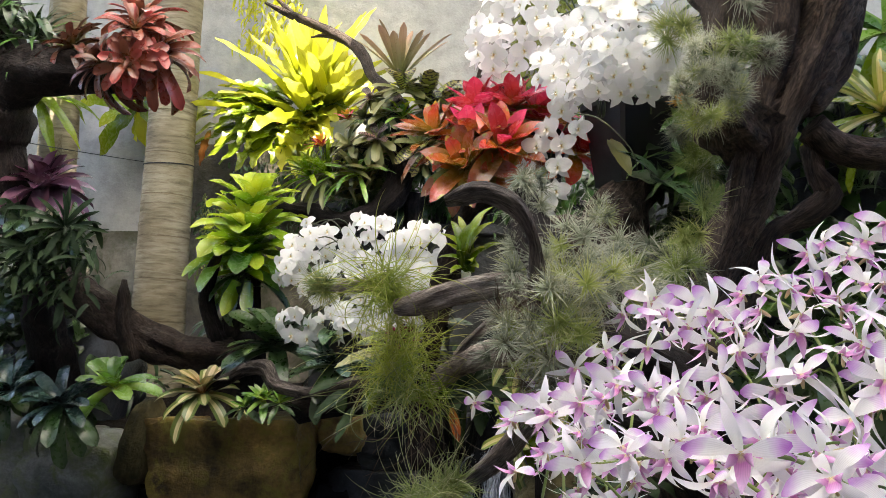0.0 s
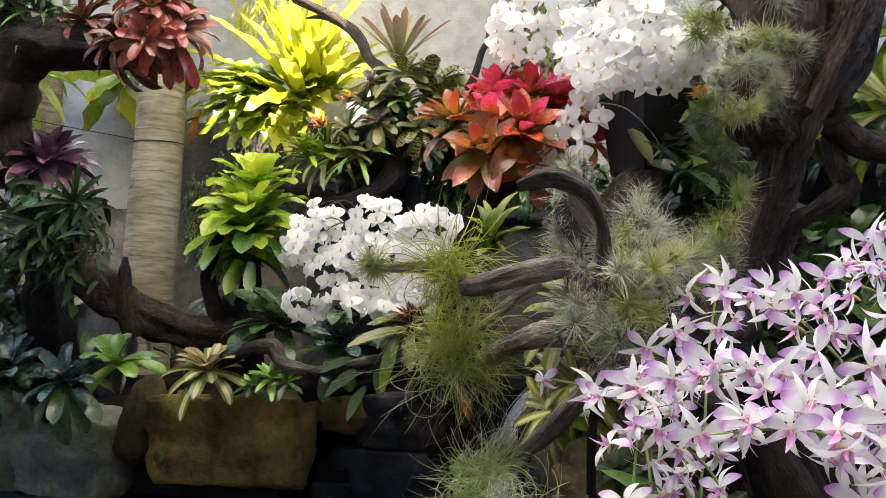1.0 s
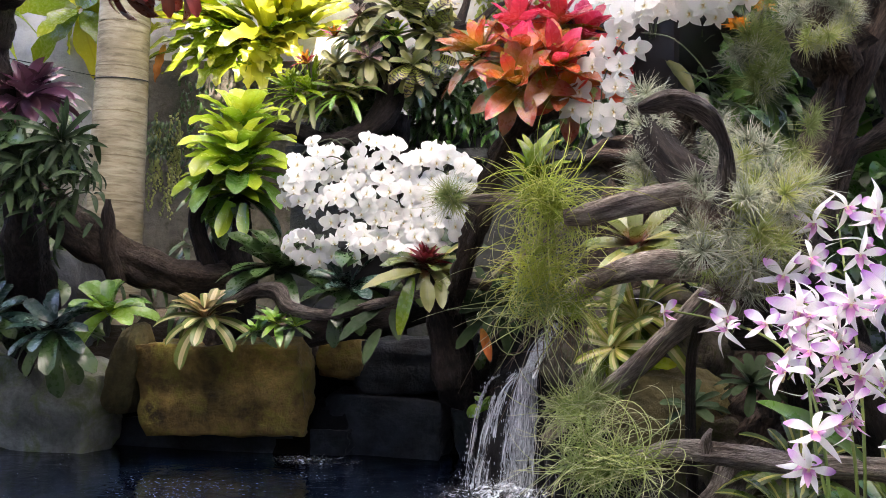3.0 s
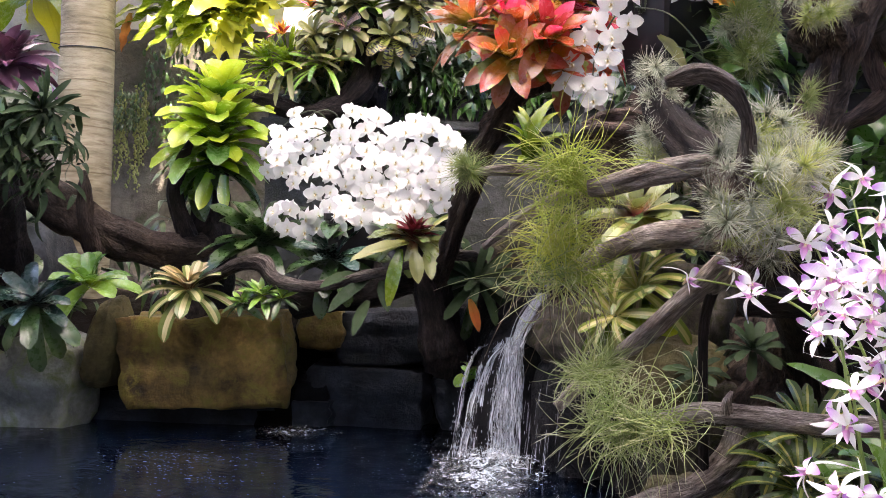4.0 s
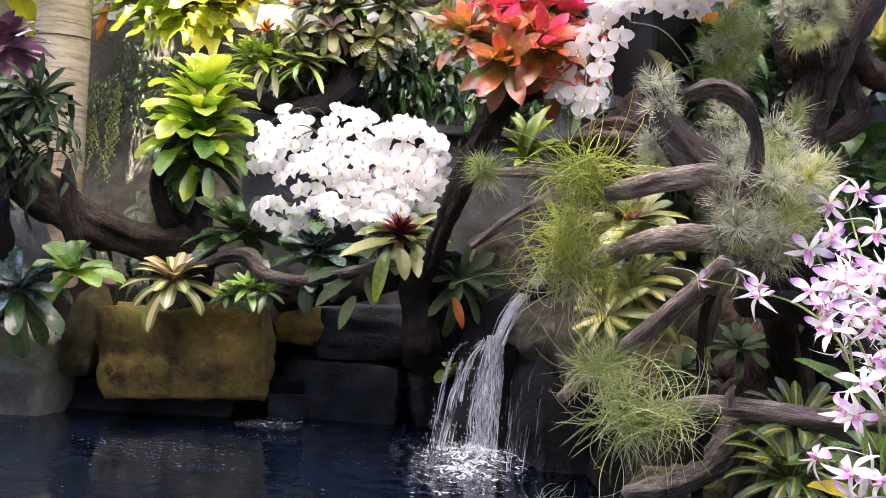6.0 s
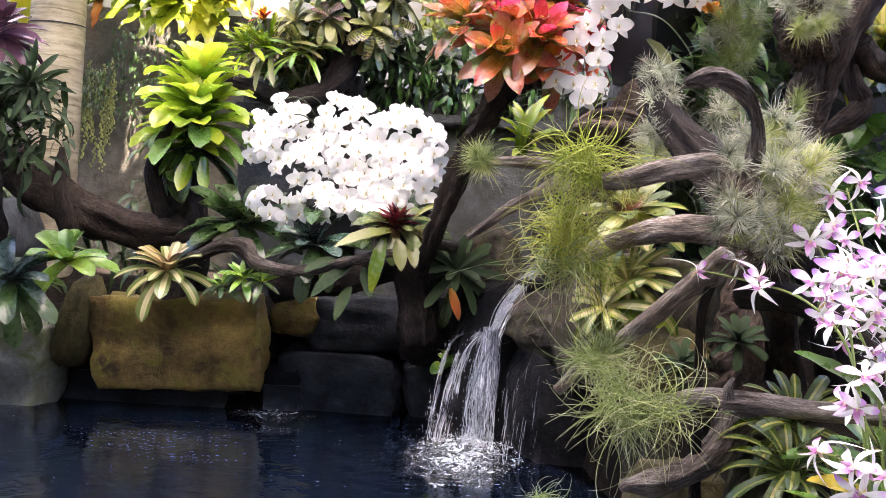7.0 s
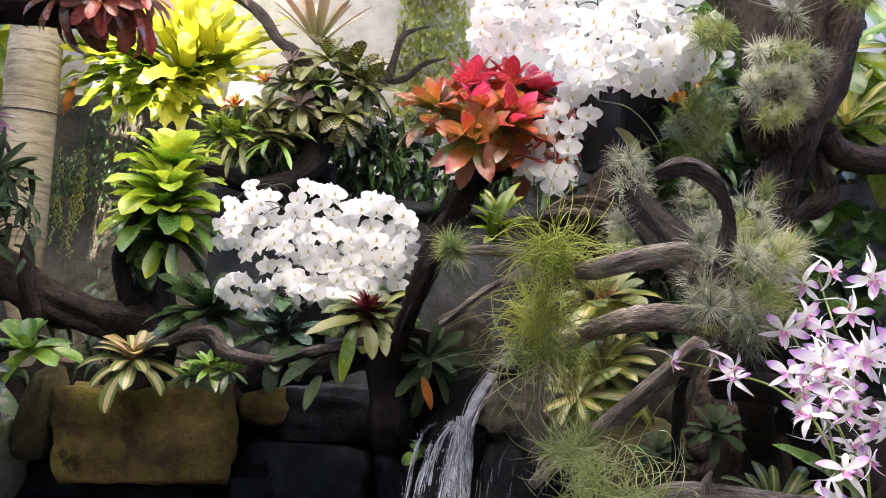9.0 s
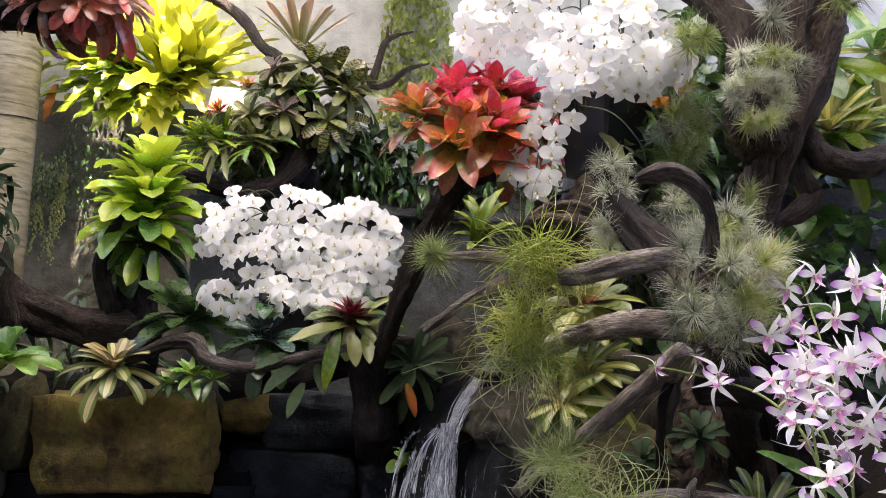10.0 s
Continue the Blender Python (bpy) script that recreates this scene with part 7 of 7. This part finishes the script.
def strand_mesh(seed, n, length, mat, up=0.3, sag=0.5, thick=0.0011, spread=1.0):
    """Long thin arching strands from one point, some curling into loops."""
    r = random.Random(seed)
    pieces = []
    for k in range(n):
        d = Vector((r.gauss(0, 1) * spread, r.gauss(0, 1) * spread, r.gauss(up, 0.8))).normalized()
        p = Vector((r.gauss(0, 0.016), r.gauss(0, 0.016), r.gauss(0, 0.016)))
        ln = length * r.uniform(0.4, 1.0) * (1.5 if k % 6 == 0 else 1.0)
        axis = d.orthogonal().normalized()
        axis.rotate(Matrix.Rotation(r.uniform(0, 6.28), 3, d))
        turn = r.gauss(0, 0.1) + (0.3 if k % 9 == 0 else 0.0)
        pts, m = [p.copy()], 14
        for i in range(m):
            d = Matrix.Rotation(turn, 3, axis) @ d
            d = (d + Vector((0, 0, -0.055 * sag * 2))).normalized()
            p = p + d * ln / m
            pts.append(p.copy())
        w = thick * r.uniform(0.7, 1.3)
        verts, uvs, faces = [], [], []
        for i, q in enumerate(pts):
            t = (pts[min(i + 1, m)] - pts[max(i - 1, 0)]).normalized()
            a = t.orthogonal().normalized()
            b = t.cross(a)
            s = i / m
            rr = w * (1 - s) ** 0.6 + 0.00015
            for j in range(3):
                verts.append(q + (a * math.cos(2.094 * j) + b * math.sin(2.094 * j)) * rr)
                uvs.append((j / 3, s))
        for i in range(m):
            for j in range(3):
                faces.append((3 * i + j, 3 * i + (j + 1) % 3, 3 * i + 3 + (j + 1) % 3, 3 * i + 3 + j))
        pieces.append((verts, faces, uvs))
    v, f, u = join_parts(pieces)
    return make_mesh("strand_tuft", v, f, [mat], u)


STRANDS = [strand_mesh(k, 80, 0.17, M_GRASSY, 0.3, 0.35, 0.001, 1.2) for k in range(4)]
STRANDS_GREY = [strand_mesh(10 + k, 84, 0.17, M_GRASSY_GREY, 0.15, 0.25, 0.001, 1.2) for k in range(4)]
STRANDS_DRY = [strand_mesh(20 + k, 20, 0.22, M_ROOTS, -0.9, 1.2, 0.001, 0.5) for k in range(2)]


def grassy(places, kinds, label, seed, scale=1.0):
    r = random.Random(seed)
    plant = thing("grassy_air_plant", places[0], label, "air plant", "grassy air plants")
    for p in places:
        m = Matrix.Translation(Vector(p) - plant.location) @ Matrix.Rotation(r.uniform(0, 6.28), 4, "Z") @ Matrix.Scale(scale * r.uniform(0.85, 1.15), 4)
        tagged(child("strand_tuft", kinds[r.randrange(len(kinds))], plant, m), kind="stuff")


grassy([(0.66, 1.24, 0.855), (0.67, 1.24, 0.825), (0.645, 1.25, 0.84), (0.685, 1.22, 0.81)], STRANDS[:2] + STRANDS_GREY[:1], "yellow-green grassy air plant draped over a branch", 1, 0.95)
grassy([(0.655, 1.35, 0.75), (0.645, 1.36, 0.71), (0.685, 1.35, 0.7), (0.635, 1.35, 0.68)], STRANDS, "yellow-green grassy air plant hanging below a branch", 2, 0.85)
grassy([(0.67, 1.37, 0.64), (0.72, 1.36, 0.64), (0.64, 1.37, 0.65)], STRANDS + STRANDS_GREY, "grassy air plant hanging from a log end", 3, 0.9)
grassy([(0.75, 1.15, 0.41), (0.79, 1.13, 0.38), (0.74, 1.15, 0.37), (0.77, 1.15, 0.35), (0.83, 1.12, 0.38)], STRANDS_GREY, "grey-green grassy air plant on a low branch", 4, 0.9)
grassy([(0.71, 1.32, 0.45), (0.74, 1.3, 0.44)], STRANDS_GREY, "wispy grassy air plant on a root tip", 5, 0.75)
grassy([(0.68, 1.44, 0.62), (0.72, 1.43, 0.62)], STRANDS_DRY, "dry brown hanging air plant roots", 6)
grassy([(0.61, 1.12, 0.2)], STRANDS_GREY[:1], "pale curling air plant strands over the water", 7, 0.45)

# ---- plants between and behind ----
bromeliad((0.9, 1.84, 0.6), (-0.4, -0.5, 0.6), 28, 0.19, 0.026, [M_VARIEG, M_VARIEG, M_FERN_LOW], "cream and yellow variegated bromeliad under the roots", inner=75, outer=-40, droop=95, seed=110)
bromeliad((0.84, 1.8, 0.54), (-0.5, -0.6, 0.2), 24, 0.16, 0.025, [M_VARIEG, M_FERN_LOW], "yellow-green variegated bromeliad under the roots", inner=60, outer=-40, droop=90, seed=111)
bromeliad((0.88, 1.8, 0.78), (-0.2, -0.5, 0.8), 16, 0.16, 0.045, [M_TRICOLOR, M_VARIEG], "bromeliad with reddish heart behind the log", inner=65, outer=-20, droop=45, seed=112)
stump_green = thing("bromeliad", (0.616, 2.12, 0.96), "bright green bromeliad with broad arching leaves before the stump", "bromeliad", "bromeliads")
for k, (tip, w) in enumerate([((0.53, 2.06, 1.06), 0.04), ((0.575, 2.1, 1.12), 0.045), ((0.654, 2.12, 1.122), 0.05), ((0.654, 2.06, 1.054), 0.045), ((0.55, 2.06, 1.03), 0.038), ((0.68, 2.05, 1.02), 0.04), ((0.535, 2.04, 0.985), 0.036), ((0.626, 2.05, 1.09), 0.045), ((0.6, 2.0, 1.0), 0.04), ((0.65, 2.0, 0.97), 0.04), ((0.7, 2.06, 1.095), 0.045), ((0.73, 2.06, 1.03), 0.045), ((0.665, 2.02, 0.955), 0.045), ((0.58, 2.02, 0.94), 0.04), ((0.56, 2.08, 1.1), 0.04), ((0.69, 2.08, 1.14), 0.04)]):
    leaf_between(stump_green, (0.616 + 0.008 * math.sin(k * 2.4), 2.12 - 0.004 * k, 0.955), tip, w * 0.68, M_FERN_LOW, 50 + k, 85)
bromeliad((1.12, 1.62, 0.48), (-0.1, -0.4, 0.9), 16, 0.088, 0.022, [M_SHADE], "green bromeliad darkened for the shade of the roots", inner=70, outer=-10, droop=45, seed=115)
bromeliad((1.0, 1.66, 0.42), (-0.2, -0.5, 0.8), 12, 0.085, 0.022, [M_SHADE], "dull green bromeliad darkened for the shade of the roots", inner=60, outer=-20, droop=45, seed=116)
bromeliad((1.16, 1.36, 0.32), (0, -0.4, 0.9), 22, 0.17, 0.026, [M_DARKSTRIPE], "dark green bromeliad with yellow midstripes by the branch", inner=82, outer=0, droop=90, seed=117)
bromeliad((1.12, 1.26, 0.24), (-0.1, -0.3, 0.9), 24, 0.17, 0.026, [M_DARKSTRIPE], "dark green bromeliad with yellow midstripes below the branch", inner=80, outer=-20, droop=95, seed=118)
bromeliad((1.28, 1.2, 0.28), (0.1, -0.4, 0.9), 20, 0.18, 0.03, [M_DARKSTRIPE, M_CANE_LEAF], "striped green bromeliad at the bank", inner=75, outer=-10, droop=55, seed=119)
bromeliad((1.16, 0.95, 0.14), (-0.2, -0.5, 0.7), 14, 0.2, 0.06, [M_LIME, M_VARIEG], "yellow-green broad leaves under the cane orchid", inner=60, outer=-10, droop=45, seed=120)
bromeliad((1.72, 2.25, 1.4), (-0.3, -0.5, 0.8), 22, 0.24, 0.04, [M_VARIEG, M_FERN_LOW], "yellow-green bromeliad on the far limb", inner=70, outer=-20, droop=50, seed=121)
bromeliad((1.75, 2.35, 1.66), (-0.3, -0.5, 0.5), 12, 0.24, 0.055, [M_CANE_LEAF, M_FERN_LOW], "yellow striped plant behind the trunk", inner=70, outer=-40, droop=60, seed=122)
bromeliad((2.0, 2.5, 1.75), (-0.3, -0.5, 0.6), 14, 0.3, 0.06, [M_CANE_LEAF, M_VARIEG], "yellow striped plant behind the trunk", inner=70, outer=-40, droop=60, seed=123)


def leafy(places, n, length, width, mat, label, seed, spread=0.12, name="climber", category="plant", tip="oval", hangs=0.3):
    """A bush of single leaves standing off short stalks round some places."""
    r = random.Random(seed)
    plant = thing(name, places[0], label, category)
    kinds = [blade_mesh(mat, length, width, 10, 50 + 15 * k, tip=tip, fold=0.15, wave=0.03, seed=seed + k) for k in range(3)]
    for k in range(n):
        c = Vector(places[r.randrange(len(places))]) + Vector((r.gauss(0, spread), r.gauss(0, spread * 0.5), r.gauss(0, spread * 0.7)))
        yaw = r.uniform(3.4, 6.0) if r.random() < 0.75 else r.uniform(0, 6.28)
        m = Matrix.Translation(c - plant.location) @ Matrix.Rotation(yaw, 4, "Z") @ Matrix.Rotation(r.gauss(hangs, 0.4), 4, "Y") @ Matrix.Rotation(r.gauss(0, 0.4), 4, "X") @ Matrix.Scale(r.uniform(0.7, 1.2), 4)
        child("leaf", kinds[r.randrange(3)], plant, m)
    return plant


leafy([(0.05, 3.8, 1.5), (0.3, 3.8, 1.5), (0.55, 3.82, 1.5), (0.8, 3.82, 1.5), (1.1, 3.8, 1.5), (0.1, 3.8, 1.6), (0.3, 3.82, 1.6)], 440, 0.13, 0.05, M_DKGREEN, "dark green leafy plants filling the planter", 1, 0.1, tip="pointed")
leafy([(0.2, 3.72, 1.42), (0.45, 3.72, 1.42), (0.7, 3.72, 1.42)], 150, 0.085, 0.026, M_POTHOS, "dark green leaves hanging over the planter edge", 2, 0.09, tip="pointed", hangs=0.9)
leafy([(1.6, 2.35, 1.05), (1.75, 2.3, 0.95), (1.9, 2.3, 1.05), (1.55, 2.2, 0.85)], 110, 0.13, 0.075, M_POTHOS, "dark green broad-leaved climber beside the trunk", 3, 0.13)
leafy([(1.8, 2.5, 0.6), (1.6, 2.2, 0.6)], 60, 0.15, 0.08, M_DKGREEN, "dark broad leaves on the shaded bank", 4, 0.14)


def creeper(name, centre, size, n, leaf, width, mat, label, seed):
    """Very many small leaves hanging against a wall, as one mass."""
    r = random.Random(seed)
    pieces = []
    for k in range(n):
        c = Vector(((r.random() - 0.5) * size[0], (r.random() - 0.5) * size[1], (r.random() - 0.5) * size[2]))
        c.x *= 1 - 0.45 * abs(noise.noise(Vector((seed, c.z * 3, 0))))
        m = Matrix.Rotation(r.uniform(3.6, 5.8), 4, "Z") @ Matrix.Rotation(r.gauss(0.9, 0.4), 4, "Y") @ Matrix.Rotation(r.gauss(0, 0.5), 4, "X") @ Matrix.Scale(r.uniform(0.6, 1.2), 4)
        v, f, u = blade(leaf, width, 10, 50, tip="oval", segs=3, across=2, seed=k)
        pieces.append(([m @ q + c for q in v], f, u))
    v, f, u = join_parts(pieces)
    ob = new(name, make_mesh(name, v, f, [mat], u))
    ob.location = centre
    return tagged(ob, label, "plant", kind="stuff")


creeper("creeper", (0.42, 4.56, 2.5), (0.42, 0.16, 1.3), 1700, 0.045, 0.026, M_MOSSY, "pale green creeper hanging down the wall", 5)
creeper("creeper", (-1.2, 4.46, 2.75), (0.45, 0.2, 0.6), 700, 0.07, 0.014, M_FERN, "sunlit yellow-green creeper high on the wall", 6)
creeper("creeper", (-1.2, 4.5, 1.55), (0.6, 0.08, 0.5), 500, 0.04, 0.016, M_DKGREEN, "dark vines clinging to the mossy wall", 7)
leafy([(-0.95, 3.6, 0.6), (-0.75, 3.5, 0.55), (-1.2, 3.6, 0.55), (-0.85, 3.5, 0.85)], 80, 0.16, 0.03, M_DKGREEN, "dark green strap leaves on the bank behind the limb", 7, 0.1, tip="pointed")
leafy([(-1.5, 2.9, 0.75), (-1.6, 2.9, 0.95), (-1.45, 2.8, 0.55)], 60, 0.12, 0.06, M_DKGREEN, "dark round leaves behind the gnarled trunk", 8, 0.1)
leafy([(0.46, 2.78, 0.27), (0.45, 2.77, 0.3)], 10, 0.06, 0.04, M_GREEN, "small bright green fern beside the waterfall", 10, 0.02)
leafy([(1.25, 2.3, 1.3), (1.3, 2.35, 1.4)], 30, 0.16, 0.04, M_CANE_LEAF, "green strap leaves behind the planter", 11, 0.08, tip="pointed")
leafy([(2.2, 3.2, 1.6), (2.4, 3.2, 2.0), (2.0, 3.2, 1.2), (2.5, 3.3, 1.2)], 160, 0.3, 0.09, M_POTHOS, "green foliage in front of the side wall", 12, 0.3)


def string_plant(places, label, seed):
    """Hanging strings of small round leaves."""
    r = random.Random(seed)
    plant = thing("string_plant", places[0], label, "plant")
    for p in places:
        p = Vector(p)
        ln = r.uniform(0.25, 0.55)
        pieces, q, k = [], p.copy(), 0
        while (p.z - q.z) < ln:
            q = q + Vector((r.gauss(0, 0.003), r.gauss(0, 0.002), -0.011))
            pieces.append(blob(tuple(q - plant.location + Vector((r.gauss(0, 0.006), r.gauss(0, 0.005), 0))), r.uniform(0.005, 0.009), k + seed))
            k += 1
        v, f, u = join_parts(pieces)
        tagged(child("string", make_mesh("string", v, f, [M_STRING], u), plant), kind="stuff")


creeper("creeper", (-1.45, 4.3, 1.44), (0.16, 0.1, 0.2), 300, 0.03, 0.012, M_DKGREEN, "olive tangle of string leaves on the stained wall", 8)
rs = random.Random(3)
string_plant([(-1.44 + rs.uniform(-0.08, 0.12), 4.32 + rs.uniform(-0.05, 0.08), 1.5 + rs.uniform(-0.05, 0.1)) for k in range(13)], "hanging strings of small pale green leaves on the stained wall", 4)

ginger = thing("bromeliad_flower", (1.24, 2.42, 1.44), "orange bromeliad flower spike behind the planter", "flower")
rosette(ginger, (1.188, 2.28, 1.46), (0, -0.6, 1), 44, 0.055, 0.022, [M_ORANGE], inner=85, outer=10, droop=30, tip="pointed", seed=130, name="bract")
rosette(ginger, (1.262, 2.28, 1.52), (0.1, -0.6, 1), 34, 0.045, 0.02, [M_ORANGE], inner=85, outer=10, droop=30, tip="pointed", seed=131, name="bract")
bracts = thing("bromeliad_flower", (-0.4, 3.5, 1.62), "red and yellow bromeliad flower bracts", "flower")
rosette(bracts, (-0.42, 3.46, 1.64), (-0.3, -0.4, 0.9), 16, 0.1, 0.02, [M_ORANGE, M_RED_IN], inner=80, outer=20, droop=30, tip="pointed", seed=132, name="bract")
rosette(bracts, (-0.3, 3.46, 1.76), (-0.1, -0.4, 0.9), 14, 0.08, 0.02, [M_ORANGE, M_RED_IN], inner=80, outer=20, droop=30, tip="pointed", seed=133, name="bract")
leafy([(1.35, 2.7, 0.9), (1.5, 2.8, 1.2), (1.7, 2.8, 1.5), (1.3, 2.8, 1.4), (1.9, 2.8, 1.1), (1.5, 2.8, 1.7), (2.1, 2.9, 1.6), (1.25, 2.6, 0.6), (1.2, 2.75, 1.1)], 380, 0.16, 0.06, M_DKGREEN, "dark shaded foliage behind the driftwood trunk", 13, 0.13, name="shrub", category="shrub")
leafy([(1.35, 2.2, 0.75), (1.25, 2.1, 0.6), (1.45, 2.1, 0.7)], 90, 0.14, 0.05, M_DKGREEN, "dark low foliage under the trunk", 14, 0.1, name="shrub", category="shrub")
leafy([(-1.7, 3.3, 0.6), (-1.9, 3.2, 0.9), (-1.6, 3.4, 0.85), (-2.2, 3.2, 0.7), (-2.5, 3.2, 1.0), (-1.75, 3.3, 1.15)], 240, 0.16, 0.06, M_DKGREEN, "dark shaded foliage behind the boulders", 15, 0.14, name="shrub", category="shrub")
leafy([(-1.45, 2.85, 0.6), (-1.4, 2.9, 0.8), (-1.5, 2.9, 1.0)], 80, 0.12, 0.05, M_DKGREEN, "dark foliage behind the gnarled trunk", 16, 0.1, name="shrub", category="shrub")
# leaves added out of view to break up the sun on the fern
leafy([(-1.0, 3.3, 4.55), (-0.7, 3.3, 4.6), (-0.4, 3.35, 4.55), (-0.95, 3.7, 4.6), (-0.6, 3.75, 4.55), (-0.3, 3.7, 4.6)], 14, 0.2, 0.1, M_POTHOS, "unseen leaves added above the opening to dapple the sun", 17, 0.13, name="dapple_leaves", category="tree")
bromeliad((1.84, 2.35, 1.4), (-0.4, -0.5, 0.7), 24, 0.2, 0.035, [M_VARIEG, M_DKGREEN], "cream-striped bromeliad beside the far limb", inner=70, outer=-20, droop=50, seed=125)
leafy([(-1.3, 2.34, 1.86), (-1.4, 2.36, 1.76), (-1.22, 2.34, 1.95)], 70, 0.12, 0.04, M_DKGREEN, "dark green leaves on the arched limb", 18, 0.07, tip="pointed")
leafy([(-0.38, 3.64, 1.48), (-0.22, 3.66, 1.52), (-0.12, 3.66, 1.6)], 90, 0.2, 0.026, M_OLIVE, "olive strap leaves behind the driftwood branch", 19, 0.06, tip="pointed", hangs=-0.5)
leafy([(1.3, 2.5, 1.5), (1.42, 2.5, 1.8), (1.3, 2.52, 1.68)], 60, 0.14, 0.06, M_POTHOS, "green leaves behind the white orchids", 20, 0.08)
leafy([(-0.32, 3.72, 1.44), (-0.2, 3.72, 1.5), (-0.15, 3.72, 1.6), (-0.05, 3.72, 1.7), (0.12, 3.74, 1.62)], 240, 0.12, 0.045, M_DKGREEN, "dark shaded leaves behind the bromeliad branch", 21, 0.075)
leafy([(1.2, 2.45, 1.3), (1.22, 2.45, 1.45), (1.18, 2.5, 1.15), (1.28, 2.45, 1.22)], 130, 0.13, 0.045, M_DKGREEN, "dark leaves behind the black planter", 22, 0.07)
leafy([(-1.0, 2.44, 1.1), (-0.92, 2.46, 1.02), (-1.02, 2.44, 0.98), (-0.95, 2.45, 0.92), (-1.12, 2.42, 1.0)], 170, 0.115, 0.02, M_SHADE, "narrow drooping green leaves darkened for shade on the gnarled trunk", 23, 0.055, tip="soft", hangs=0.25)
leafy([(1.2, 2.4, 1.6), (1.24, 2.36, 1.72), (1.22, 2.42, 1.5)], 90, 0.12, 0.04, M_DKGREEN, "dark leaves between the orchids and the trunk", 24, 0.06)
